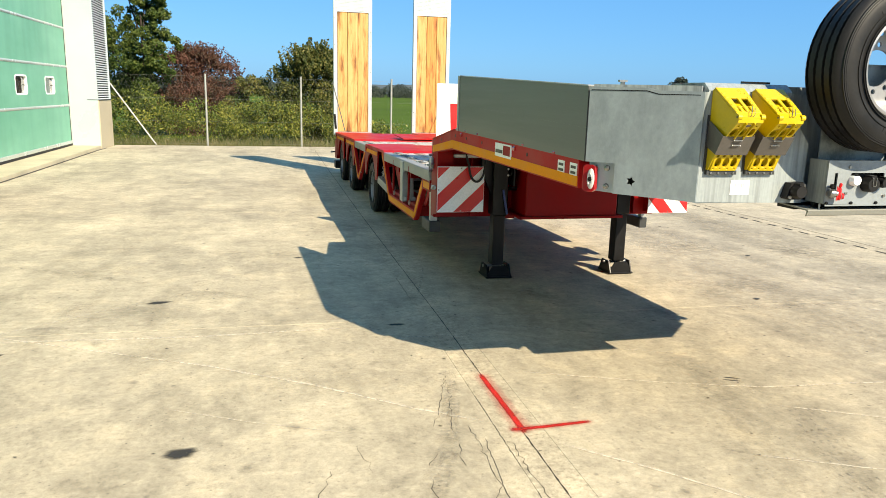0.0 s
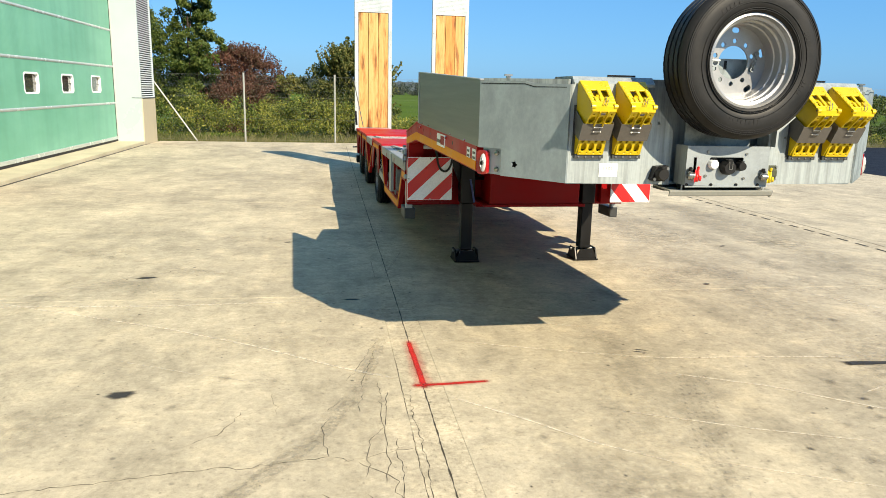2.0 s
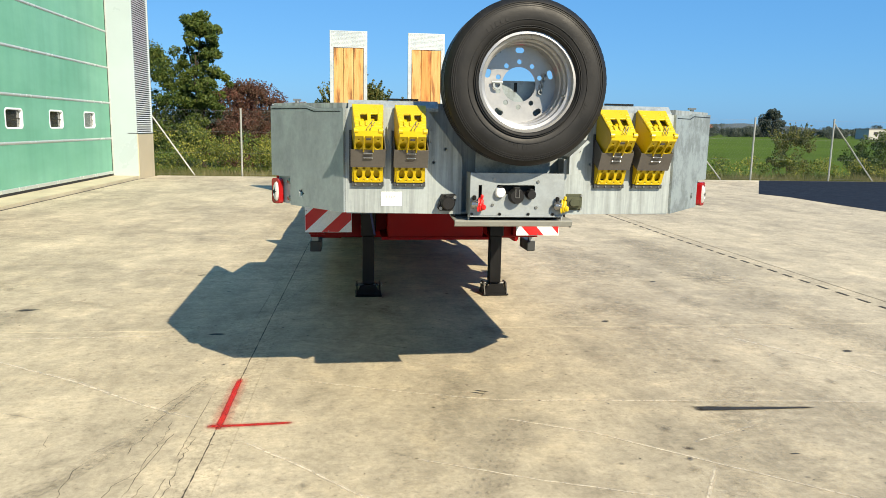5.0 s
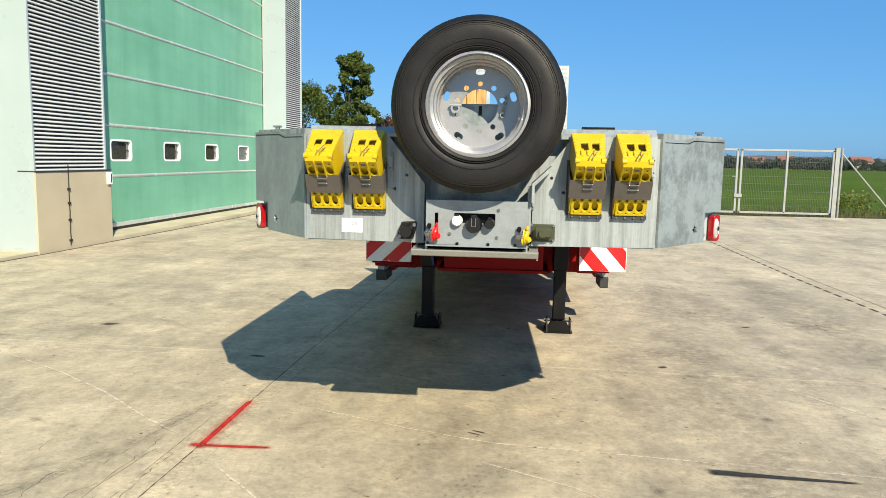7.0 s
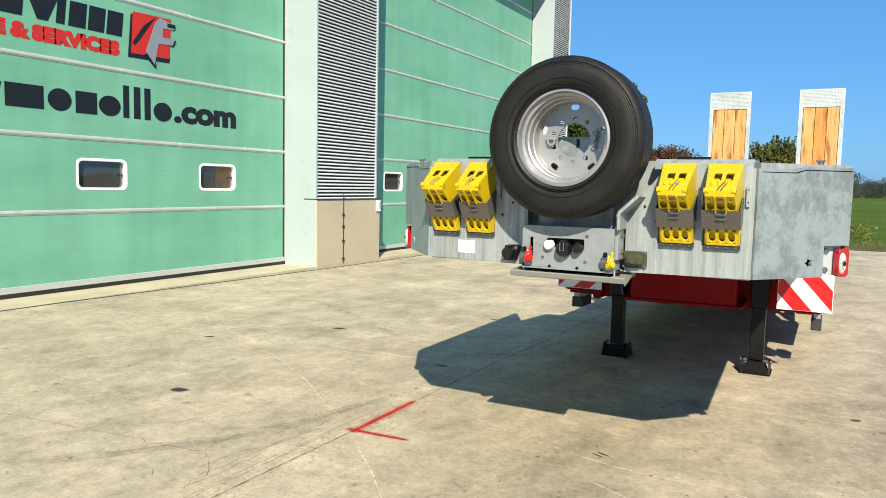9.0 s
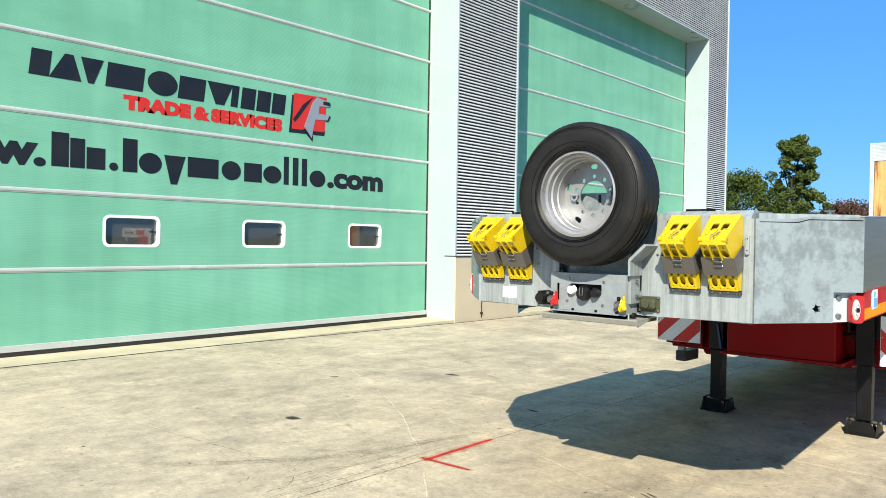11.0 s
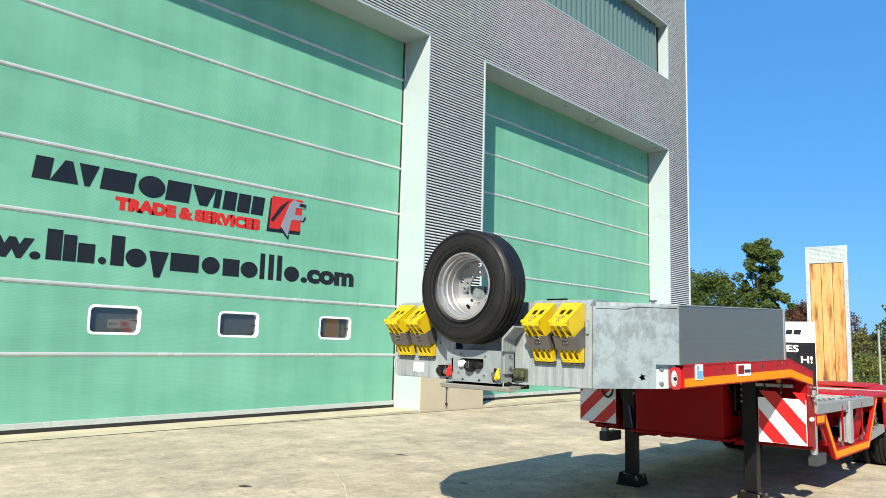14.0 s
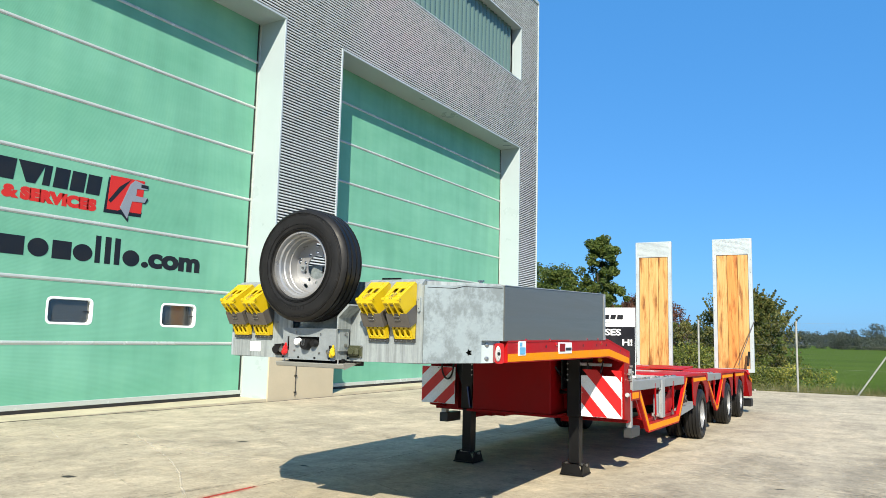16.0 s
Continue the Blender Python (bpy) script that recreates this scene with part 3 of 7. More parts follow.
for cx, cy, r in ((3.98, 3.19, 0.052), (3.66, 2.60, 0.042), (3.92, 2.67, 0.048), (3.27, 2.15, 0.045), (3.50, 2.22, 0.05), (1.94, 2.64, 0.042), (1.82, 2.70, 0.034),
                  (-0.03, 3.21, 0.05), (0.20, 3.62, 0.05), (0.50, 3.55, 0.035), (-1.12, 5.17, 0.06), (4.9, 4.4, 0.05), (5.5, 3.9, 0.06)):
    lone("faded_spot", blot(cx, cy, r * 1.2, r, rng.uniform(0, 3)), M_FADED, "faded brown oil drip on the concrete", "stain", "faded spots", "structure")
bm = bmesh.new()
for k in range(560):
    y = rng.uniform(0.6, 11.0)
    r = rng.uniform(0.004, 0.013) if k % 14 else rng.uniform(0.014, 0.028)
    blot(rng.uniform(-4.2, 7.0), y, r * rng.uniform(1.0, 1.8), r, rng.uniform(0, 3), bm, 9)
lone("drips", bm, M_DRIP, "scattered small dark drips on the concrete", "stains", kind="stuff")
bm = bmesh.new()
for k in range(46):
    r = rng.uniform(0.12, 0.42)
    blot(rng.uniform(-4.0, 7.0), rng.uniform(0.8, 12.0), r * rng.uniform(1.0, 2.4), r, rng.choice((0.0, -0.5, 1.2)) + rng.gauss(0, 0.2), bm, 16, 0.4)
# The first two bands darken the yard's right side in place of sun-angle dimming.
smear([(4.3, 0.8), (4.7, 4.0), (5.0, 10.5)], 1.5, 1.7, bm)
smear([(6.0, 1.2), (6.4, 5.0), (6.6, 12.0)], 1.1, 1.3, bm)
smear([(2.2, 1.0), (2.6, 3.2), (2.9, 4.4)], 0.8, 0.5, bm)
lone("faded_stains", bm, M_CLOUD, "broad faded grey-brown stains in the concrete, with bands painted for weaker sunlight", "stains", kind="stuff")
bm = bmesh.new()
smear([(4.28, 3.480), (4.6, 3.468), (5.10, 3.452)], 0.100, 0.030, bm)
smear([(4.29, 3.480), (4.6, 3.468), (5.08, 3.452)], 0.070, 0.022, bm)
lone("skid_mark", bm, M_STAIN, "tapered dark rubber streak on the concrete", "stain", kind="structure")

# tyre smears and tread prints
def tyre_smear(points, w0, w1, wob=0.0):
    bm = bmesh.new()
    smear(points, w0, w1, bm, wob)
    lone("tyre_smear", bm, M_SMEAR, "grey-brown tyre smear across the concrete", "tyre mark", "tyre smears", "structure")


for off in (-0.07, -0.03, 0.0, 0.04, 0.075):
    tyre_smear([(0.06 + off, 1.75), (0.42 + off, 2.28), (0.72 + off, 2.72), (0.96 + off * 0.7, 3.25), (1.14 + off * 0.5, 3.95), (1.22 + off * 0.4, 4.4)], 0.05, 0.022, 0.006)
tyre_smear([(0.0, 1.7), (0.45, 2.3), (0.74, 2.72), (0.98, 3.25), (1.2, 4.3)], 0.30, 0.10)
tyre_smear([(4.35, 2.9), (4.02, 2.45), (3.72, 1.7)], 0.32, 0.36)
tyre_smear([(3.78, 3.35), (3.5, 2.7), (3.25, 2.2)], 0.20, 0.24)
tyre_smear([(3.0, 3.9), (3.12, 3.35), (2.62, 2.0), (2.4, 1.4)], 0.26, 0.30)
tyre_smear([(-2.6, 5.62), (-0.5, 5.55), (1.2, 5.50)], 0.09, 0.05)
tyre_smear([(1.6, 5.46), (3.0, 5.38), (6.5, 5.30)], 0.07, 0.10)
tyre_smear([(-3.6, 8.5), (-1.5, 7.2), (0.6, 5.8)], 0.22, 0.16)
tyre_smear([(-2.4, 3.0), (-1.6, 4.8), (-1.3, 8.0)], 0.28, 0.22)
tyre_smear([(5.3, 9.5), (5.6, 6.5), (5.2, 3.0)], 0.26, 0.26)
bm = bmesh.new()
for k in range(22):
    f = k / 21
    c = Vector((3.13 - 0.50 * f, 3.36 - 1.36 * f))
    for j in range(5):
        o = -0.095 + 0.045 * j
        if rng.random() < 0.75:
            smear([(c.x + o, c.y + 0.016), (c.x + o - 0.008, c.y - 0.018)], 0.020, 0.026, bm, 0.0, 1)
for k in range(9):
    for j in range(2):
        smear([(3.92 + 0.014 * k + 0.10 * j, 2.44 - 0.012 * k), (3.99 + 0.014 * k + 0.10 * j, 2.43 - 0.012 * k)], 0.010, 0.008, bm, 0.0, 1)
lone("tread_prints", bm, M_TREADMARK, "faint block prints of a lorry tyre on the concrete", "tyre marks", kind="stuff")

# pale drag lines
def drag(points, w0, w1, bm, wob):
    smear(points, w0 * 1.7, w1 * 1.7, bm, wob)


bm = bmesh.new()
drag([(-2.6, 5.82), (-0.34, 4.62), (0.31, 4.20), (0.90, 3.73), (1.25, 3.50)], 0.020, 0.026, bm, 0.003)
drag([(1.53, 3.20), (1.86, 2.90), (2.18, 2.56), (2.6, 2.24)], 0.022, 0.012, bm, 0.003)
drag([(1.60, 4.22), (2.54, 3.86), (3.10, 3.70), (5.25, 3.55), (7.0, 3.36)], 0.014, 0.020, bm, 0.004)
drag([(2.95, 3.46), (3.53, 3.17), (4.38, 2.50), (4.9, 2.1)], 0.012, 0.022, bm, 0.003)
drag([(2.45, 2.92), (3.1, 2.62), (3.7, 2.40)], 0.016, 0.010, bm, 0.003)
drag([(4.06, 2.72), (3.86, 2.40), (3.60, 1.9)], 0.020, 0.014, bm, 0.002)
drag([(-1.9, 5.30), (-0.5, 5.22), (0.7, 5.27)], 0.030, 0.022, bm, 0.004)
drag([(-4.4, 4.2), (-2.6, 4.8), (-0.9, 6.3)], 0.02, 0.012, bm, 0.003)
drag([(5.2, 5.2), (5.9, 4.2), (6.4, 2.9)], 0.02, 0.014, bm, 0.003)
for k in range(56):
    x, y = rng.uniform(-4.2, 7.0), rng.uniform(0.8, 11.0)
    a, l = rng.choice((-0.38, -0.42, -0.62, 0.2, -0.1, 1.25)) + rng.gauss(0, 0.09), rng.uniform(0.25, 1.6)
    e = (x + l * math.cos(a), y + l * math.sin(a))
    if abs((x + e[0]) / 2 - 1.4) < 1.1 and abs((y + e[1]) / 2 - 3.6) < 1.1:
        continue
    drag([(x, y), ((x + e[0]) / 2 + rng.gauss(0, 0.01), (y + e[1]) / 2 + rng.gauss(0, 0.01)), e], rng.uniform(0.006, 0.016), rng.uniform(0.004, 0.012), bm, 0.002)
lone("scuff_lines", bm, M_PALE, "pale scuffed drag lines across the concrete", "scuffs", kind="stuff")


def crack(points, bm, w=0.0036, wob=0.0065):
    pts = [Vector(p) for p in points]
    line = [pts[0]]
    for p, q in zip(pts, pts[1:]):
        n = max(2, int((q - p).length / 0.034))
        s = Vector((p.y - q.y, q.x - p.x)).normalized()
        line += [p.lerp(q, k / n) + s * rng.gauss(0, wob) for k in range(1, n)] + [q]
    last, n = None, len(line) - 1
    for i, c in enumerate(line):
        d = (line[min(i + 1, n)] - line[max(i - 1, 0)]).normalized()
        s = Vector((-d.y, d.x)) * w * 0.50 * rng.uniform(0.25, 1.35) * (1 if 0 < i < n else 0.3)
        row = [bm.verts.new((*(c + s), 0.0010)), bm.verts.new((*(c - s), 0.0010))]
        if last:
            bm.faces.new((last[0], row[0], row[1], last[1]))
        last = row


bm = bmesh.new()
crack([(-1.2, 2.30), (-0.6, 2.38), (-0.04, 2.45), (0.34, 2.51), (0.40, 2.48), (0.83, 2.56)], bm, 0.0042)
crack([(0.83, 2.56), (0.80, 2.72), (0.79, 2.88), (0.83, 2.98)], bm, 0.0034)
crack([(0.83, 2.56), (0.92, 2.50), (1.00, 2.52), (1.09, 2.57), (1.25, 2.60)], bm, 0.0034)
crack([(0.97, 2.49), (1.08, 2.38), (1.15, 2.29), (1.12, 2.20), (1.18, 2.10)], bm)
crack([(0.82, 3.08), (0.89, 3.20)], bm)
crack([(1.16, 4.22), (1.02, 3.75), (0.99, 3.62), (0.93, 3.50)], bm)
crack([(1.13, 4.02), (1.08, 3.70), (1.04, 3.55), (1.03, 3.40)], bm)
crack([(1.12, 3.48), (1.13, 3.25), (1.11, 3.00), (1.12, 2.85), (1.03, 2.70), (1.01, 2.50), (1.00, 2.35)], bm, 0.0034)
crack([(1.17, 3.32), (1.15, 3.10), (1.13, 2.90), (1.12, 2.70), (1.12, 2.50), (1.09, 2.28)], bm, 0.0034)
crack([(1.18, 2.72), (1.16, 2.55), (1.17, 2.32), (1.15, 2.1)], bm)
crack([(1.03, 3.30), (0.99, 3.15), (1.00, 3.05)], bm)
crack([(0.12, 2.74), (0.28, 2.88), (0.33, 3.00), (0.35, 3.12)], bm)
crack([(0.50, 3.34), (0.52, 3.20), (0.55, 3.05)], bm, 0.0022)
crack([(1.30, 3.25), (1.29, 2.90), (1.30, 2.50), (1.285, 2.20), (1.295, 1.80)], bm)
crack([(0.80, 2.22), (0.90, 2.12)], bm)
crack([(1.00, 2.2), (1.06, 2.08)], bm)
for y in range(-6, 24):
    crack([(1.3925 + rng.gauss(0, 0.001), y), (1.3925 + rng.gauss(0, 0.001), y + 0.5), (1.3925, y + 1.0)], bm, 0.0080 if y < 8 else 0.010, 0.0010)
    for x in (1.264,):
        if rng.random() < (0.8 if y < 4 else 0.25):
            crack([(x + rng.gauss(0, 0.004), y), (x + rng.gauss(0, 0.004), y + 0.55), (x, y + rng.uniform(0.7, 1.0))], bm, 0.0030, 0.0022)
lone("crack", bm, M_CRACK, "fine branching cracks in the concrete beside the joint", "cracks", kind="stuff")
# Dark blue-black area laid over the yard's far right slabs.
lone("asphalt_patch", prism([(14.1, 20.2), (17.2, 25.7), (45.9, 25.7), (45.9, 9.0), (15.9, 9.0), (14.75, 15.7), (14.5, 19.3)], 0.0, 0.005, "z"), M_DARKPATCH, "dark blue-black patch beside the concrete", "asphalt", kind="structure")

for ob in list(bpy.data.objects):
    if ob.type == "MESH" and ob not in (ground, pavement):
        bm = bmesh.new()
        bm.from_mesh(ob.data)
        settled(bm).to_mesh(ob.data)
        bm.free()

# ---- hall ----
XW, XD, TOP = -4.97, -5.75, 15.06
DOORS = ((0.10, 10.86), (12.99, 23.72))
LINTEL, PLINTH_H, END_Y, START_Y = 8.65, 1.33, 25.38, -14.0
WIN_Y, WIN_Z = (12.9, 23.80), (11.29, 13.47)


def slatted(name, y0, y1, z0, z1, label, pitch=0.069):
    """Backing coloured dark for the groove shade, with horizontal folded steel slats standing off it, one object each.
    """
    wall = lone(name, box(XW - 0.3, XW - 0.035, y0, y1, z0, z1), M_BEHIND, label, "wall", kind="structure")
    n = max(1, round((z1 - z0) / pitch))
    p = (z1 - z0) / n
    bm = prism([(XW - 0.034, 0.30 * p), (XW - 0.032, 0.26 * p), (XW - 0.003, 0.28 * p), (XW, 0.33 * p), (XW, 0.53 * p), (XW - 0.004, 0.60 * p), (XW - 0.032, 0.79 * p), (XW - 0.034, 0.77 * p)], y0, y1, "y")
    first = part("slat", bm, M_WALL, wall)
    first.location.z += z0
    for k in range(1, n):
        ob = new("slat", first.data)
        ob.parent = wall
        ob.location.z = first.location.z + k * p


WALLS = [(START_Y, DOORS[0][0], 0.0, LINTEL, "grey ribbed steel wall beside the large sectional door"),
         (DOORS[0][1], DOORS[1][0], PLINTH_H, LINTEL, "grey ribbed steel pier between the two sectional doors"),
         (DOORS[1][1], END_Y, PLINTH_H, LINTEL, "grey ribbed steel wall at the end of the hall"),
         (START_Y, END_Y, LINTEL, WIN_Z[0], "grey ribbed steel wall above the sectional doors"),
         (START_Y, WIN_Y[0], WIN_Z[0], WIN_Z[1], "grey ribbed steel wall beside the upper window band"),
         (WIN_Y[1], END_Y, WIN_Z[0], WIN_Z[1], "grey ribbed steel wall at the hall's upper end"),
         (START_Y, END_Y, WIN_Z[1], TOP, "grey ribbed steel wall under the roof edge")]
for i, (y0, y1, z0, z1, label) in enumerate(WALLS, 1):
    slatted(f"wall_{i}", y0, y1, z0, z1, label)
lone("wall_north", box(-26, XW - 0.31, END_Y - 0.25, END_Y, 0, TOP), M_WALL, "grey end wall of the hall", "wall", kind="structure")
lone("wall_south", box(-26, XW - 0.31, START_Y, START_Y + 0.25, 0, TOP), M_WALL, "grey end wall of the hall", "wall", kind="structure")
lone("wall_back", box(-26.2, -26, START_Y, END_Y, 0, TOP), M_WALL, "grey rear wall of the hall", "wall", kind="structure")
lone("roof", box(-26.2, XW - 0.02, START_Y, END_Y, TOP, TOP + 0.12), M_ROOF, "flat grey roof of the hall", "roof", kind="structure")
lone("floor", box(-26, XD - 0.1, START_Y, END_Y, -0.02, 0.002), M_APRON, "concrete floor inside the hall", "floor", kind="structure")
lone("trim_corner", box(XW - 0.06, XW + 0.03, END_Y, END_Y + 0.05, PLINTH_H, TOP + 0.12), M_TRIM, "white steel corner trim", "trim", kind="structure", bevel=0.006)
lone("trim_roof_edge", box(XW - 0.1, XW + 0.04, START_Y, END_Y, TOP + 0.003, TOP + 0.14), M_RAIL, "light metal roof edge trim", "trim", kind="structure", bevel=0.006)


def reveal(i, y0, y1):
    """White folded steel lining of a door recess, with its head."""
    for y, s in ((y0, -1), (y1, 1)):
        ya, yb = (y - 0.05, y + 0.004) if s < 0 else (y - 0.004, y + 0.05)
        lone("trim_door_side", box(XD - 0.12, XW + 0.012, ya, yb, -0.2, LINTEL), M_TRIM, "white coated steel lining of the door recess", "trim", "door linings", "structure", bevel=0.006)
    lone("trim_door_head", box(XD - 0.12, XW + 0.012, y0 - 0.05, y1 + 0.05, LINTEL - 0.006, LINTEL + 0.05), M_TRIM, "white coated steel head of the door recess", "trim", "door linings", "structure", bevel=0.006)


SEAMS = [0.06, 1.17, 2.27, 3.35, 4.44, 5.53, 6.62, 7.71, 8.80]


def window_holes(y0):
    return [(y0 + 1.44 + 2.345 * k, y0 + 1.44 + 2.345 * k + 0.93) for k in range(4)]


def sectional_door(i, y0, y1):
    door = thing(f"door_{i}", "tall closed sectional door of green translucent panels with four small windows", "door", "sectional doors", "structure")
    side = plate([(y0 + 0.01, 0.02), (y1 - 0.01, 0.02), (y1 - 0.01, LINTEL), (y0 + 0.01, LINTEL)],
                 [[(y0 + 0.075, 0.05), (y1 - 0.075, 0.05), (y1 - 0.075, LINTEL - 0.03), (y0 + 0.075, LINTEL - 0.03)]], 0.06,
                 Matrix(((0, 0, 1, XD - 0.075), (1, 0, 0, 0), (0, 1, 0, 0), (0, 0, 0, 1))))
    part("door_frame", side, M_RAIL, door, "aluminium edge frame")
    for y, d in ((y0 + 0.06, 1), (y1 - 0.06, -1)):
        part("guide_gap", box(XD - 0.02, XD + 0.008, y - 0.018, y + 0.018, 0.05, LINTEL - 0.01), M_GASKET, door, "dark gap beside the guide")
        part("guide_rail", box(XD - 0.02, XD + 0.035, y - d * 0.055 - 0.016, y - d * 0.055 + 0.016, 0.0, LINTEL - 0.01), M_RAIL, door, "pale upright guide rail", bevel=0.006)
    part("bottom_seal", box(XD - 0.04, XD + 0.015, y0 + 0.02, y1 - 0.02, 0.0, 0.055), M_GASKET, door, "black rubber bottom seal")
    part("bottom_rail", box(XD - 0.04, XD + 0.022, y0 + 0.03, y1 - 0.03, 0.058, 0.15), M_RAIL, door, "aluminium bottom rail", bevel=0.006)
    turn = Matrix(((0, 0, 1, XD - 0.02), (1, 0, 0, 0), (0, 1, 0, 0), (0, 0, 0, 1)))
    for k in range(8):
        z0, z1 = SEAMS[k] + (0.09 if k == 0 else 0.0), SEAMS[k + 1] - 0.004
        holes = [rounded(a + 0.05, b - 0.05, 1.515, 1.945, 0.08) for a, b in window_holes(y0)] if k == 1 else []
        part("panel", plate([(y0 + 0.03, z0), (y1 - 0.03, z0), (y1 - 0.03, z1), (y0 + 0.03, z1)], holes, 0.02, turn), M_PANEL, door)
        if k:
            bm = prism([(XD - 0.03, SEAMS[k] - 0.034), (XD + 0.006, SEAMS[k] - 0.034), (XD + 0.009, SEAMS[k] - 0.022), (XD + 0.014, SEAMS[k] - 0.018), (XD + 0.018, SEAMS[k] - 0.008),
                        (XD + 0.018, SEAMS[k] + 0.010), (XD + 0.012, SEAMS[k] + 0.028), (XD + 0.004, SEAMS[k] + 0.034), (XD - 0.03, SEAMS[k] + 0.034)], y0 + 0.035, y1 - 0.035, "y")
            part("rail", bm, M_RAIL, door, "aluminium section rail")
    for a, b in window_holes(y0):
        bm = plate(rounded(a + 0.022, b - 0.022, 1.487, 1.973, 0.10), [rounded(a + 0.066, b - 0.066, 1.530, 1.930, 0.07)], 0.085, Matrix.Translation((-0.0595, 0, 0)) @ turn)
        w = part("door_window", bm, M_WHITE, door, "white rounded plastic window frame", bevel=0.006)
        pane = part("pane", plate(rounded(a + 0.067, b - 0.067, 1.531, 1.929, 0.07), [], 0.006, Matrix.Translation((-0.045, 0, 0)) @ turn), M_GLASS, w)
        pane.visible_shadow = False
        part("catch", box(XD - 0.055, XD - 0.035, b - 0.17, b - 0.067, 1.724, 1.740), M_PLASTIC, w, "small black catch")
    return door


for i, (y0, y1) in enumerate(DOORS, 1):
    reveal(i, y0, y1)
    sectional_door(i, y0, y1)
    lone("threshold", box(XD - 0.1, XW + 0.02, y0, y1, -0.3, -0.004), M_APRON, "pale concrete threshold in front of the sectional door", "threshold", "door thresholds", "structure")
lone("drain_slot", settled(box(XW + 0.025, XW + 0.085, START_Y + 0.3, END_Y, -0.02, 0.002)), M_JOINT, "dark slot along the hall's edge", "drain", kind="structure")


def plinth(y0, y1):
    lone("plinth", box(XD + 0.5, XW + 0.035, y0 - 0.055, y1, -0.3, PLINTH_H), M_PLINTH, "cream plastered plinth at the foot of the ribbed wall", "plinth", "wall plinths", "structure", bevel=0.008)
    lone("trim_plinth", box(XD + 0.5, XW + 0.05, y0 - 0.06, y1 + 0.01, PLINTH_H + 0.001, PLINTH_H + 0.022), M_BLOCK, "thin dark metal drip flashing over the plinth", "trim", "flashings", "structure")


plinth(DOORS[0][1] + 0.052, DOORS[1][0] + 0.1)
plinth(DOORS[1][1] + 0.052, END_Y + 0.05)
cable = thing("cable", "thin dark cable clipped down the plinth", "cable")
bm = bmesh.new()
pts = [(XW + 0.05, 11.72 + 0.012 * math.sin(3.1 * k), 1.45 - 0.12 * k) for k in range(13)]
rings = [[bm.verts.new((x + 0.009 * math.cos(k * math.pi / 3), y + 0.009 * math.sin(k * math.pi / 3), z)) for k in range(6)] for x, y, z in pts]
for lower, upper in zip(rings, rings[1:]):
    for k in range(6):
        bm.faces.new((lower[k], lower[(k + 1) % 6], upper[(k + 1) % 6], upper[k]))
bm.faces.new(rings[0])
bm.faces.new(rings[-1])
part("wire", bm, M_GASKET, cable)
for z in (1.0, 0.75, 0.45, 0.08):
    part("clip", box(XW + 0.035, XW + 0.065, 11.69, 11.75, z, z + 0.035), M_GASKET, cable)
box_ob = thing("socket_box", "small white wall box on the plinth's corner", "socket box")
part("cover", box(XW + 0.035, XW + 0.075, 12.93, 13.08, 1.06, 1.30), M_WHITE, box_ob, bevel=0.008)
part("strip", box(XW + 0.076, XW + 0.08, 13.02, 13.05, 1.10, 1.27), M_GASKET, box_ob)

# upper window band: fluted glass in a white frame
band = thing("window_1", "upper band window of upright fluted glass strips in a white frame", "window", kind="structure")
part("window_frame", plate([(WIN_Y[0], WIN_Z[0]), (WIN_Y[1], WIN_Z[0]), (WIN_Y[1], WIN_Z[1]), (WIN_Y[0], WIN_Z[1])],
                           [[(WIN_Y[0] + 0.04, WIN_Z[0] + 0.04), (WIN_Y[1] - 0.04, WIN_Z[0] + 0.04), (WIN_Y[1] - 0.04, WIN_Z[1] - 0.04), (WIN_Y[0] + 0.04, WIN_Z[1] - 0.04)]], 0.40,
                           Matrix(((0, 0, 1, XW - 0.385), (1, 0, 0, 0), (0, 1, 0, 0), (0, 0, 0, 1)))), M_TRIM, band, "white steel frame")
for k in range(36):
    y = WIN_Y[0] + 0.06 + k * 0.293
    if y + 0.28 < WIN_Y[1]:
        bow = [(XW - 0.33 + 0.055 * math.sin(math.pi * u / 8) ** 0.8, y + 0.284 * u / 8) for u in range(9)]
        bm = prism([(XW - 0.36, y)] + bow + [(XW - 0.36, y + 0.284)], WIN_Z[0] + 0.05, WIN_Z[1] - 0.05, "z")
        part("pane", bm, M_GLASSG, band, smooth=True)
# Dark sheet added close behind the panes in place of the unlit hall.
part("backing", box(XW - 0.9, XW - 0.88, WIN_Y[0], WIN_Y[1], WIN_Z[0], WIN_Z[1]), M_DARKIN, band, "dark sheet painted as the unlit hall behind the glass")

# lettering on the second door: brand words as plain blocks, other words as letters
XT = XD + 0.0012
WALL_TURN = Matrix(((0, 0, 1, XT), (1, 0, 0, 0), (0, 1, 0, 0), (0, 0, 0, 1)))
sign = thing("door_lettering", "large black and red lettering fixed on the green door panels", "lettering")
BRAND = ((2.885, 3.165, 0, 0), (3.145, 3.60, 0.17, 0.15), (3.575, 3.875, -0.10, -0.12), (3.92, 4.50, 0, 0), (4.56, 5.045, 9, 9), (5.05, 5.52, 0, 0),
         (5.565, 6.02, -0.15, -0.15), (5.99, 6.14, 0, 0), (6.18, 6.47, 0, 0), (6.49, 6.78, 0, 0), (6.80, 7.09, 0, 0))
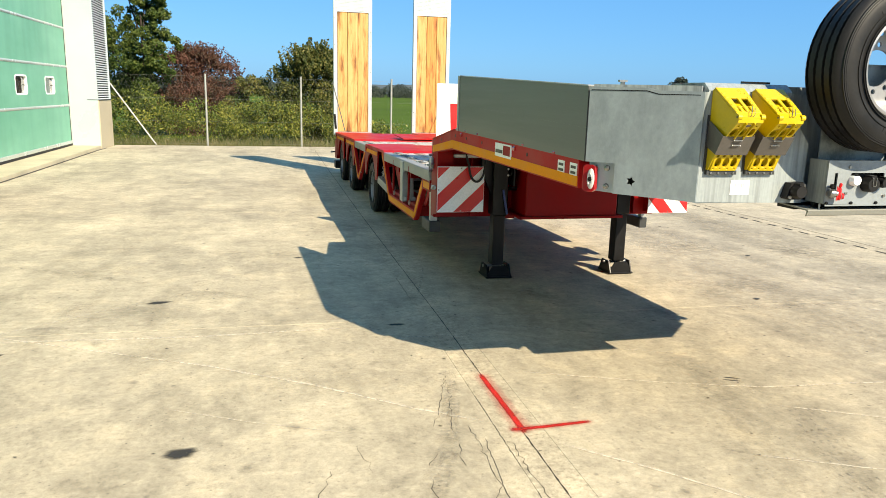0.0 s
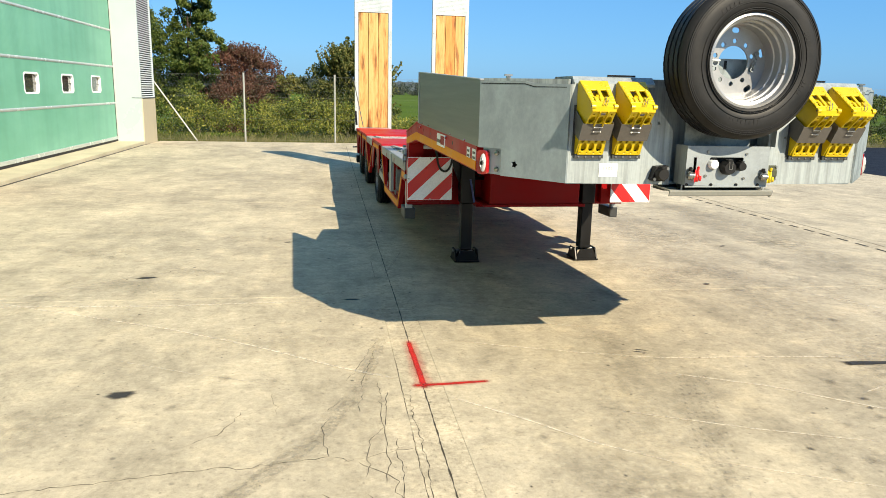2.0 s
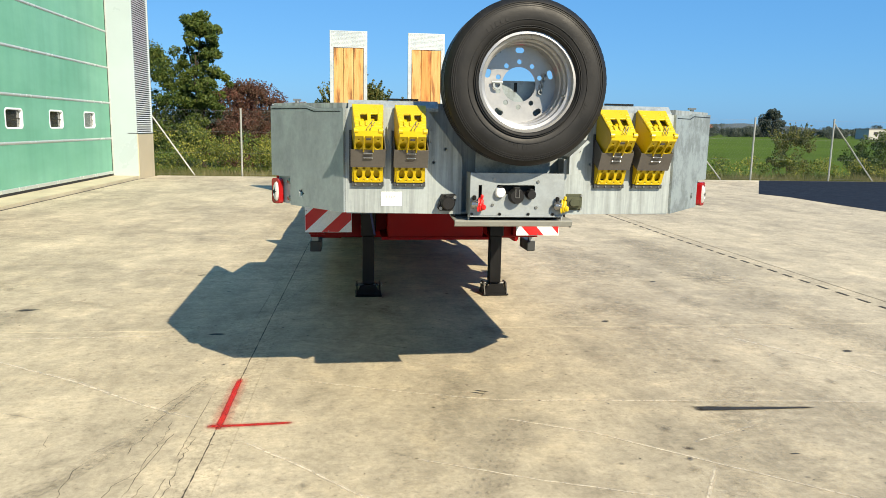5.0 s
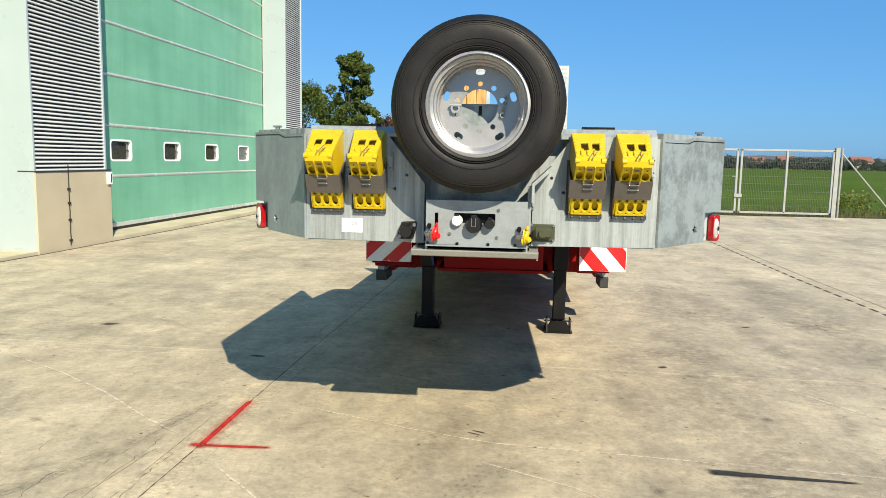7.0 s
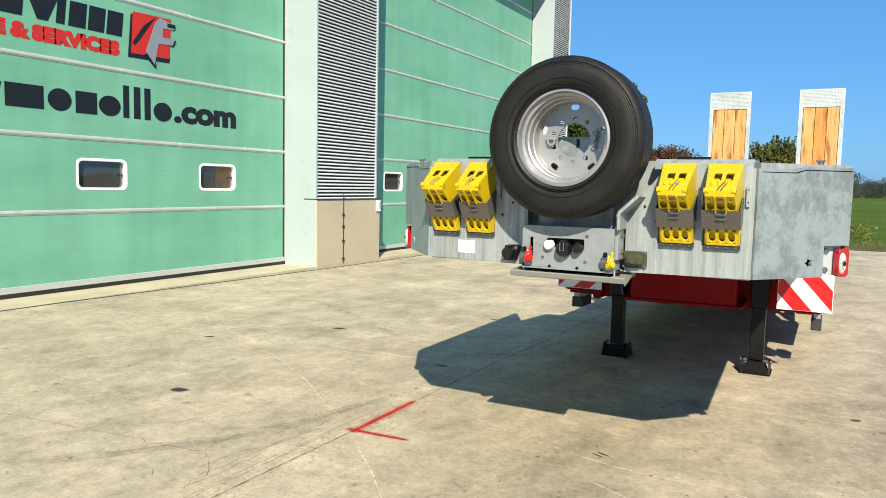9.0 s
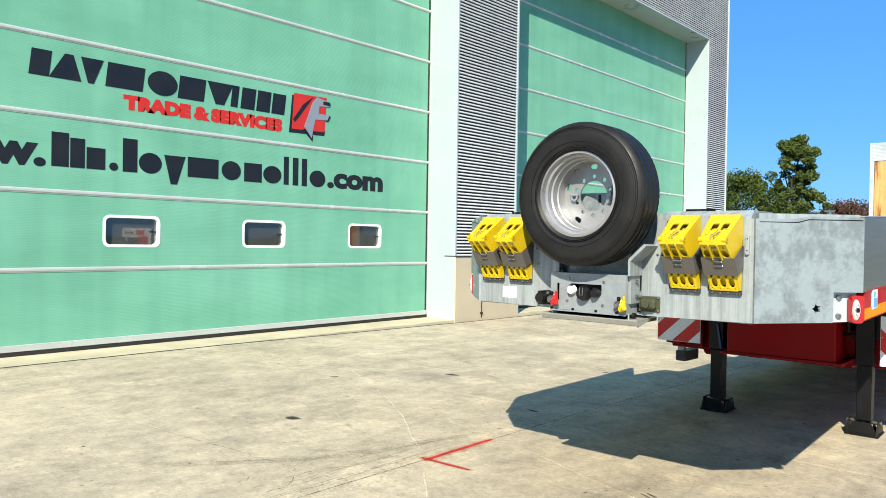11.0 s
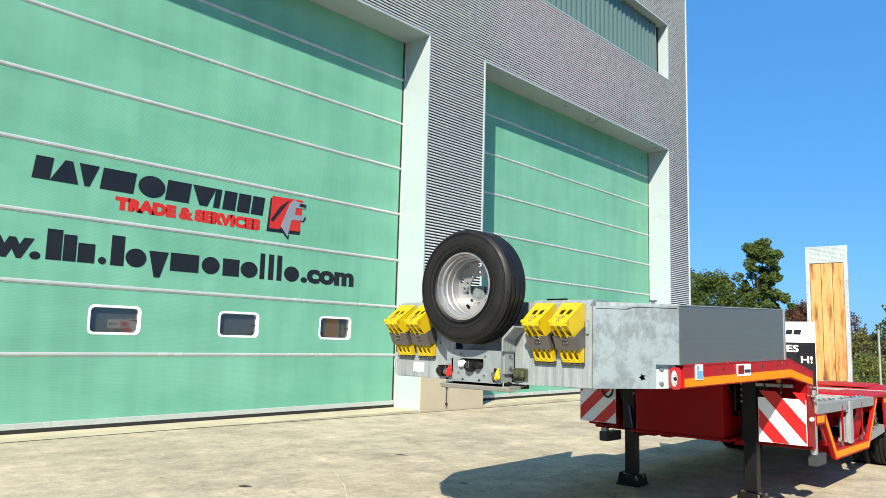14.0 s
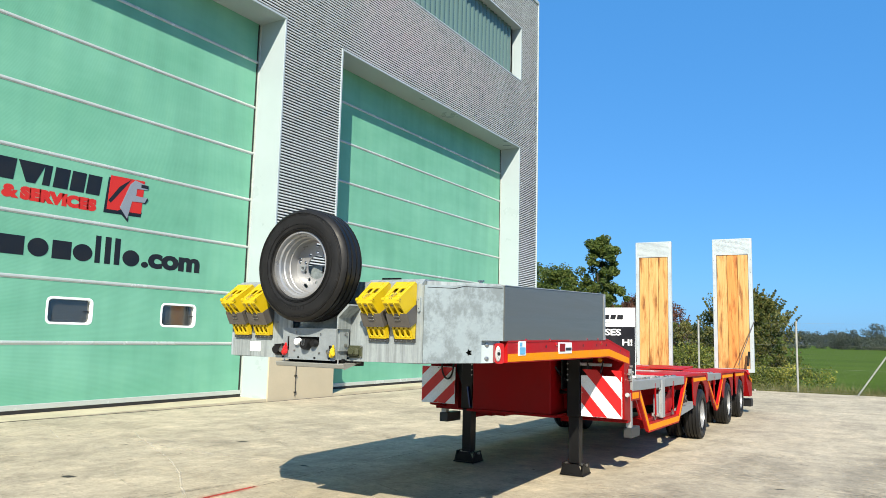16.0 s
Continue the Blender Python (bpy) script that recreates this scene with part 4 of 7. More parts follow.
for a, b, lean_a, lean_b in BRAND:
    if lean_a == 9:
        pts = ring((a + b) / 2, 0.18, (b - a) / 2, 0.19, 28)
    elif lean_a < 0:
        pts = [(a - lean_a, 0), (b + lean_b, 0), (b + 0.02, 0.36), (a, 0.36)]
    else:
        pts = [(a, 0), (b - 0.02, 0), (b - lean_b + 0.02, 0.36), (a + lean_a + 0.04, 0.36)]
    part("block", moved(prism(pts, 0.0, 0.004, "z"), WALL_TURN @ Matrix.Translation((0, 3.868, 0))), M_INK, sign, "black block")
bm = fit_box(lettering("TRADE & SERVICES", 0.34, 0.002, 0.030, 0.0, 1.0), 4.19, 7.035, 3.56, 3.79)
letters(bm, M_REDINK, sign, "red letter", WALL_TURN)
bm = fit_box(lettering("www.", 0.5, 0.002, 0.026), 1.385, 3.12, 2.605, 2.925)
letters(bm, M_INK, sign, "black letter", WALL_TURN)
bm = fit_box(lettering(".com", 0.5, 0.002, 0.026), 8.065, 9.495, 2.63, 2.93)
letters(bm, M_INK, sign, "black letter", WALL_TURN)
URL = ((3.19, 3.42, 0, 0.48), (3.44, 3.64, 0, 0.42), (3.665, 3.93, 0, 0.31), (3.99, 4.12, 0, 0.12), (4.19, 4.41, 0, 0.50), (4.435, 4.80, 0, 0.32), (4.84, 5.195, -0.14, 0.31), (5.235, 5.78, 0, 0.32),
       (5.84, 6.205, 0, 0.32), (6.27, 6.62, 0, 0.32), (6.65, 7.03, 0, 0.31), (7.08, 7.185, 0, 0.50), (7.275, 7.395, 0, 0.50), (7.475, 7.59, 0, 0.50), (7.65, 8.02, 0, 0.31))
for a, b, lo, hi in URL:
    if b - a < 0.14 and hi < 0.2 or b - a > 0.36 and b - a < 0.38:
        pts = ring((a + b) / 2, (lo + hi) / 2, (b - a) / 2, (hi - lo) / 2, 20)
    elif lo < 0 or a == 6.65:
        pts = [(a + 0.11, lo), (b - 0.14, lo), (b, hi), (a, hi)]
    else:
        pts = [(a, lo), (b, lo), (b, hi), (a, hi)]
    part("block", moved(prism(pts, 0.0, 0.004, "z"), WALL_TURN @ Matrix.Translation((0, 2.63, 0))), M_INK, sign, "black block")
emblem = thing("door_emblem", "black, red and grey angular emblem on the green door panels", "emblem")
EMBLEM = WALL_TURN @ Matrix.Translation((7.18, 3.50, 0))
part("back", moved(prism([(0.0, 0.08), (0.80, 0.10), (0.82, 0.20), (0.10, 0.20), (0.12, 0.76), (0.06, 0.76)], 0.0, 0.003, "z"), EMBLEM), M_INK, emblem, "black shape")
part("field", moved(prism([(0.06, 0.15), (0.80, 0.17), (0.84, 0.82), (0.10, 0.80)], 0.0, 0.006, "z"), EMBLEM), M_REDINK, emblem, "red shape")
part("wedge", moved(prism([(0.08, 0.32), (0.13, 0.28), (0.20, 0.36), (0.54, 0.80), (0.30, 0.62)], 0.0, 0.009, "z"), EMBLEM), M_INK, emblem, "black wedge")
part("shadow_shape", moved(prism([(0.30, 0.16), (0.52, -0.03), (0.53, 0.06), (0.40, 0.22)], 0.0, 0.009, "z"), EMBLEM), M_INK, emblem, "black shape")
part("letter_shape", moved(prism([(0.33, 0.22), (0.50, 0.03), (0.58, 0.38), (0.86, 0.40), (0.91, 0.50), (0.66, 0.50), (0.67, 0.64), (0.90, 0.66), (0.92, 0.74), (0.62, 0.80), (0.52, 0.70)], 0.0, 0.012, "z"), EMBLEM), M_SILVER, emblem, "pale grey shape")
part("stroke", moved(prism([(0.66, 0.40), (0.88, 0.38), (0.94, 0.47), (0.92, 0.50), (0.86, 0.42)], 0.0, 0.010, "z"), EMBLEM), M_INK, emblem, "black stroke")
part("stroke", moved(prism([(0.76, 0.68), (0.92, 0.68), (0.92, 0.745), (0.76, 0.745)], 0.0, 0.014, "z"), EMBLEM), M_INK, emblem, "black stroke")

# ---- low-bed semi-trailer: x across it, y from its nose to its tail ----
AT = pose(2.999, 3.535, 0, 0, 0, 1.1)
trailer = thing("semi_trailer", "red and galvanised three-axle low-bed semi-trailer parked on its landing legs", "trailer", at=AT)


DECK_FALL = 0.0165


def T(name, bm, mat, label="", parent=None, bevel=0.0, smooth=False):
    for v in bm.verts:
        if abs(v.co.x) > 0.9 and v.co.y < 13.2:
            taper = 0.078 if v.co.x < 0 else 0.078 - 0.24 * min(1.0, max(0.0, (v.co.y - 0.1) / 2.65))
            v.co.x += (min(abs(v.co.x) - 0.9, 0.35) * taper) * (1 if v.co.x > 0 else -1)
        if v.co.y > 3.6:
            v.co.z -= DECK_FALL * (v.co.y - 3.6)
        if v.co.y < -0.05 and v.co.z > 1.15:
            v.co.y += 0.1 * min(-0.05 - v.co.y, 0.4)
    return part(name, bm, mat, parent or trailer, label, bevel, smooth)


def front_m(y):
    """Drawn in x, z; thick towards the nose."""
    return Matrix(((1, 0, 0, 0), (0, 0, -1, y), (0, 1, 0, 0), (0, 0, 0, 1)))


# nose: two front plates, a recess for the spare wheel, chamfered corners
for s in (-1, 1):
    pts = [(s * 0.875, 1.268), (s * 0.875, 1.798), (s * 0.46, 1.803), (s * 0.27, 1.56), (s * 0.27, 1.26)]
    holes = [ring(s * 0.42, 1.53, 0.008, n=8), ring(s * 0.36, 1.60, 0.008, n=8)]
    T("front_plate", plate(pts, holes, 0.012, front_m(-0.438)), M_GALV, "galvanised front plate")
    a, b = Vector((s * 0.876, -0.45, 0)), Vector((s * 1.25, 0.0, 0))
    d = (b - a).normalized()
    nrm = Vector((-d.y * s, d.x * s, 0)) * -1
    ln = (b - a).length
    m = Matrix(((d.x, 0, nrm.x, a.x), (d.y, 0, nrm.y, a.y), (0, 1, 0, 0), (0, 0, 0, 1)))
    outer = [(0, 1.268), (ln - 0.16, 1.275), (ln - 0.16, 1.43), (ln, 1.43), (ln, 1.812), (ln - 0.3, 1.812), (ln - 0.36, 1.800), (0, 1.798)]
    star = [(ln - 0.25 + (0.026 if k % 2 else 0.015) * math.cos(k * math.pi / 5), 1.345 + (0.026 if k % 2 else 0.015) * math.sin(k * math.pi / 5)) for k in range(10)]
    T("corner_plate", plate(outer, [star], 0.012, m), M_GALVM if s > 0 else M_GALVL, "mottled galvanised corner plate" if s > 0 else "dull blue-grey galvanised corner plate")
    T("corner_backing", plate([(0.01, 1.27), (ln - 0.17, 1.28), (ln - 0.17, 1.79), (0.01, 1.79)], [], 0.004, Matrix.Translation(nrm * -0.06) @ m), M_BLACK, "dark inner plate")
    T("lid_seam", plate([(0.02, 1.780), (ln - 0.36, 1.780), (ln - 0.30, 1.795), (ln - 0.01, 1.795), (ln - 0.01, 1.799), (ln - 0.302, 1.799), (ln - 0.362, 1.784), (0.02, 1.784)], [], 0.0012, Matrix.Translation(nrm * 0.0122) @ m), M_BLACK, "dark seam under the lid")
    # recessed lamp bracket and round side lamp
    T("lamp_bracket", plate([(ln - 0.165, 1.272), (ln - 0.005, 1.278), (ln - 0.005, 1.428), (ln - 0.165, 1.428)], [], 0.006, Matrix.Translation(nrm * -0.035) @ m), M_TRIM, "pale recessed lamp bracket")
    for z in (1.305, 1.40):
        T("bolt", moved(lathe([(0.001, 0), (0.016, 0), (0.014, 0.008), (0.001, 0.010)], 10), m @ Matrix.Translation((ln - 0.10, z, -0.03)) @ pose(0, 0, 0, 90, 0, 0)), M_STEEL, "steel bolt head")
    T("lamp_housing", plate(rounded(ln - 0.056, ln + 0.012, 1.272, 1.414, 0.02), [], 0.030, Matrix.Translation(nrm * -0.022) @ m), M_REDLENS, "red lamp housing", bevel=0.006)
    lamp = T("marker_lamp", moved(lathe([(0.001, 0.013), (0.038, 0.012), (0.047, 0.007), (0.05, 0.0), (0.001, 0.0)], 24), m @ Matrix.Translation((ln - 0.034, 1.341, 0.007)) @ Matrix.Diagonal((0.40, 1.10, 1, 1)) @ pose(0, 0, 0, 90, 0, 0)), M_LENS, "round white marker lamp", smooth=True)
    T("lens_rim", moved(lathe([(0.022, 0.013), (0.026, 0.016), (0.030, 0.013), (0.026, 0.010)], 20), m @ Matrix.Translation((ln - 0.034, 1.341, 0.007)) @ Matrix.Diagonal((0.40, 1.10, 1, 1)) @ pose(0, 0, 0, 90, 0, 0)), M_ALUEND, "grey ring", lamp)
    T("lens", moved(lathe([(0.001, 0.017), (0.010, 0.017), (0.013, 0.012), (0.001, 0.012)], 16), m @ Matrix.Translation((ln - 0.034, 1.341, 0.007)) @ pose(0, 0, 0, 90, 0, 0)), M_PLASTIC, "dark lamp centre", lamp)
# top cover folds
for x0, x1 in ((-0.86, -0.40), (0.40, 0.86)):
    T("top_cover", prism([(-0.449, 1.79), (-0.449, 1.806), (-0.40, 1.842), (-0.08, 1.842), (-0.02, 1.79)], x0, x1, "x"), M_GALV, "galvanised top cover")
T("top_cover", prism([(-0.33, 1.79), (-0.33, 1.835), (-0.08, 1.842), (-0.02, 1.79)], -0.40, 0.40, "x"), M_GALV, "galvanised top cover behind the wheel")
for s in (-1, 1):
    T("top_edge", prism([(s * 0.89, -0.43), (s * 1.24, -0.01), (s * 1.16, 0.03), (s * 0.83, -0.36)], 1.788, 1.826, "z"), M_GALV)
    T("lashing_stud", tube((s * 1.12, -0.07, 1.826), (s * 1.12, -0.07, 1.842), 0.012, seg=8), M_STEEL)
    T("stud_head", box(s * 1.10, s * 1.14, -0.082, -0.058, 1.840, 1.850), M_STEEL)
    T("grip", bar((s * 0.50, -0.40, 1.848), (s * 0.66, -0.40, 1.848), 0.010, 0.010), M_BLACK)
T("wheel_recess", plate([(-0.47, 1.262), (0.47, 1.262), (0.47, 1.80), (-0.47, 1.80)], [], 0.008, front_m(-0.33)), M_GALV, "recessed galvanised plate behind the spare wheel")
T("wheel_carrier", box(-0.20, 0.20, -0.452, -0.444, 1.27, 1.955), M_GALVM, "galvanised carrier plate behind the spare wheel")
T("carrier_slot", box(-0.008, 0.008, -0.4555, -0.4525, 1.90, 1.945), M_BLACK, "dark slot in the carrier plate")
T("nose_floor", box(-0.87, 0.87, -0.44, 0.1, 1.262, 1.27), M_GALV)
# wheel cradle tabs
for s in (-1, 1):
    if s > 0:
        bm = prism([(0.262, 1.485), (0.275, 1.485), (0.275, 1.565), (0.365, 1.650), (0.352, 1.660), (0.262, 1.575)], -0.60, -0.452, "y")
        T("cradle_tab", bm, M_GALV, "bent galvanised cradle tab")
        T("cradle_bracket", box(s * 0.245, s * 0.262, -0.56, -0.452, 1.33, 1.56), M_GALV)
        for z in (1.37, 1.45, 1.52):
            T("bolt", tube((s * 0.262, -0.50, z), (s * 0.274, -0.50, z), 0.012, seg=6), M_STEEL)
# coupling panel with sockets
slot = [(-0.202, 1.325), (-0.185, 1.325), (-0.185, 1.425), (-0.202, 1.425)]
win = rounded(-0.108, 0.092, 1.378, 1.426, 0.006, 2)
panel = T("coupling_panel", plate([(-0.245, 1.272), (0.245, 1.268), (0.245, 1.487), (-0.245, 1.487)], [slot, win], 0.008, front_m(-0.572)), M_GALVP, "dull galvanised coupling panel")
T("panel_side", box(-0.245, -0.237, -0.57, -0.45, 1.272, 1.487), M_GALV, "", panel)
T("panel_side", box(0.237, 0.245, -0.57, -0.45, 1.268, 1.487), M_GALV, "", panel)
# Black board gives the panel's openings their darkness.
T("panel_back", box(-0.235, 0.235, -0.535, -0.525, 1.28, 1.48), M_BLACK, "black board painted as the dark gap behind the panel", panel)
for x, z in ((-0.121, 1.455), (0.107, 1.445), (-0.128, 1.325), (0.101, 1.312)):
    T("bolt", tube((x, -0.58, z), (x, -0.587, z), 0.008, seg=6), M_STEEL, "", panel)
for x in (-0.235, -0.09, 0.06, 0.19):
    T("bolt", tube((x, -0.58, 1.277), (x, -0.588, 1.277), 0.008, seg=6), M_BLACK, "", panel)


def socket(x, z, r, mat, label, y=-0.58, lid=0.03):
    b = T("socket", moved(lathe([(0.001, -lid), (r * 0.82, -lid), (r, -lid * 0.6), (r, 0.0), (0.001, 0.0)], 20), Matrix.Translation((x, y, z))), mat, label, smooth=True)
    T("hinge", box(x - r * 0.35, x + r * 0.35, y - lid * 0.9, y, z + r * 0.86, z + r * 1.12), M_PLASTIC, "", b)
    return b


socket(-0.092, 1.390, 0.027, M_WHITE, "white capped socket")
socket(-0.010, 1.372, 0.040, M_PLASTIC, "black capped socket", lid=0.05)
socket(0.066, 1.380, 0.026, M_PLASTIC, "black capped socket", lid=0.045)
left = T("socket_plate", prism([(-0.390, 1.284), (-0.322, 1.284), (-0.303, 1.356), (-0.310, 1.370), (-0.378, 1.366), (-0.398, 1.296)], -0.500, -0.45, "y"), M_PLASTIC, "black socket flange", bevel=0.008)
for x, z in ((-0.312, 1.355), (-0.386, 1.297)):
    T("bolt", tube((x, -0.500, z), (x, -0.510, z), 0.009, seg=8), M_STEEL, "", left)
socket(-0.350, 1.326, 0.036, M_PLASTIC, "black capped socket", -0.500, 0.045)
olive = T("socket_plate", box(0.262, 0.385, -0.462, -0.45, 1.285, 1.372), M_OLIVE, "olive green socket flange", bevel=0.006)
T("socket_cap", box(0.278, 0.369, -0.50, -0.46, 1.299, 1.358), M_OLIVE, "olive green socket cap", olive, 0.014)
T("cap_knob", tube((0.323, -0.50, 1.330), (0.323, -0.512, 1.330), 0.020, seg=12), M_OLIVE, "", olive)
for x in (0.270, 0.377):
    for z in (1.293, 1.364):
        T("bolt", tube((x, -0.462, z), (x, -0.468, z), 0.006, seg=6), M_STEEL, "", olive)
clip_wire = bmesh.new()
for x in (-0.020, -0.001):
    tube((x, -0.632, 1.408), (x, -0.632, 1.366), 0.0022, clip_wire, 6)
tube((-0.020, -0.632, 1.366), (-0.001, -0.632, 1.366), 0.0022, clip_wire, 6)
T("socket_clip", clip_wire, M_STEEL, "thin steel socket clip", panel)
T("panel_lip", box(-0.244, 0.244, -0.586, -0.5805, 1.262, 1.270), M_GALVP, "", panel)


def air_coupling(x, z, mat, label):
    """Steel coupling body lying across the panel, with a lobed swivel cap on its end."""
    b = T("air_coupling", moved(lathe([(0.001, -0.020), (0.016, -0.020), (0.021, -0.014), (0.021, 0.006), (0.017, 0.008), (0.017, 0.018), (0.001, 0.018)], 16, "x"), pose(x - 0.030, -0.606, z, 0, 0, -12)), M_STEEL, "steel air coupling", smooth=True)
    T("coupling_neck", tube((x - 0.034, -0.580, z - 0.004), (x - 0.034, -0.604, z - 0.002), 0.014, seg=10), M_STEEL, "", b)
    cap = [(-0.020, -0.030), (-0.012, -0.040), (0.006, -0.041), (0.020, -0.026), (0.024, -0.006), (0.018, 0.012), (0.020, 0.030), (0.008, 0.040), (-0.004, 0.034), (-0.010, 0.014), (-0.022, 0.004)]
    T("cap", moved(prism([(p * 0.8, q * 0.8) for p, q in cap], -0.010, 0.010, "x"), pose(x, -0.612, z, 0, 0, -38)), mat, label, b, 0.006)
    T("cap_boss", moved(lathe([(0.001, 0.0), (0.016, 0.0), (0.013, 0.010), (0.001, 0.012)], 12, "x"), pose(x + 0.010, -0.620, z - 0.012, 0, 0, -38)), mat, "", b)
    T("cap_lug", moved(box(-0.006, 0.008, -0.007, 0.007, 0.030, 0.052), pose(x, -0.606, z, 0, 8, -38)), mat, "", b, 0.004)
    T("lever", box(x - 0.042, x - 0.022, -0.606, -0.588, z + 0.022, z + 0.046), M_BLACK, "black lever", b, 0.005)


air_coupling(-0.194, 1.328, M_REDREF, "red coupling cap")
air_coupling(0.240, 1.322, M_YELLOW, "yellow coupling cap")
# pale folded tray hung on two pins under the panel
tray = T("tray", prism([(-0.548, 1.208), (-0.556, 1.212), (-0.566, 1.236), (-0.560, 1.242), (-0.340, 1.250), (-0.340, 1.244), (-0.552, 1.235), (-0.554, 1.230)], -0.318, 0.304, "x"), M_TRAY, "pale grey folded steel tray", bevel=0.002)
T("tray_side", prism([(-0.55, 1.20), (-0.55, 1.235), (-0.40, 1.25), (-0.34, 1.25)], 0.296, 0.303, "x"), M_TRAY, "", tray)
for x in (-0.246, 0.246):
    T("tray_pin", tube((x, -0.552, 1.232), (x, -0.552, 1.272), 0.005, seg=8), M_ALUEND, "pale hanging pin", tray)
for x in (-0.2, 0.2):
    T("tray_arm", bar((x, -0.40, 1.25), (x, -0.40, 1.28), 0.04, 0.012), M_BLACK, "", tray)
T("hose", tube((-0.24, -0.50, 1.262), (0.26, -0.50, 1.258), 0.018, seg=8), M_BLACK, "black hoses under the panel")
# Black plate added to paint the shaded gap between tray lip and panel.
T("tray_shade_plate", box(-0.30, 0.30, -0.44, -0.30, 1.225, 1.262), M_BLACK, "black plate standing in for the shade behind the tray", tray)

# neck: side boards, flanges with tape, floor, body
for s in (-1, 1):
    for lo, hi, e0, e1 in ((0.0, 0.1745, 0.0085, 0.0277), (0.1747, 0.388, 0.0277, 0.036)):
        bm = prism([(0.03, 1.428 + lo), (2.58, 1.428 + lo + 2.58 * e0), (2.58, 1.428 + hi + 2.58 * e1), (0.03, 1.428 + hi)], s * 1.222, s * 1.25, "x")
        T("side_board", bm, M_ALU, "grey coated side board", bevel=0.0012)
    T("board_post", prism([(2.582, 1.452), (2.632, 1.452), (2.632, 1.915), (2.582, 1.913)], s * 1.215, s * 1.256, "x"), M_ALUEND, "bare aluminium end post", bevel=0.004)
    T("board_cap", prism([(0.03, 1.817), (2.58, 1.911), (2.58, 1.917), (0.03, 1.823)], s * 1.218, s * 1.254, "x"), M_ALUEND, "bare aluminium edge")
    bm = prism([(0.10, 1.42), (2.75, 1.449), (2.75, 1.278), (0.10, 1.275)], s * 1.19, s * 1.245, "x")
    fl = T("neck_flange", prism([(2.752, 1.449), (3.56, 1.315), (3.56, 1.185), (2.82, 1.278), (2.752, 1.278)], s * 1.19, s * 1.245, "x", bm), M_LITRED, "red side flange", bevel=0.004)
    bm = prism([(0.11, 1.338), (2.75, 1.360), (2.75, 1.288), (0.11, 1.283)], s * 1.245, s * 1.248, "x")
    T("reflective_tape", prism([(2.752, 1.360), (2.81, 1.359), (3.55, 1.258), (3.55, 1.194), (2.81, 1.288), (2.752, 1.288)], s * 1.245, s * 1.248, "x", bm), M_ORANGE, "yellow reflective tape", fl)
    bm = prism([(0.10, 1.421), (2.75, 1.450), (2.75, 1.462), (0.10, 1.433)], s * 0.6, s * 1.249, "x")
    T("flange_top", prism([(2.752, 1.450), (3.57, 1.316), (3.57, 1.328), (2.752, 1.462)], s * 0.6, s * 1.249, "x", bm), M_LITRED, "red top flange", fl)
    for y in (0.45, 0.98, 2.02, 2.38, 2.66):
        T("edge_lug", box(s * 1.22, s * 1.254, y - 0.022, y + 0.022, 1.425 + 0.011 * (y - 0.1), 1.447 + 0.011 * (y - 0.1)), M_REDLENS, "", fl, 0.008)
    for y in (0.35, 0.9, 1.3, 1.9, 2.35, 2.7, 3.2):
        T("lashing_hole", tube((s * 1.244, y, 1.382 + 0.008 * min(y, 2.6) - max(0, y - 2.75) * 0.14), (s * 1.2465, y, 1.382 + 0.008 * min(y, 2.6) - max(0, y - 2.75) * 0.14), 0.014, seg=8), M_BLACK, "", fl)
    for y in (1.15, 2.5):
        T("ring_lug", box(s * 1.235, s * 1.256, y - 0.025, y + 0.025, 1.382 + 0.010 * y, 1.412 + 0.010 * y), M_REDLENS, "red lashing lug", fl, 0.008)
    # side stickers
    T("maker_plate", box(s * 1.244, s * 1.251, 1.20, 1.55, 1.330, 1.424), M_WHITE, "pale maker's plate", fl)
    T("plate_block", box(s * 1.251, s * 1.254, 1.22, 1.36, 1.348, 1.414), M_RED, "dark red block", fl)
    T("plate_block", box(s * 1.251, s * 1.254, 1.38, 1.53, 1.356, 1.380), M_INK, "black bar", fl)
    T("neck_post", prism([(3.36, 1.225), (3.56, 1.19), (3.60, 0.56), (3.36, 0.60)], s * 1.10, s * 1.243, "x"), M_RED, "red corner post", bevel=0.006)
sticker = T("sticker", box(1.244, 1.2515, 0.30, 0.44, 1.325, 1.43), M_WHITE, "blue and white instruction sticker")
T("sticker_print", box(1.2515, 1.2545, 0.315, 0.425, 1.335, 1.385), M_PRINT, "", sticker)
T("sticker_print", box(1.2515, 1.2545, 0.315, 0.36, 1.392, 1.42), M_PRINT, "", sticker)
for y in (0.12, 0.29):
    st = T("sticker", box(-1.2475, -1.245, y, y + 0.095, 1.325, 1.405), M_WHITE, "small white instruction sticker")
    T("sticker_print", box(-1.249, -1.2475, y + 0.015, y + 0.08, 1.345, 1.36), M_INK, "", st)
    T("sticker_print", box(-1.249, -1.2475, y + 0.015, y + 0.08, 1.375, 1.39), M_INK, "", st)
T("neck_floor", prism([(0.0, 1.40), (2.75, 1.432), (3.55, 1.30), (3.55, 1.27), (2.75, 1.402), (0.0, 1.37)], -1.2, 1.2, "x"), M_LITRED, "red neck deck")
# Added black plate: darkens the unlit underside and stops red bounce light.
T("neck_underside", box(-1.17, 1.17, 0.02, 2.97, 1.335, 1.362), M_BLACK, "black plate added for the neck's unlit underside")
body = T("neck_body", box(-0.48, 0.48, 2.98, 3.56, 0.62, 1.30), M_RED, "red box-section neck", bevel=0.01)
T("lower_flange", box(-0.54, 0.54, 2.96, 3.54, 0.60, 0.625), M_RED, "", body)
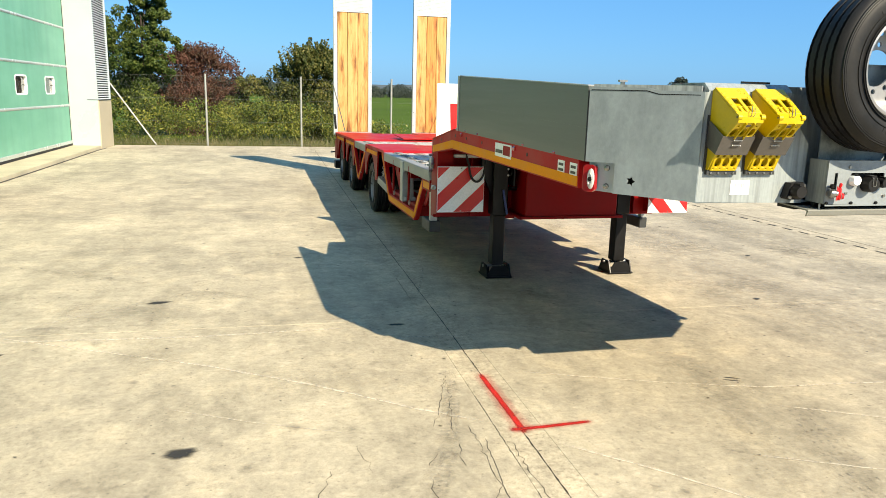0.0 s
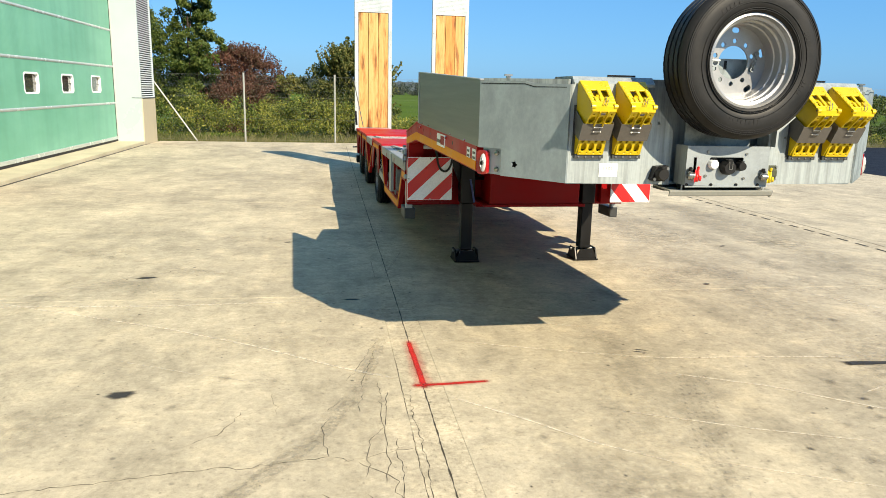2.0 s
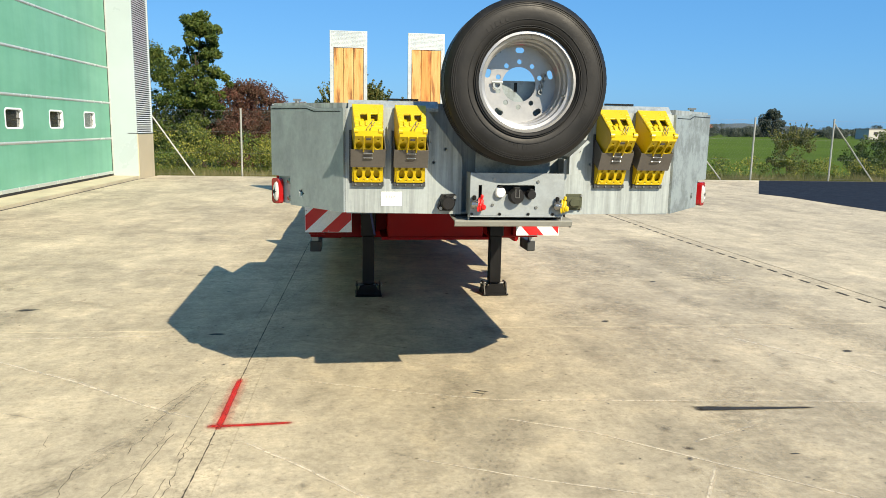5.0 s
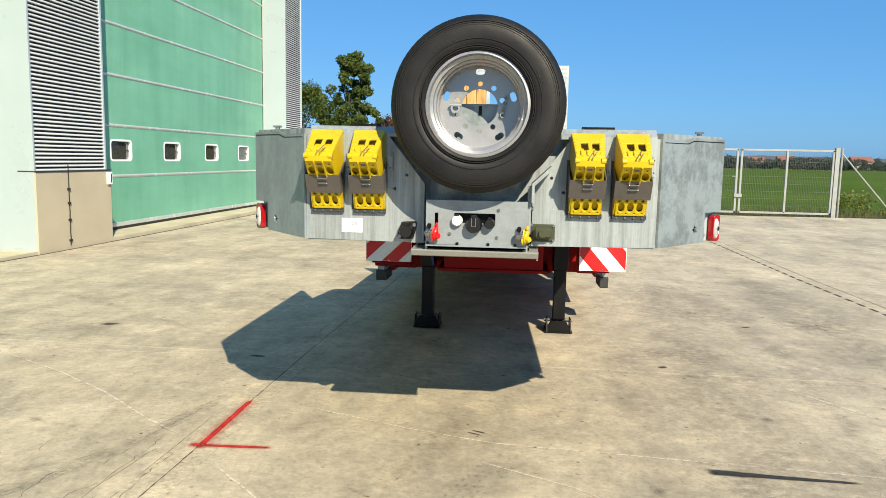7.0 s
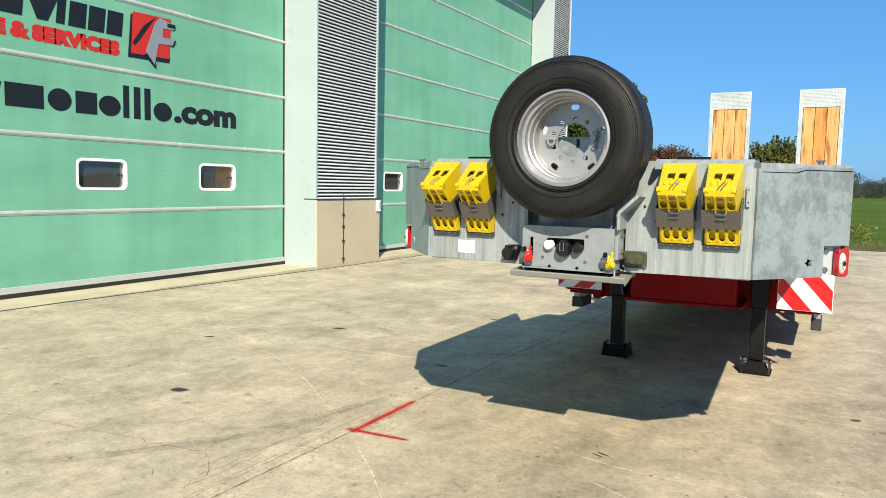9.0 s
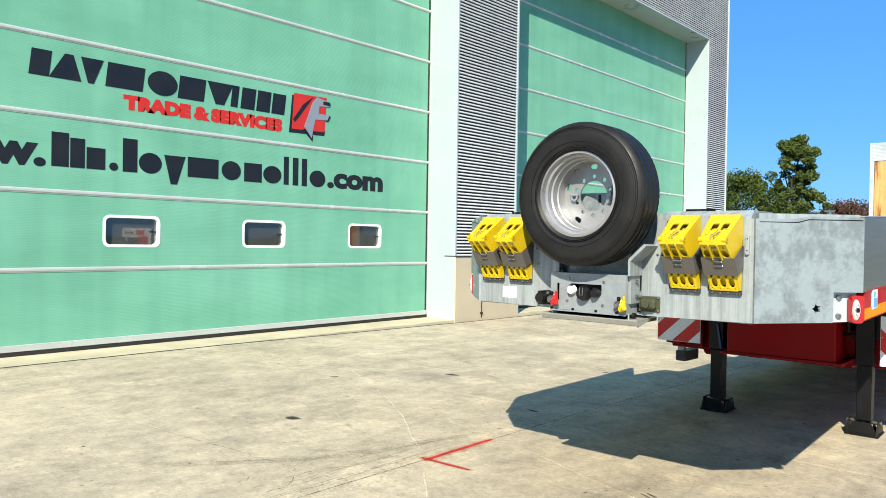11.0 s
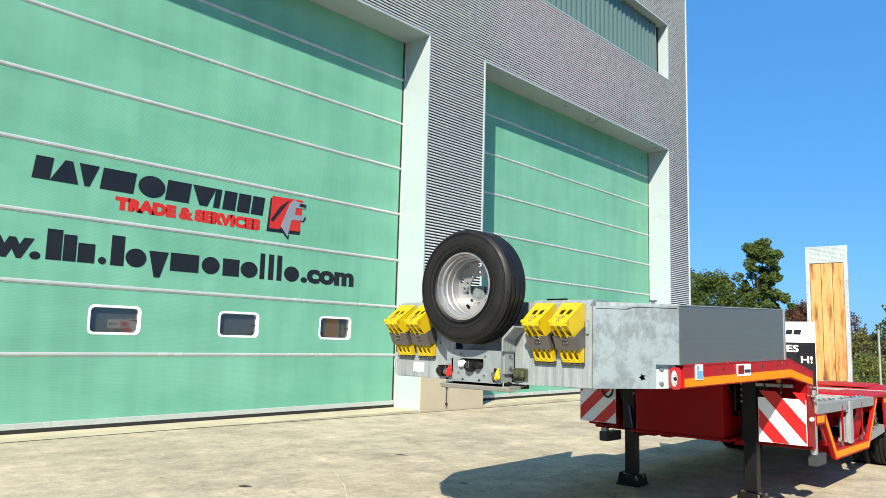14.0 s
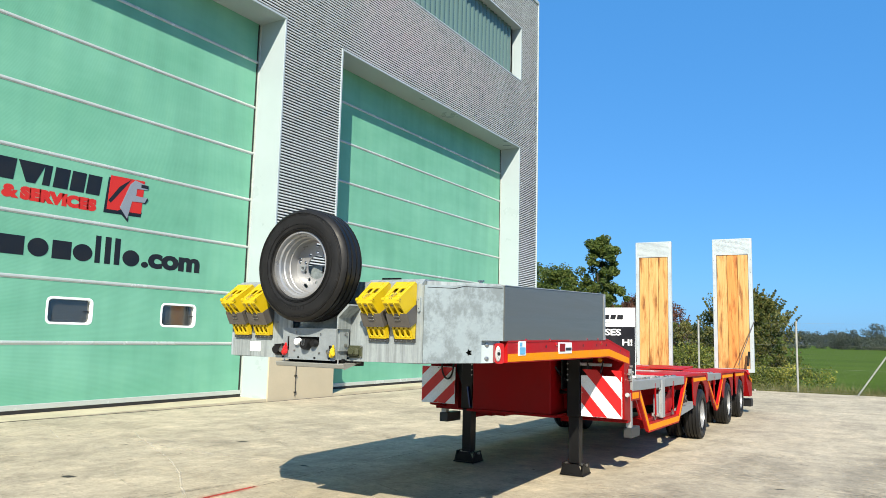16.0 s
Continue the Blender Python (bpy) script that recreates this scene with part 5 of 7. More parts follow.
for s in (-1, 1):
    T("web_rib", box(s * 0.48, s * 0.60, 3.40, 3.42, 0.66, 1.28), M_RED, "", body)
    T("neck_rail", prism([(0.25, 1.275), (3.5, 1.30), (3.5, 1.20), (2.6, 1.235), (0.25, 1.255)], s * 0.42, s * 0.50, "x"), M_RED, "red neck rail")
T("kingpin_plate", box(-0.45, 0.45, 0.15, 1.6, 1.262, 1.278), M_BLACK, "dark king pin plate")
T("bulkhead", box(-1.24, 1.24, 3.5, 3.62, 0.545, 1.31), M_RED, "red bulkhead under the neck", bevel=0.008)
for x in (-0.9, 0.9):
    T("bulkhead_rib", box(x - 0.01, x + 0.01, 3.40, 3.5, 0.57, 1.2), M_RED)

# warning boards
for s in (-1, 1):
    x0, x1, z0, z1 = (-1.275, -0.835, 0.640, 1.083) if s < 0 else (0.825, 1.325, 0.640, 1.072)
    by = 3.205 if s < 0 else 2.985
    wb = T("warning_board", box(x0, x1, by, by + 0.008, z0, z1), M_WHITE, "white warning board with red diagonal stripes", bevel=0.0015)
    side = x1 - x0

    def clip(poly, a, b, c):
        """Keeps the part of a polygon where a x + b y <= c."""
        out = []
        for i in range(len(poly)):
            p, q = poly[i], poly[(i + 1) % len(poly)]
            dp, dq = a * p[0] + b * p[1] - c, a * q[0] + b * q[1] - c
            if dp <= 0:
                out.append(p)
            if dp * dq < 0:
                t = dp / (dp - dq)
                out.append((p[0] + t * (q[0] - p[0]), p[1] + t * (q[1] - p[1])))
        return out

    for k in range(3):
        lo, hi = side * (0.36 * k * 2 - 0.70 + 0.0), side * (0.36 * k * 2 - 0.70 + 0.36)
        sq = [(0.004, 0.004), (side - 0.004, 0.004), (side - 0.004, side - 0.004), (0.004, side - 0.004)]
        poly = clip(clip(sq, -1, 1, hi), 1, -1, -lo)
        if len(poly) > 2:
            pts = [((x0 + p[0]) if s < 0 else (x1 - p[0]), z0 + p[1]) for p in poly]
            T("stripe", prism(pts, by - 0.003, by, "y"), M_REDREF, "red reflective stripe", wb)
    for px, pz in ((0.5, 0.03), (0.5, 0.97), (0.03, 0.5)):
        T("rivet", tube((x0 + px * side, by - 0.002, z0 + pz * side), (x0 + px * side, by - 0.007, z0 + pz * side), 0.007, seg=8), M_STEEL, "", wb)
    T("lamp_bar", box(s * 0.72, s * 1.12, 3.20, 3.26, 1.165, 1.20), M_ALUEND, "pale lamp bar under the flange", bevel=0.006)
    T("amber_marker", moved(lathe([(0.001, -0.03), (0.022, -0.03), (0.03, -0.015), (0.03, 0.0), (0.001, 0.0)], 14), Matrix.Translation((s * 0.98, 3.2, 1.235))), M_AMBER, "small amber marker", smooth=True)
    mk = T("side_marker", moved(lathe([(0.001, -0.03), (0.02, -0.03), (0.026, -0.01), (0.026, 0.0), (0.001, 0.0)], 14), Matrix.Translation((s * 1.268, 3.40, 0.86))), M_LENS, "round white side marker")
    T("marker_arm", box(s * 1.24, s * 1.272, 3.40, 3.43, 0.845, 0.875), M_PLASTIC, "", mk)
    bm = bmesh.new()
    for k in range(12):
        a, b = math.pi * k / 12, math.pi * (k + 1) / 12
        tube((s * (0.92 + 0.075 * math.cos(a)), 3.17, 1.10 - 0.16 * math.sin(a)), (s * (0.92 + 0.075 * math.cos(b)), 3.17, 1.10 - 0.16 * math.sin(b)), 0.011, bm, 6)
    tube((s * 0.845, 3.17, 1.10), (s * 0.82, 3.22, 1.22), 0.011, bm, 6)
    tube((s * 0.995, 3.17, 1.10), (s * 1.02, 3.22, 1.22), 0.011, bm, 6)
    T("cable", bm, M_GASKET, "black looped cable")
    # foot bumper and its post
    T("bumper_block", box(s * 1.14, s * 1.25, 3.62, 3.98, 0.37, 0.485), M_BLOCK, "grey steel foot block", bevel=0.008)
    T("bumper_post", box(s * 1.17, s * 1.235, 3.64, 3.71, 0.485, 0.87), M_ALUEND, "pale upright")


def landing_leg(s):
    def L(name, bm, mat=M_BLACK, label="", bev=0.0):
        return T(name, moved(bm, Matrix.Translation((0, -0.11, -0.019))), mat, label, leg, bev)

    leg = T("landing_leg", box(s * 0.59, s * 0.74, 3.19, 3.35, 0.60, 1.30), M_BLACK, "black telescopic landing leg", bevel=0.008)
    L("inner_tube", box(s * 0.605, s * 0.725, 3.315, 3.445, 0.12, 0.62), M_BLACK, "", 0.006)
    for x in (0.548, 0.782):
        L("foot_cheek", prism([(3.245, 0.012), (3.515, 0.012), (3.455, 0.125), (3.305, 0.125)], s * x - 0.006, s * x + 0.006, "x"), M_BLACK)
        L("foot_gusset", prism([(s * x, 0.012), (s * (0.60 if x < 0.6 else 0.73), 0.012), (s * (0.60 if x < 0.6 else 0.73), 0.125)], 3.37, 3.39, "y"), M_BLACK)
    L("foot_front", prism([(s * 0.53, 0.012), (s * 0.79, 0.012), (s * 0.735, 0.120), (s * 0.595, 0.120)], 3.262, 3.272, "y"), M_BLACK)
    L("foot_plate", box(s * 0.530, s * 0.80, 3.245, 3.515, 0.0, 0.014), M_BLACK, "", 0.003)
    L("foot_pin", tube((s * 0.52, 3.38, 0.105), (s * 0.80, 3.38, 0.105), 0.016, seg=10), M_STEEL, "steel pin")
    L("leg_gusset", prism([(s * 0.74, 1.29), (s * 0.86, 1.29), (s * 0.84, 1.05), (s * 0.74, 0.82)], 3.37, 3.40, "y"), M_BLACK, "black gusset plate")
    L("leg_plate", box(s * 0.545, s * 0.56, 3.24, 3.5, 0.92, 1.28), M_BLACK)
    for k in range(4):
        L("bolt", tube((s * 0.60, 3.298, 1.02 + 0.06 * k), (s * 0.60, 3.29, 1.02 + 0.06 * k), 0.010, seg=6), M_STEEL)
    L("brace", bar((s * 0.60, 3.36, 0.96), (s * 0.40, 3.16, 1.27), 0.035, 0.02), M_BLACK, "black diagonal brace")
    return leg


for s in (-1, 1):
    landing_leg(s)
T("leg_shaft", tube((-0.62, 3.27, 0.86), (0.62, 3.27, 0.86), 0.018, seg=8), M_BLACK, "black cross shaft between the legs")
T("blue_hose", bar((-0.645, 3.18, 0.86), (-0.60, 3.17, 0.62), 0.03, 0.02), M_BLUE, "blue grip sleeve")

# deck: chassis, edge beams, planks, covers
T("chassis_beam", box(-0.48, -0.36, 3.62, 13.5, 0.50, 0.93), M_RED, "red main chassis beam")
T("chassis_beam", box(0.36, 0.48, 3.62, 13.5, 0.50, 0.93), M_RED, "red main chassis beam")
T("under_tray", box(-0.36, 0.36, 3.62, 13.4, 0.62, 0.66), M_RED)
for y in (4.1, 4.9, 5.7, 6.5, 8.9, 9.4, 13.2):
    T("cross_member", box(-1.2, 1.2, y - 0.04, y + 0.04, 0.80, 0.93), M_RED)
SECT = [(3.66, 6.48, "g"), (6.48, 8.38, "r"), (8.38, 9.72, "g"), (9.72, 13.30, "r")]
for y0, y1, kind in SECT:
    if kind == "g":
        for s in (-1, 1):
            T("edge_beam", box(s * 1.14, s * 1.25, y0 + 0.01, y1, 0.885, 1.0), M_DGREY, "grey steel edge beam", bevel=0.006)
        n = 8
        for k in range(n):
            w = 2.26 / n
            cuts = [y0 + 0.015 + (y1 - y0 - 0.03) * q / 3 for q in range(4)]
            for ya, yb in zip(cuts, cuts[1:]):
                T("deck_plank", box(-1.13 + k * w + 0.006, -1.13 + (k + 1) * w - 0.006, ya + 0.005, yb - 0.005, 0.95, 0.992), M_DECKWOOD, "", None, 0.004)
    else:
        for s in (-1, 1):
            cv = T("wheel_cover", prism([(y0, 0.90), (y0, 1.0), (y0 + 0.1, 1.022), (y1 - 0.1, 1.022), (y1, 1.0), (y1, 0.90), (y1 - 0.06, 0.90), (y1 - 0.16, 0.985), (y0 + 0.16, 0.985), (y0 + 0.06, 0.90)], s * 0.50, s * 1.25, "x"), M_LITRED, "red wheel arch cover", bevel=0.004)
        T("centre_cover", box(-0.49, 0.49, y0, y1, 0.96, 1.0), M_LITRED, "red centre deck plate", bevel=0.004)
# hatch plate standing slightly proud on the deck
T("raised_flap", prism([(9.9, 1.024), (10.9, 1.062), (10.9, 1.080), (9.9, 1.04)], -0.35, 0.48, "x"), M_LITRED, "red raised deck flap")
for s in (-1, 1):
    for y in (4.3, 4.75, 5.3, 5.8, 6.25, 8.7, 9.3):
        lash = T("lashing_ring", moved(lathe([(0.030, -0.006), (0.042, -0.006), (0.042, 0.006), (0.030, 0.006)], 16, "y"), pose(s * 1.12, y, 1.010, 82, 0, 25)), M_STEEL, "steel lashing ring")
        T("ring_seat", box(s * 1.05, s * 1.16, y - 0.03, y + 0.03, 0.998, 1.012), M_GALVP, "", lash, 0.003)
    # slanted side frames with reflective tape
    def side_bar(pts, mat, name, w=0.055, label=""):
        for p, q in zip(pts, pts[1:]):
            d = Vector((q[0] - p[0], q[1] - p[1]))
            nn = Vector((-d.y, d.x)).normalized() * w / 2
            bm = prism([(p[0] + nn.x, p[1] + nn.y), (q[0] + nn.x, q[1] + nn.y), (q[0] - nn.x, q[1] - nn.y), (p[0] - nn.x, p[1] - nn.y)], s * (1.19 if name == "side_frame" else 1.235), s * (1.235 if name == "side_frame" else 1.24), "x")
            T(name, bm, mat, label)
    for chain in ([(3.98, 0.90), (4.46, 0.42), (6.14, 0.42), (6.74, 0.98)], [(8.40, 0.94), (9.26, 0.40), (9.42, 0.40), (10.1, 0.94)]):
        side_bar(chain, M_LITRED, "side_frame", 0.11, "red side frame")
        first = chain[0][0] < 5
        for k, w in enumerate((0.060, 0.070, 0.032) if first else (0.034, 0.050, 0.024)):
            side_bar(chain[k:k + 2], M_ORANGE, "frame_tape", w, "yellow reflective tape")
    T("side_sill", box(s * 0.95, s * 1.19, 4.5, 6.15, 0.40, 0.52), M_RED, "red side sill", bevel=0.006)
    T("frame_tape", box(s * 1.246, s * 1.249, 3.68, 3.96, 0.80, 0.87), M_ORANGE, "yellow reflective tape")
    T("side_stub", box(s * 1.1, s * 1.246, 3.66, 4.02, 0.78, 0.90), M_RED)
    T("stake_post", box(s * 1.205, s * 1.264, 5.05, 5.20, 0.50, 0.985), M_ALUEND, "pale stake post", bevel=0.006)
    T("stake_foot", box(s * 1.12, s * 1.235, 4.98, 5.27, 0.52, 0.56), M_ALUEND)
    for y in (4.75, 5.75, 9.0):
        ch = T("hook_chain", tube((s * 1.242, y, 0.95), (s * 1.242, y + 0.02, 0.55), 0.014, seg=6), M_RED, "thin red lashing rod")
        T("hook", moved(lathe([(0.025, -0.006), (0.04, -0.006), (0.04, 0.006), (0.025, 0.006)], 12, "x"), Matrix.Translation((s * 1.23, y + 0.02, 0.53))), M_STEEL, "", ch)
    T("web_plate", prism([(5.35, 0.52), (6.15, 0.52), (6.70, 0.93), (6.45, 0.93), (5.45, 0.58)], s * 1.08, s * 1.10, "x"), M_LITRED, "red web plate")
    T("web_plate", prism([(4.12, 0.90), (4.5, 0.52), (4.62, 0.52), (4.24, 0.90)], s * 1.08, s * 1.10, "x"), M_LITRED, "red web plate")
    T("stake_socket", box(s * 1.14, s * 1.205, 4.99, 5.25, 0.525, 0.80), M_GALVP, "galvanised stake socket", bevel=0.008)
    T("stake_collar", box(s * 1.15, s * 1.25, 4.98, 5.22, 0.86, 0.94), M_DGREY, "grey collar", bevel=0.006)
    # small valves and chain ends beside the corner post and the first wheel
    valve = T("valve_block", box(s * 1.246, s * 1.275, 3.50, 3.58, 1.03, 1.14), M_ALUEND, "small pale valve block", bevel=0.006)
    for k, (yy, zz) in enumerate(((3.47, 1.08), (3.60, 1.10), (3.54, 1.01), (3.55, 1.165))):
        T("fitting", tube((s * 1.25, yy, zz), (s * 1.285, yy, zz), 0.013, seg=8), M_STEEL, "", valve)
    T("valve_lever", bar((s * 1.28, 3.54, 1.09), (s * 1.285, 3.545, 0.95), 0.010, 0.008), M_ALUEND, "", valve)
    knot = T("chain_knot", tube((s * 1.20, 6.56, 0.80), (s * 1.24, 6.60, 0.66), 0.016, seg=6), M_STEEL, "bright coiled chain end")
    for k in range(5):
        T("link", moved(lathe([(0.016, -0.005), (0.026, -0.005), (0.026, 0.005), (0.016, 0.005)], 10, "x" if k % 2 else "y"), Matrix.Translation((s * 1.235, 6.56 + 0.02 * k, 0.78 - 0.035 * k))), M_STEEL, "", knot)
    T("mudguard_rail", prism([(6.30, 0.44), (7.25, 0.50), (7.25, 0.60), (6.30, 0.54)], s * 1.12, s * 1.22, "x"), M_DGREY, "grey side guard")

WHEELS_Y, TYRE_R = (7.86, 10.60, 12.28), 0.395


def tyre_profile(r, w, rim):
    h = w / 2
    pts = [(rim, -h * 0.80), (rim + 0.015, -h * 0.93), (rim + (r - rim) * 0.30, -h * 1.0), (rim + (r - rim) * 0.55, -h * 1.02), (rim + (r - rim) * 0.80, -h * 0.96), (r - 0.022, -h * 0.90), (r - 0.006, -h * 0.78)]
    tread = []
    for c in (-0.62, -0.22, 0.22, 0.62):
        tread += [(r, (c - 0.065) * h), (r - 0.016, (c - 0.05) * h), (r - 0.016, (c + 0.05) * h), (r, (c + 0.065) * h)]
    return pts + tread + [(a, -b) for a, b in reversed(pts)] + [(rim - 0.004, 0.0)]


def build_wheel(parent, name, deep, r=TYRE_R, w=0.245, seg=56, zigzag=0.0):
    """A wheel whose open dish faces -y, deep: how far the disc sits behind the lip."""
    rim_r = r * 0.585
    bm = lathe(tyre_profile(r, w, rim_r), seg)
    for v in bm.verts:
        if zigzag and math.hypot(v.co.x, v.co.z) > r - 0.02 and abs(v.co.y) < w * 0.38:
            v.co.y += zigzag * (1 if round(math.atan2(v.co.z, v.co.x) / (2 * math.pi / seg)) % 2 else -1)
    ty = part("tyre", bm, M_TYRE, parent, "black ribbed tyre", smooth=True)
    bm = bmesh.new()
    for k, rr in enumerate((0.625, 0.645, 0.72, 0.800, 0.824, 0.848, 0.872, 0.896, 0.918)):
        o = w / 2 * (1.012 if rr < 0.8 else 0.965)
        lathe([(r * rr, -o + 0.004), (r * rr + 0.0012, -o - 0.0030), (r * rr + 0.0042, -o - 0.0030), (r * rr + 0.0054, -o + 0.004)], seg, "y", bm)
    part("sidewall_rib", bm, M_TYRE, ty)
    lip = -w / 2 * 0.78
    rim = part("rim", lathe([(rim_r + 0.006, lip + 0.006), (rim_r + 0.004, lip - 0.010), (rim_r - 0.008, lip - 0.012), (rim_r - 0.012, lip + 0.004), (rim_r - 0.013, lip + 0.018), (rim_r - 0.027, lip + 0.022), (rim_r - 0.028, lip + min(0.055, deep * 0.4)), (rim_r - 0.037, lip + min(0.060, deep * 0.45)), (rim_r - 0.038, lip + min(0.105, deep * 0.7)), (rim_r - 0.044, lip + min(0.109, deep * 0.75)), (rim_r - 0.045, lip + deep), (rim_r - 0.050, lip + deep + 0.02),
                           (rim_r - 0.02, w / 2 * 0.86), (rim_r - 0.004, w / 2 * 0.88), (rim_r - 0.004, lip + 0.03)], seg), M_RIM, parent, "silver steel rim", smooth=True)
    holes = [ring(0.1125 * math.cos(a), 0.1125 * math.sin(a), 0.0130, n=10) for a in (2 * math.pi * (k + 0.5) / 10 for k in range(10))]
    for k in range(5):
        a = math.pi / 2 + 2 * math.pi * k / 5
        c, s = math.cos(a), math.sin(a)
        holes.append([(rim_r * 0.715 * c - s * px + c * py, rim_r * 0.715 * s + c * px + s * py) for px, py in rounded(-0.023, 0.023, -0.014, 0.014, 0.0135, 3)])
    holes.append(ring(0, 0, 0.0875, n=28))
    bm = plate(ring(0, 0, rim_r - 0.044, n=48), holes, 0.010, Matrix(((1, 0, 0, 0), (0, 0, 1, lip + deep), (0, 1, 0, 0), (0, 0, 0, 1))))
    part("wheel_disc", bm, M_RIM, rim, "silver wheel disc with bolt holes")
    return rim


def axle_wheel(side, y):
    hub = T("wheel", lathe([(0.001, -0.06), (0.07, -0.06), (0.085, -0.02), (0.085, 0.25), (0.001, 0.25)], 20), M_RIM, "road wheel", smooth=True)
    hub.matrix_basis = pose(1.075 if side > 0 else -1.115, y, TYRE_R - 0.006 + fall(0, 3.535 + y), 0, 0, 90 if side > 0 else -90)
    rim = build_wheel(hub, "wheel", 0.09)
    bm = bmesh.new()
    for k in range(10):
        a = 2 * math.pi * (k + 0.5) / 10
        tube((0.118 * math.cos(a), -0.03, 0.118 * math.sin(a)), (0.118 * math.cos(a), 0.0, 0.118 * math.sin(a)), 0.014, bm, 6)
    part("nut_ring", bm, M_STEEL, hub)
    part("inner_tyre", moved(lathe(tyre_profile(TYRE_R, 0.24, 0.23), 40), Matrix.Translation((0, 0.29, 0))), M_TYRE, hub, "inner twin tyre", smooth=True)
    return hub


for y in WHEELS_Y:
    for s in (-1, 1):
        axle_wheel(s, y)
        bm = bmesh.new()
        n, r0 = 12, 0.46
        pts = [(y + r0 * math.cos(math.pi * (0.04 + 0.92 * k / n)), 0.39 + r0 * math.sin(math.pi * (0.04 + 0.92 * k / n))) for k in range(n + 1)]
        inner = [(y + (r0 - 0.012) * math.cos(math.pi * (0.04 + 0.92 * k / n)), 0.39 + (r0 - 0.012) * math.sin(math.pi * (0.04 + 0.92 * k / n))) for k in range(n, -1, -1)]
        T("mudguard", prism(pts + inner, s * 0.66, s * 1.20, "x"), M_PLASTIC, "black plastic mudguard")
        arch = [(y + 0.50 * math.cos(math.pi * (0.08 + 0.84 * k / n)), 0.40 + 0.50 * math.sin(math.pi * (0.08 + 0.84 * k / n))) for k in range(n + 1)]
        arch = [(yy, min(zz, 0.93)) for yy, zz in arch]
        T("arch_face", prism([(y - 0.62, 0.55), (y - 0.70, 0.985), (y + 0.70, 0.985), (y + 0.62, 0.55)] + arch, s * 1.215, s * 1.235, "x"), M_RED, "red wheel arch")
        T("arch_tape", prism([(y - 0.62, 0.90), (y - 0.64, 0.955), (y + 0.64, 0.955), (y + 0.62, 0.90)], s * 1.235, s * 1.239, "x"), M_ORANGE, "yellow reflective tape")
    T("axle", tube((-1.0, y, 0.39), (1.0, y, 0.39), 0.07, seg=12), M_BLACK, "black axle")
for s in (-1, 1):
    T("tail_frame", prism([(13.05, 0.95), (13.75, 0.80), (13.75, 0.42), (13.35, 0.42)], s * 1.0, s * 1.235, "x"), M_RED, "red tail frame")
    T("tail_tape", prism([(13.30, 0.90), (13.74, 0.80), (13.74, 0.73), (13.36, 0.82)], s * 1.235, s * 1.239, "x"), M_ORANGE, "yellow reflective tape")
    T("tail_lamp", box(s * 1.05, s * 1.22, 13.70, 13.80, 0.48, 0.60), M_REDLENS, "red tail lamp", bevel=0.006)
    T("tail_buffer", box(s * 1.03, s * 1.25, 13.45, 13.78, 0.19, 0.36), M_PLASTIC, "black rubber buffer", bevel=0.01)
    T("marker_arm", tube((s * 1.2, 13.76, 0.55), (s * 1.33, 13.76, 0.55), 0.014, seg=8), M_PLASTIC)
    T("end_marker", box(s * 1.29, s * 1.325, 13.74, 13.78, 0.53, 0.57), M_LENS)
T("tail_beam", box(-1.2, 1.2, 13.40, 13.52, 0.55, 0.95), M_RED, "red rear cross beam")

# folding ramps, standing upright
for x0, x1 in ((-1.305, -0.445), (0.50, 1.36)):
    rp = T("loading_ramp", plate([(x0, 0.95), (x1, 0.95), (x1, 4.02), (x0, 4.02)], [[(x0 + 0.085, 1.03), (x1 - 0.085, 1.03), (x1 - 0.085, 3.64), (x0 + 0.085, 3.64)]], 0.09, front_m(13.36)), M_ZINC, "upright loading ramp in a pale galvanised frame", bevel=0.006)
    n, a, b = 3, x0 + 0.088, x1 - 0.088
    for k in range(n):
        w = (b - a) / n
        T("plank", box(a + k * w + 0.004, a + (k + 1) * w - 0.004, 13.285, 13.33, 1.035, 3.635), M_WOOD, "", rp, 0.004)
    bm = bmesh.new()
    for i in range(30):
        for j in range(12):
            x, z = x0 + 0.05 + i * (x1 - x0 - 0.1) / 29, 3.675 + j * 0.029
            box(x - 0.009, x + 0.009, 13.266, 13.2702, z - 0.005, z + 0.005, bm)
    tagged(T("tread_relief", bm, M_ZINC, "raised tread pattern", rp), kind="stuff")
    for x in (x0 + 0.03, x1 - 0.03):
        for k in range(9):
            T("bolt", tube((x, 13.27, 1.2 + k * 0.29), (x, 13.264, 1.2 + k * 0.29), 0.007, seg=6), M_STEEL, "", rp)
    T("ramp_back", box(x0 + 0.02, x1 - 0.02, 13.362, 13.42, 0.97, 4.00), M_DGREY, "grey ramp underside", rp)
for s, xx in ((-1, -1.33), (1, 1.385)):
    st = T("ramp_strut", tube((xx, 13.25, 2.12), (xx - s * 0.16, 12.05, 1.10), 0.010, seg=8), M_BROWN, "thin dark ramp strut")
    T("spring", tube((xx - s * 0.06, 13.16, 1.42), (xx - s * 0.08, 13.10, 1.10), 0.026, seg=8), M_BLACK, "", st)

# advertising banner standing on the deck behind the neck
banner = thing("banner", "white and black printed banner board standing on the trailer deck", "banner", at=AT)
part("board", box(-0.92, 0.90, 4.90, 4.92, 0.975, 1.88), M_WHITE, banner, bevel=0.003)
part("dark_half", box(-0.15, 0.898, 4.896, 4.8995, 1.004, 1.63), M_INK, banner, "black lower half")
part("red_field", prism([(-0.74, 1.20), (-0.16, 1.20), (-0.16, 1.655), (-0.76, 1.655)], 4.896, 4.8995, "y"), M_REDREF, banner, "red printed field")
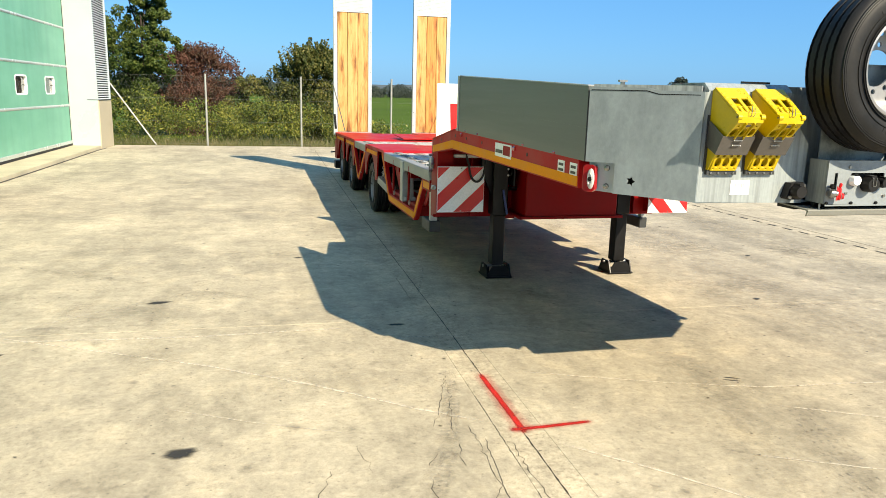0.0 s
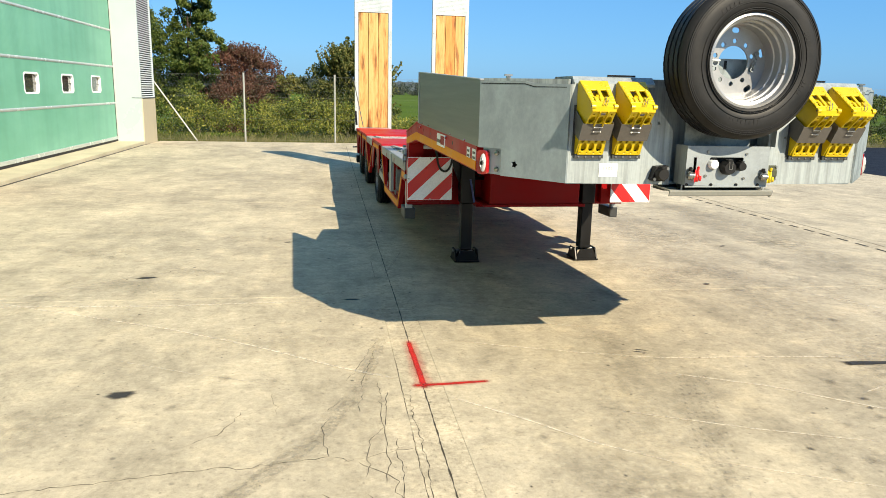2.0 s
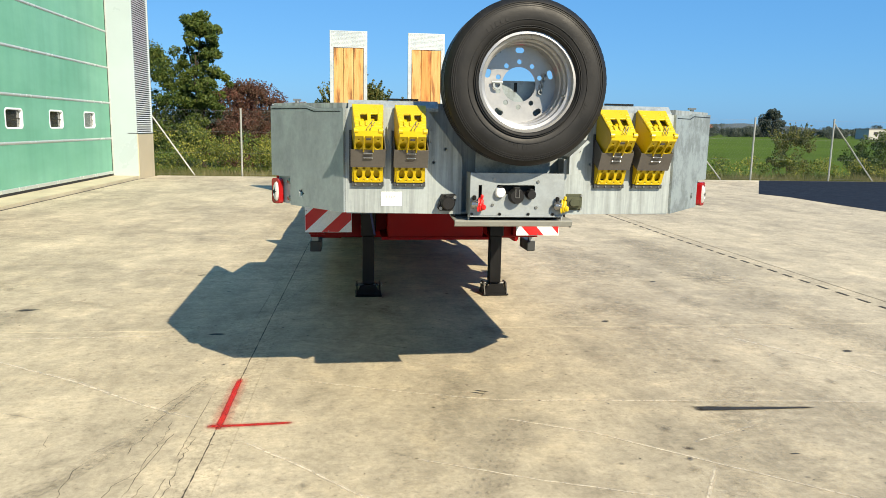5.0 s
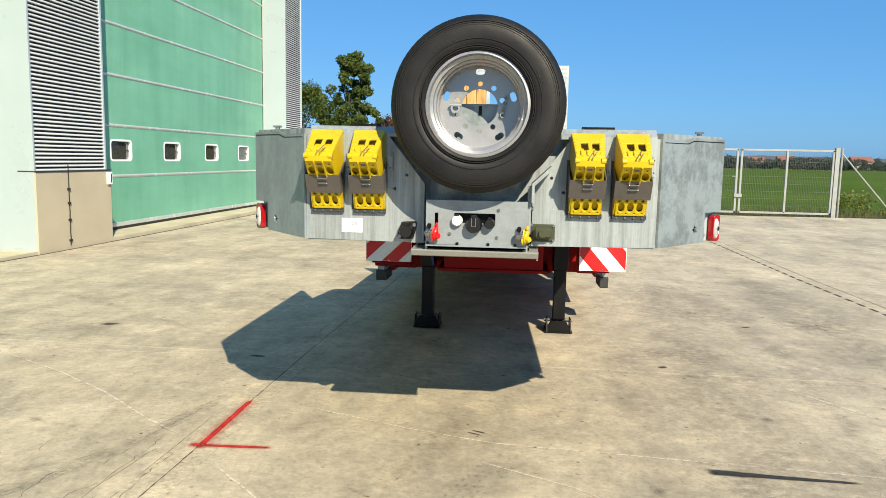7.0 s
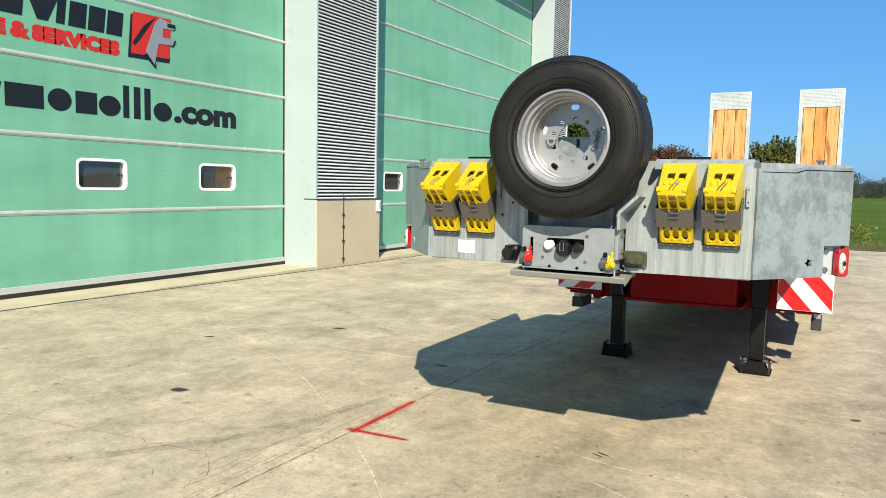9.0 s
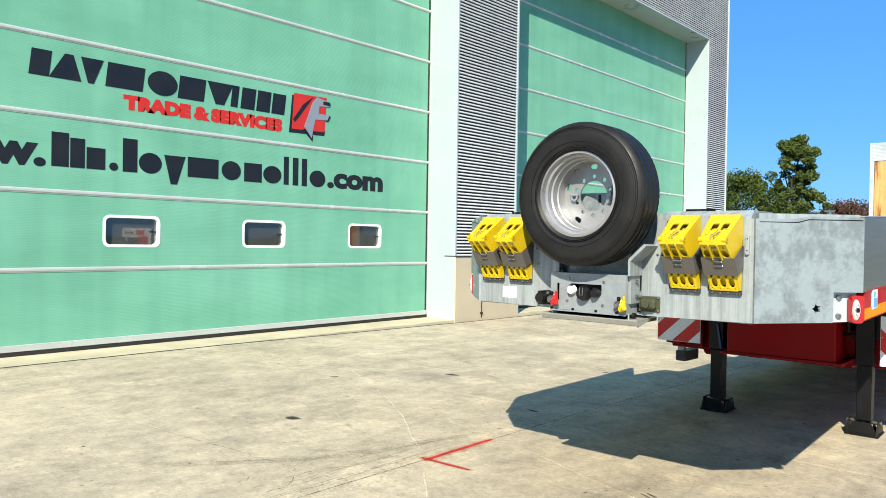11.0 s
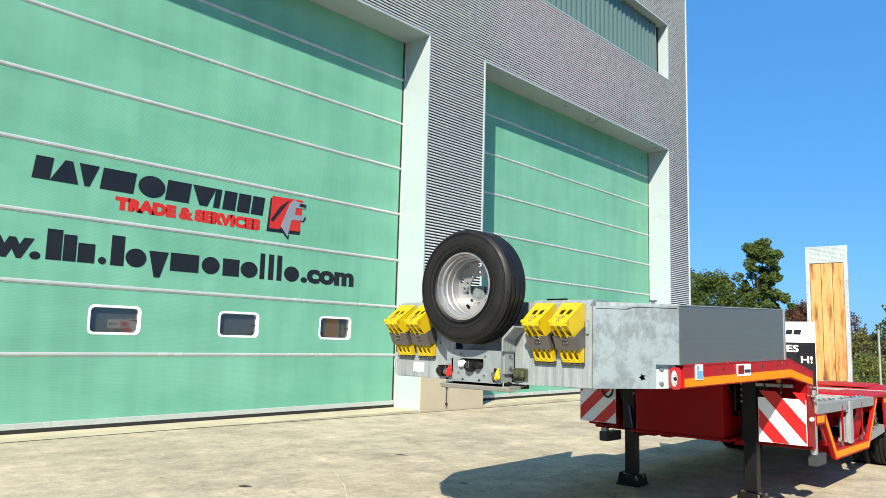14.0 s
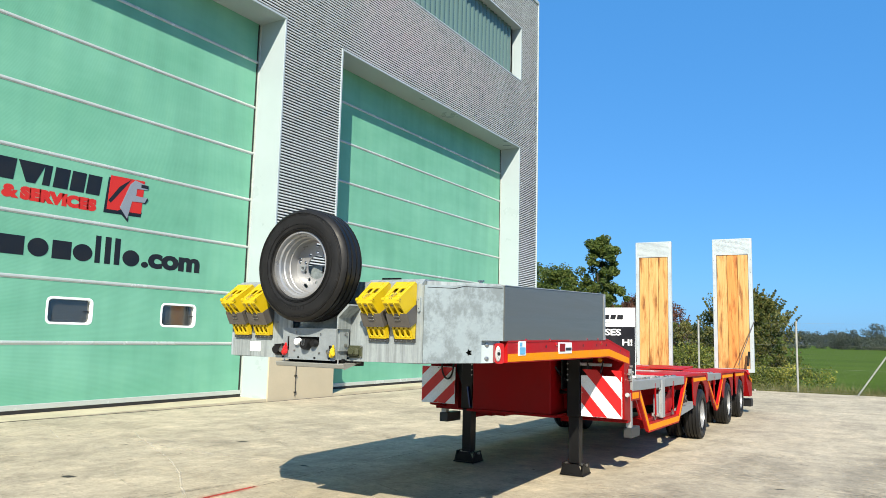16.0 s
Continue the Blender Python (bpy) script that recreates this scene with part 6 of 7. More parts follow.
part("logo_frame", prism([(-0.60, 1.68), (0.78, 1.68), (0.82, 1.83), (-0.56, 1.83)], 4.8965, 4.8985, "y"), M_ALUEND, banner, "thin grey slanted outline")
part("logo_field", prism([(-0.595, 1.684), (0.777, 1.684), (0.814, 1.826), (-0.557, 1.826)], 4.8945, 4.8965, "y"), M_WHITE, banner)
part("logo_block", prism([(-0.55, 1.69), (-0.05, 1.69), (-0.01, 1.82), (-0.51, 1.82)], 4.8925, 4.8945, "y"), M_REDREF, banner, "red slanted block")
x = 0.15
for w in (0.07, 0.08, 0.08, 0.03, 0.07, 0.07, 0.08):
    part("logo_bar", prism([(x, 1.725), (x + w, 1.725), (x + w + 0.012, 1.785), (x + 0.012, 1.785)], 4.8925, 4.8945, "y"), M_INK, banner, "black bar")
    x += w + 0.018
FRONT = Matrix(((1, 0, 0, 0), (0, 0, -1, 4.8945), (0, 1, 0, 0), (0, 0, 0, 1)))
letters(fit_box(lettering("SES", 0.16, 0.001, 0.004), 0.50, 0.715, 1.515, 1.60), M_WHITE, banner, "white letter", FRONT)
letters(fit_box(lettering("H!", 0.16, 0.001, 0.004), 0.735, 0.865, 1.385, 1.47), M_WHITE, banner, "white letter", FRONT)

# spare wheel in its cradle
spare = thing("spare_wheel", "spare wheel with black tyre and silver rim on the trailer nose", "wheel", at=AT @ pose(0.0, -0.571, 1.933))
rim = build_wheel(spare, "wheel", 0.178, r=0.403, w=0.242, seg=144, zigzag=0.0016)
for a0, n, da in ((112, 5, 4.6), (250, 8, 4.4), (330, 4, 4.0), (20, 3, 4.0)):
    for k in range(n):
        a = radians(a0 + da * k)
        m = Matrix(((math.cos(a), 0, -math.sin(a), 0), (0, 1, 0, 0), (math.sin(a), 0, math.cos(a), 0), (0, 0, 0, 1)))
        part("sidewall_mark", moved(box(0.300, 0.322, -0.1240, -0.1200, -0.005 - 0.003 * (k % 2), 0.006 + 0.002 * (k % 3)), m), M_TYRE, spare, "raised sidewall mark")
part("valve", tube((0.19, -0.10, -0.06), (0.185, -0.06, -0.058), 0.006, seg=8), M_STEEL, rim)
bm = bmesh.new()
for k in range(7):
    lathe([(0.008, -0.003), (0.013, -0.003), (0.013, 0.003), (0.008, 0.003)], 10, "x" if k % 2 else "y", bm)
    bmesh.ops.translate(bm, vec=(0.003, 0.0, 0.014), verts=bm.verts)
part("chain", moved(bm, Matrix.Translation((0.108, 0.072, -0.05))), M_GALVP, spare, "thin galvanised retaining chain")
bm = lathe([(0.014, -0.005), (0.023, -0.005), (0.023, 0.005), (0.014, 0.005)], 14, "y")
tube((-0.028, 0.0, 0.012), (0.028, 0.0, 0.012), 0.007, bm, 8)
part("shackle", moved(bm, Matrix.Translation((-0.115, 0.066, -0.005))), M_GALVP, spare, "dull steel shackle")

# wheel chocks in their holders
def frame_on(p, q):
    """Axes of a sloping face: x across, y from p to q, z out of it."""
    p, q = Vector((0, *p)), Vector((0, *q))
    d = (q - p).normalized()
    n = Vector((1, 0, 0)).cross(d)
    return Matrix(((1, 0, 0, 0), (0, d.y, n.y, p.y), (0, d.z, n.z, p.z), (0, 0, 0, 1))), (q - p).length


for i, cx in enumerate((-0.762, -0.546, 0.526, 0.740)):
    ck = thing("wheel_chock", "yellow plastic wheel chock clipped into a holder on the trailer's nose", "wheel chock", "wheel chocks on the nose", at=AT @ pose(cx, 0.04, 0))
    w = 0.078

    def C(name, bm, mat=M_YELLOW, label="", bevel=0.0):
        for v in bm.verts:
            v.co.x *= 1.03 - 0.19 * min(1.0, max(0.0, (-0.453 - v.co.y) / 0.19))
        return part(name, bm, mat, ck, label, bevel)

    shell = [(-0.452, 1.806), (-0.462, 1.812), (-0.624, 1.702), (-0.646, 1.684), (-0.644, 1.668), (-0.564, 1.598), (-0.470, 1.430), (-0.453, 1.430)]
    for s in (-1, 1):
        C("side_wall", prism(shell, s * (w - 0.009), s * w, "x"), M_YELLOW, "", 0.003)
    C("core", prism([(-0.455, 1.77), (-0.47, 1.772), (-0.592, 1.690), (-0.618, 1.668), (-0.544, 1.598), (-0.462, 1.455), (-0.455, 1.455)], -w + 0.009, w - 0.009, "x"))
    m, ln = frame_on((-0.624, 1.702), (-0.462, 1.812))
    C("top_face", plate([(-w, 0), (w, 0), (w, ln), (-w, ln)], [rounded(-0.042, -0.006, 0.048, 0.112, 0.005, 2), rounded(0.014, 0.050, 0.048, 0.112, 0.005, 2)], 0.010, m), M_YELLOW, "", 0.002)
    for k in range(5):
        for gx in (-0.062, 0.064):
            C("grip_rib", moved(box(gx - 0.011, gx + 0.011, 0.020 + 0.030 * k, 0.032 + 0.030 * k, 0.009, 0.0125), m), M_YELLOW, "", 0.002)
    for gx in (-0.045, -0.012, 0.024):
        C("ridge_lug", moved(box(gx - 0.007, gx + 0.007, 0.002, 0.040, 0.009, 0.018), m), M_YELLOW, "", 0.003)
    C("ridge", prism([(-0.618, 1.702), (-0.627, 1.708), (-0.652, 1.688), (-0.649, 1.662), (-0.618, 1.673)], -w, w, "x"), M_YELLOW, "", 0.004)
    for gx in (-w + 0.006, w - 0.006):
        C("knuckle", tube((gx - 0.012, -0.644, 1.688), (gx + 0.012, -0.644, 1.688), 0.014, seg=12))
        C("pin", tube((gx - 0.013, -0.644, 1.688), (gx + 0.013, -0.644, 1.688), 0.005, seg=8), M_BROWN, "dark pin end")
    m, ln = frame_on((-0.562, 1.594), (-0.644, 1.670))
    m = m @ Matrix.Translation((0, 0, -0.002))
    C("front_face", plate([(-w, 0), (w, 0), (w, ln), (-w, ln)], [ring(hx, 0.040, 0.019, 0.027, 18) for hx in (-0.051, 0.0, 0.051)] + [ring(hx, 0.084, 0.006, n=8) for hx in (-0.055, 0.055)], 0.010, m), M_YELLOW, "", 0.0015)
    for gx in (-0.026, 0.026):
        C("rib", moved(box(gx - 0.004, gx + 0.004, 0.0, ln, 0.009, 0.020), m), M_YELLOW, "", 0.002)
    C("slot_plate", moved(box(-0.014, 0.014, 0.082, 0.096, 0.009, 0.012), m), M_BROWN, "brown slot")
    m, ln = frame_on((-0.466, 1.430), (-0.512, 1.534))
    C("toe", plate([(-0.070, 0), (0.070, 0), (0.074, ln), (-0.074, ln)], [ring(hx, 0.046, 0.0155, 0.027, 16) for hx in (-0.044, 0.0, 0.044)] + [ring(hx, 0.082, 0.008, n=10) for hx in (-0.057, -0.02, 0.02, 0.057)]
                      + [ring(hx, 0.013, 0.004, n=6) for hx in (-0.058, -0.02, 0.02, 0.058)], 0.012, m), M_YELLOW, "", 0.0015)

    def H(name, bm, mat=M_BROWN, label="", parent=None):
        return T(name, moved(bm, Matrix.Translation((cx, 0, 0))), mat, label, parent)

    m, ln = frame_on((-0.516, 1.512), (-0.566, 1.601))
    hd = H("chock_holder", plate(rounded(-0.087, 0.087, 0.0, ln, 0.004, 2), [], 0.005, m @ Matrix.Translation((0, 0, 0.008))), M_BROWN, "grey-brown bent chock holder")
    for s in (-1, 1):
        H("holder_cheek", prism([(-0.453, 1.660), (-0.470, 1.660), (-0.575, 1.600), (-0.526, 1.510), (-0.453, 1.54)], s * 0.083, s * 0.087, "x"), M_BROWN, "", hd)
    H("back_plate", box(-0.094, 0.082, -0.4545, -0.4515, 1.42, 1.69), M_BLOCK, "dark back plate", hd)
    for k, v in enumerate((0.086, 0.060)):
        clip = tube((-0.020, v, 0.020), (0.020, v, 0.020), 0.0028, None, 6)
        for gx in (-0.020, 0.020):
            tube((gx, v, 0.020), (gx, v - 0.010, 0.012), 0.0028, clip, 6)
        H("buckle", moved(clip, m), M_STEEL, "steel strap buckle", hd)
    wire = bmesh.new()
    for gx in (-0.010, 0.010):
        tube((gx, -0.600, 1.645), (gx * 0.8, -0.662, 1.700), 0.0017, wire, 6)
    tube((-0.008, -0.662, 1.700), (0.020, -0.622, 1.738), 0.0017, wire, 6)
    tube((0.008, -0.662, 1.700), (0.030, -0.626, 1.730), 0.0017, wire, 6)
    H("spring_wire", wire, M_STEEL, "steel wire spring clip", hd)
    H("holder_foot", box(-0.082, 0.082, -0.470, -0.451, 1.406, 1.426), M_BLOCK, "dark foot strip with bolts", hd)
    for bx in (-0.062, -0.021, 0.021, 0.062):
        H("bolt", tube((bx, -0.470, 1.415), (bx, -0.475, 1.415), 0.005, seg=6), M_STEEL, "", hd)
    H("chock_bracket", plate(rounded(0.098, 0.116, 1.615, 1.715, 0.006, 2), [ring(0.107, 1.635, 0.004, n=6), ring(0.107, 1.695, 0.004, n=6)], 0.016, front_m(-0.4505)), M_GALV, "", hd)
label = thing("paper_label", "white printed paper label stuck on the galvanised front plate", "label", at=AT @ pose(0, 0.04, 0))
part("sheet", box(-0.692, -0.585, -0.4525, -0.4505, 1.304, 1.376), M_WHITE, label)
letters(fit_box(lettering("1105", 0.05, 0.0004, 0.001), -0.667, -0.612, 1.342, 1.358), M_ALUEND, label, "grey digit", Matrix(((1, 0, 0, 0), (0, 0, -1, -0.453), (0, 1, 0, 0), (0, 0, 0, 1))))

# ---- beyond the yard: fence, gate, bushes, trees, meadow, distance ----
FY, WEST, EAST = 26.0, -0.13, -0.065


def leaves_mesh(name, centres, per, spread, size, mat, seed, squash=0.8, up=0.0):
    """Many small folded leaves round clump centres, as one mesh; up turns them along rising shoots."""
    r = np.random.RandomState(seed)
    c = np.repeat(np.array([p for p, _ in centres]), per, axis=0)
    sp = np.repeat(np.array([q for _, q in centres]), per)[:, None]
    n = len(c)

    def unit(v):
        return v / (np.linalg.norm(v, axis=1, keepdims=True) + 1e-6)

    d = unit(r.normal(size=(n, 3)))
    p = c + d * sp * spread * r.uniform(0.25, 1.0, (n, 1)) ** 0.6 * np.array((1, 1, squash))
    a = unit(r.normal(size=(n, 3)) + d * 0.6 + np.array((0, 0, up)))
    b = unit(np.cross(a, r.normal(size=(n, 3))))
    nrm = np.cross(a, b)
    s = size * r.uniform(0.55, 1.35, (n, 1))
    verts = np.stack((p - a * s * 0.5, p + b * s * 0.3 + nrm * s * 0.1, p + a * s * 0.5, p - b * s * 0.3 + nrm * s * 0.1), axis=1).reshape(-1, 3)
    me = bpy.data.meshes.new(name)
    me.from_pydata(verts.tolist(), [], np.arange(4 * n).reshape(-1, 4).tolist())
    me.materials.append(mat)
    return me


def limbs(bm, p, d, length, r, depth, rnd, tips):
    q = p + d * length
    tube(p, q, r, bm, 7, r * 0.68)
    tips.append((tuple(q), length))
    if depth:
        for _ in range(3):
            nd = (d + Vector((rnd.gauss(0, 0.55), rnd.gauss(0, 0.55), rnd.uniform(-0.1, 0.5)))).normalized()
            limbs(bm, p.lerp(q, rnd.uniform(0.55, 1.0)), nd, length * rnd.uniform(0.55, 0.8), r * 0.6, depth - 1, rnd, tips)


def tree(name, x, y, height, radius, base, mat, label, category, seed, per=60, size=0.16, clumps=70, shape=0.8, trunks=1, shoots=0):
    rnd = random.Random(seed)
    t = thing(name, label, category, at=pose(x, y, -0.26))
    bm, tips = bmesh.new(), []
    for k in range(trunks):
        lean = Vector((rnd.gauss(0, 0.06 + 0.2 * (trunks > 1)), rnd.gauss(0, 0.06 + 0.2 * (trunks > 1)), 1)).normalized()
        p = Vector((rnd.uniform(-0.2, 0.2) * (trunks > 1), rnd.uniform(-0.2, 0.2) * (trunks > 1), 0))
        limbs(bm, p, lean, height * 0.30, 0.014 * height / trunks ** 0.5, 2 if trunks == 1 else 1, rnd, tips)
        if trunks == 1:
            limbs(bm, p + lean * height * 0.30, (lean + Vector((rnd.gauss(0, 0.05), rnd.gauss(0, 0.05), 0))).normalized(), height * 0.42, 0.007 * height, 1, rnd, tips)
    part("trunk", bm, M_BARK, t, "brown trunk and limbs")
    centres = []
    while len(centres) < clumps:
        z = rnd.uniform(base, 1.0)
        w = math.sin(math.pi * min(1, max(0.04, (z - base) / (1 - base) * 0.86 + 0.12))) ** shape
        a, rr = rnd.uniform(0, 2 * math.pi), radius * w * rnd.uniform(0.15, 1.0) ** 0.5 * rnd.uniform(0.62, 1.28)
        centres.append(((rr * math.cos(a), rr * math.sin(a), z * height * 0.96), rnd.uniform(0.45, 1.25)))
    cr = new("crown", leaves_mesh("crown", centres, per, radius * 0.24, size, mat, seed, 0.8, 0.5 if shoots else 0.0))
    cr.parent = t
    rising = []
    for k in range(shoots):
        a, rr = rnd.uniform(0, 2 * math.pi), radius * rnd.uniform(0.05, 0.95)
        z, lean, step = height * (0.93 - 0.30 * (rr / radius) ** 2) * rnd.uniform(0.86, 1.0), rnd.uniform(0.05, 0.5) + 0.4 * rr / radius, rnd.uniform(0.06, 0.11)
        for j in range(8):
            rising.append(((math.cos(a) * (rr + lean * step * j), math.sin(a) * (rr + lean * step * j), z + step * j), 1.0 - 0.08 * j))
    if rising:
        tip = tagged(new("young_growth", leaves_mesh("young_growth", rising, 6, 0.075, size, mat, seed + 1, 1.0, 1.0)), kind="stuff")
        tip.parent = t
    return t


tree("tree", -4.9, 33.2, 6.85, 1.12, 0.06, M_LEAF, "tall slim dark green tree behind the fence", "tree", 11, 150, 0.125, 230, 0.36)
tree("tree", -7.4, 34.0, 5.4, 2.1, 0.18, M_LEAF, "broad dark green tree beside the hall's end", "tree", 12, 150, 0.125, 150)
tree("tree", -10.5, 36.5, 6.2, 2.4, 0.15, M_LEAF, "broad dark green tree partly hidden by the hall", "tree", 13, 130, 0.13, 130)
tree("bush", -3.1, 34.3, 3.75, 1.95, 0.05, M_LEAFR, "large bush with reddish brown autumn leaves", "bush", 14, 180, 0.095, 200, 0.36, 5, 50)
tree("bush", 1.8, 31.2, 3.75, 1.75, 0.05, M_HAZEL, "tall upright hazel bush with yellowing green leaves", "bush", 15, 170, 0.11, 190, 0.36, 6, 110)
tree("bush", 2.6, 30.9, 2.7, 0.95, 0.02, M_LEAF, "dense green bush behind the fence", "bush", 16, 130, 0.10, 60, 0.5, 4)
tree("bush", -0.9, 32.0, 2.6, 1.3, 0.02, M_HAZEL, "low reddish green bush behind the fence", "bush", 17, 130, 0.10, 70, 0.5, 4)
tree("bush", 20.7, 29.4, 2.0, 1.0, 0.02, M_HAZEL, "thin weedy bush with brownish seed heads at the fence", "bush", 18, 90, 0.075, 60, 0.5, 5, 40)
tree("bush", 25.4, 29.8, 2.1, 1.7, 0.02, M_LEAF, "dark green bramble bush at the fence", "bush", 19, 130, 0.10, 80, 0.5, 4)
tree("bush", 28.6, 30.5, 2.0, 1.6, 0.02, M_LEAF, "low dark green bush at the fence", "bush", 20, 130, 0.10, 70, 0.5, 4)

rnd = random.Random(31)
hedge = []
for k in range(150):
    x = rnd.uniform(-9.5, 4.9)
    top = 1.55 if x < -3.6 else (1.10 if x < 2.2 else 0.50)
    hedge.append(((x, rnd.uniform(28.2, 30.0), rnd.uniform(0.10, top)), rnd.uniform(0.7, 1.3)))
for k in range(36):
    hedge.append(((rnd.uniform(14.5, 29), rnd.uniform(27.0, 28.2), rnd.uniform(0.05, 0.62)), rnd.uniform(0.6, 1.0)))
tagged(new("hedge", leaves_mesh("hedge", hedge, 190, 0.46, 0.085, M_LEAFY, 21)), "tangled yellow-green bramble hedge along the fence", "hedge", kind="stuff")

r = np.random.RandomState(5)
verts, faces = [], []
for k in range(42000):
    x, y = r.uniform(-10, 32), 25.87 + abs(r.normal(0, 1.4))
    h = r.uniform(0.02, 0.10) + (0.30 * r.uniform() ** 4 if y > 26.4 else 0)
    a, lean = r.uniform(0, math.pi), r.normal(0, 0.6, 2) * h
    w = r.uniform(0.006, 0.016)
    low = fall(x, 25.8)
    n = len(verts)
    verts += [(x - w * math.cos(a), y - w * math.sin(a), -0.27), (x + w * math.cos(a), y + w * math.sin(a), -0.27), (x + lean[0], y + lean[1], low + h)]
    faces.append((n, n + 1, n + 2))
me = bpy.data.meshes.new("verge_grass")
me.from_pydata(verts, [], faces)
me.materials.append(M_BLADE)
tagged(new("verge_grass", me), "rough uncut grass along the yard's edge", "grass", kind="stuff")

fence = thing("fence", "tall wire mesh fence on thin galvanised posts", "fence")
POSTS = [-8.35, -5.22, -2.09, 1.04, 4.18, 7.18, 13.88, 17.0, 20.2, 23.4, 26.6]
for x in POSTS:
    low = WEST if x < 7.3 else EAST
    part("post", tube((x, FY, -0.35), (x, FY, low + 2.34), 0.034, seg=10), M_STEELPOST, fence, "pale galvanised post")
    part("cap", tube((x, FY, low + 2.34), (x, FY, low + 2.365), 0.041, seg=10), M_STEELPOST, fence)
for x0, x1, z in ((-5.22, -3.73, 2.22), (7.18, 5.90, 1.95), (13.88, 15.80, 2.18), (20.2, 22.05, 2.22)):
    low = WEST if x0 < 7.3 else EAST
    part("brace", tube((x0, FY, low + z), (x1, FY, low), 0.026, seg=8), M_STEELPOST, fence, "slanted galvanised brace")
for lo, hi, low in ((-8.35, 7.18, WEST), (13.88, 26.6, EAST)):
    bm = bmesh.new()
    for z in (0.06, 0.8, 1.55, 2.28):
        bar((lo, FY - 0.04, low + z), (hi, FY - 0.04, low + z), 0.003, 0.003, bm)
    n = int((hi - lo) / 0.11)
    for k in range(n):
        x = lo + k * 0.11
        for s in (-1, 1):
            xe = x + s * 1.15
            if lo <= xe <= hi:
                bar((x, FY - 0.04, low + 0.06), (xe, FY - 0.04 + 0.003 * s, low + 2.28), 0.0010, 0.0010, bm)
    tagged(part("wire_mesh", bm, M_WIRE, fence, "grey wire mesh"), kind="stuff")


def gate_leaf(x0, x1):
    g = thing("metal_gate", "white steel gate leaf filled with welded wire mesh", "gate", "yard gate leaves", at=pose(0, FY, EAST))
    for name, a, b in (("stile", (x0 + 0.04, 0, 0.06), (x0 + 0.04, 0, 2.28)), ("stile", (x1 - 0.04, 0, 0.06), (x1 - 0.04, 0, 2.28)), ("stile", ((x0 + x1) / 2, 0, 0.1), ((x0 + x1) / 2, 0, 2.24)),
                       ("gate_rail", (x0, 0, 0.10), (x1, 0, 0.10)), ("gate_rail", (x0, 0, 2.26), (x1, 0, 2.26))):
        part(name, bar(a, b, 0.07, 0.07), M_GATE, g, "", 0.006)
    bm = bmesh.new()
    for k in range(int((x1 - x0 - 0.1) / 0.055)):
        box(x0 + 0.06 + k * 0.055, x0 + 0.0635 + k * 0.055, -0.012, -0.006, 0.12, 2.24, bm)
    tagged(part("mesh_infill", bm, M_GATEWIRE, g, "fine grey welded wire infill"), kind="stuff")
    for k in range(8):
        part("cross_wire", box(x0 + 0.05, x1 - 0.05, -0.022, -0.014, 0.33 + k * 0.255, 0.336 + k * 0.255), M_GATEWIRE, g)
    return g


gate_leaf(7.42, 10.49)
gate_leaf(10.55, 13.65)
gl = thing("gate_lock", "white lock box on the gate's meeting stiles", "gate lock", at=pose(0, 0, EAST))
part("lock_case", box(10.39, 10.65, FY - 0.09, FY - 0.04, 0.62, 0.74), M_GATE, gl, bevel=0.006)
part("handle", box(10.28, 10.41, FY - 0.10, FY - 0.07, 1.32, 1.36), M_STEEL, gl)
for x in (7.35, 13.72):
    lone("gate_post", box(x - 0.07, x + 0.07, FY - 0.07, FY + 0.07, -0.35, 2.30), M_GATE, "white square steel gate post", "post", "gate posts", bevel=0.006)

# distance
rnd = random.Random(41)


woods = []
x = -75.0
while x < 330:
    h = rnd.uniform(3.6, 5.6) * (1.4 if rnd.random() < 0.16 else 1.0) * (1.5 if x < 25 else 1.0)
    y, w = rnd.uniform(330, 400), rnd.uniform(2.6, 5.0)
    for k in range(13):
        woods.append(((x + rnd.gauss(0, w * 0.6), y + rnd.gauss(0, 1.5), h * rnd.uniform(0.04, 0.86)), rnd.uniform(0.6, 1.15) * (0.5 + h * 0.07)))
    x += rnd.uniform(1.3, 2.7)
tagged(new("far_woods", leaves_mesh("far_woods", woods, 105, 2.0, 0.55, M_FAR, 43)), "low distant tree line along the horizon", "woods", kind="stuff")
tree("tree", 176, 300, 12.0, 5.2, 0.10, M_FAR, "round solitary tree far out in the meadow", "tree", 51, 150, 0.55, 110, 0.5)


def far_house(x, y, w, d, h, roof, label):
    hs = thing("house", label, "house", "distant houses", at=pose(x, y, -0.1))
    part("wall", box(-w / 2, w / 2, -d / 2, d / 2, 0, h), M_STUCCO, hs)
    if roof:
        part("roof", prism([(-d / 2 - 0.5, h), (d / 2 + 0.5, h), (0, h + d * 0.38)], -w / 2 - 0.4, w / 2 + 0.4, "x"), M_TILE, hs, "red tiled gable roof")
    else:
        part("roof", box(-w / 2 - 0.2, w / 2 + 0.2, -d / 2 - 0.2, d / 2 + 0.2, h, h + 0.4), M_ROOF, hs)
    for k in range(max(2, int(w / 5))):
        part("window", box(-w / 2 + (k + 0.35) * w / max(2, int(w / 5)), -w / 2 + (k + 0.65) * w / max(2, int(w / 5)), -d / 2 - 0.05, -d / 2 + 0.02, h * 0.45, h * 0.75), M_DARKIN, hs)
    return hs


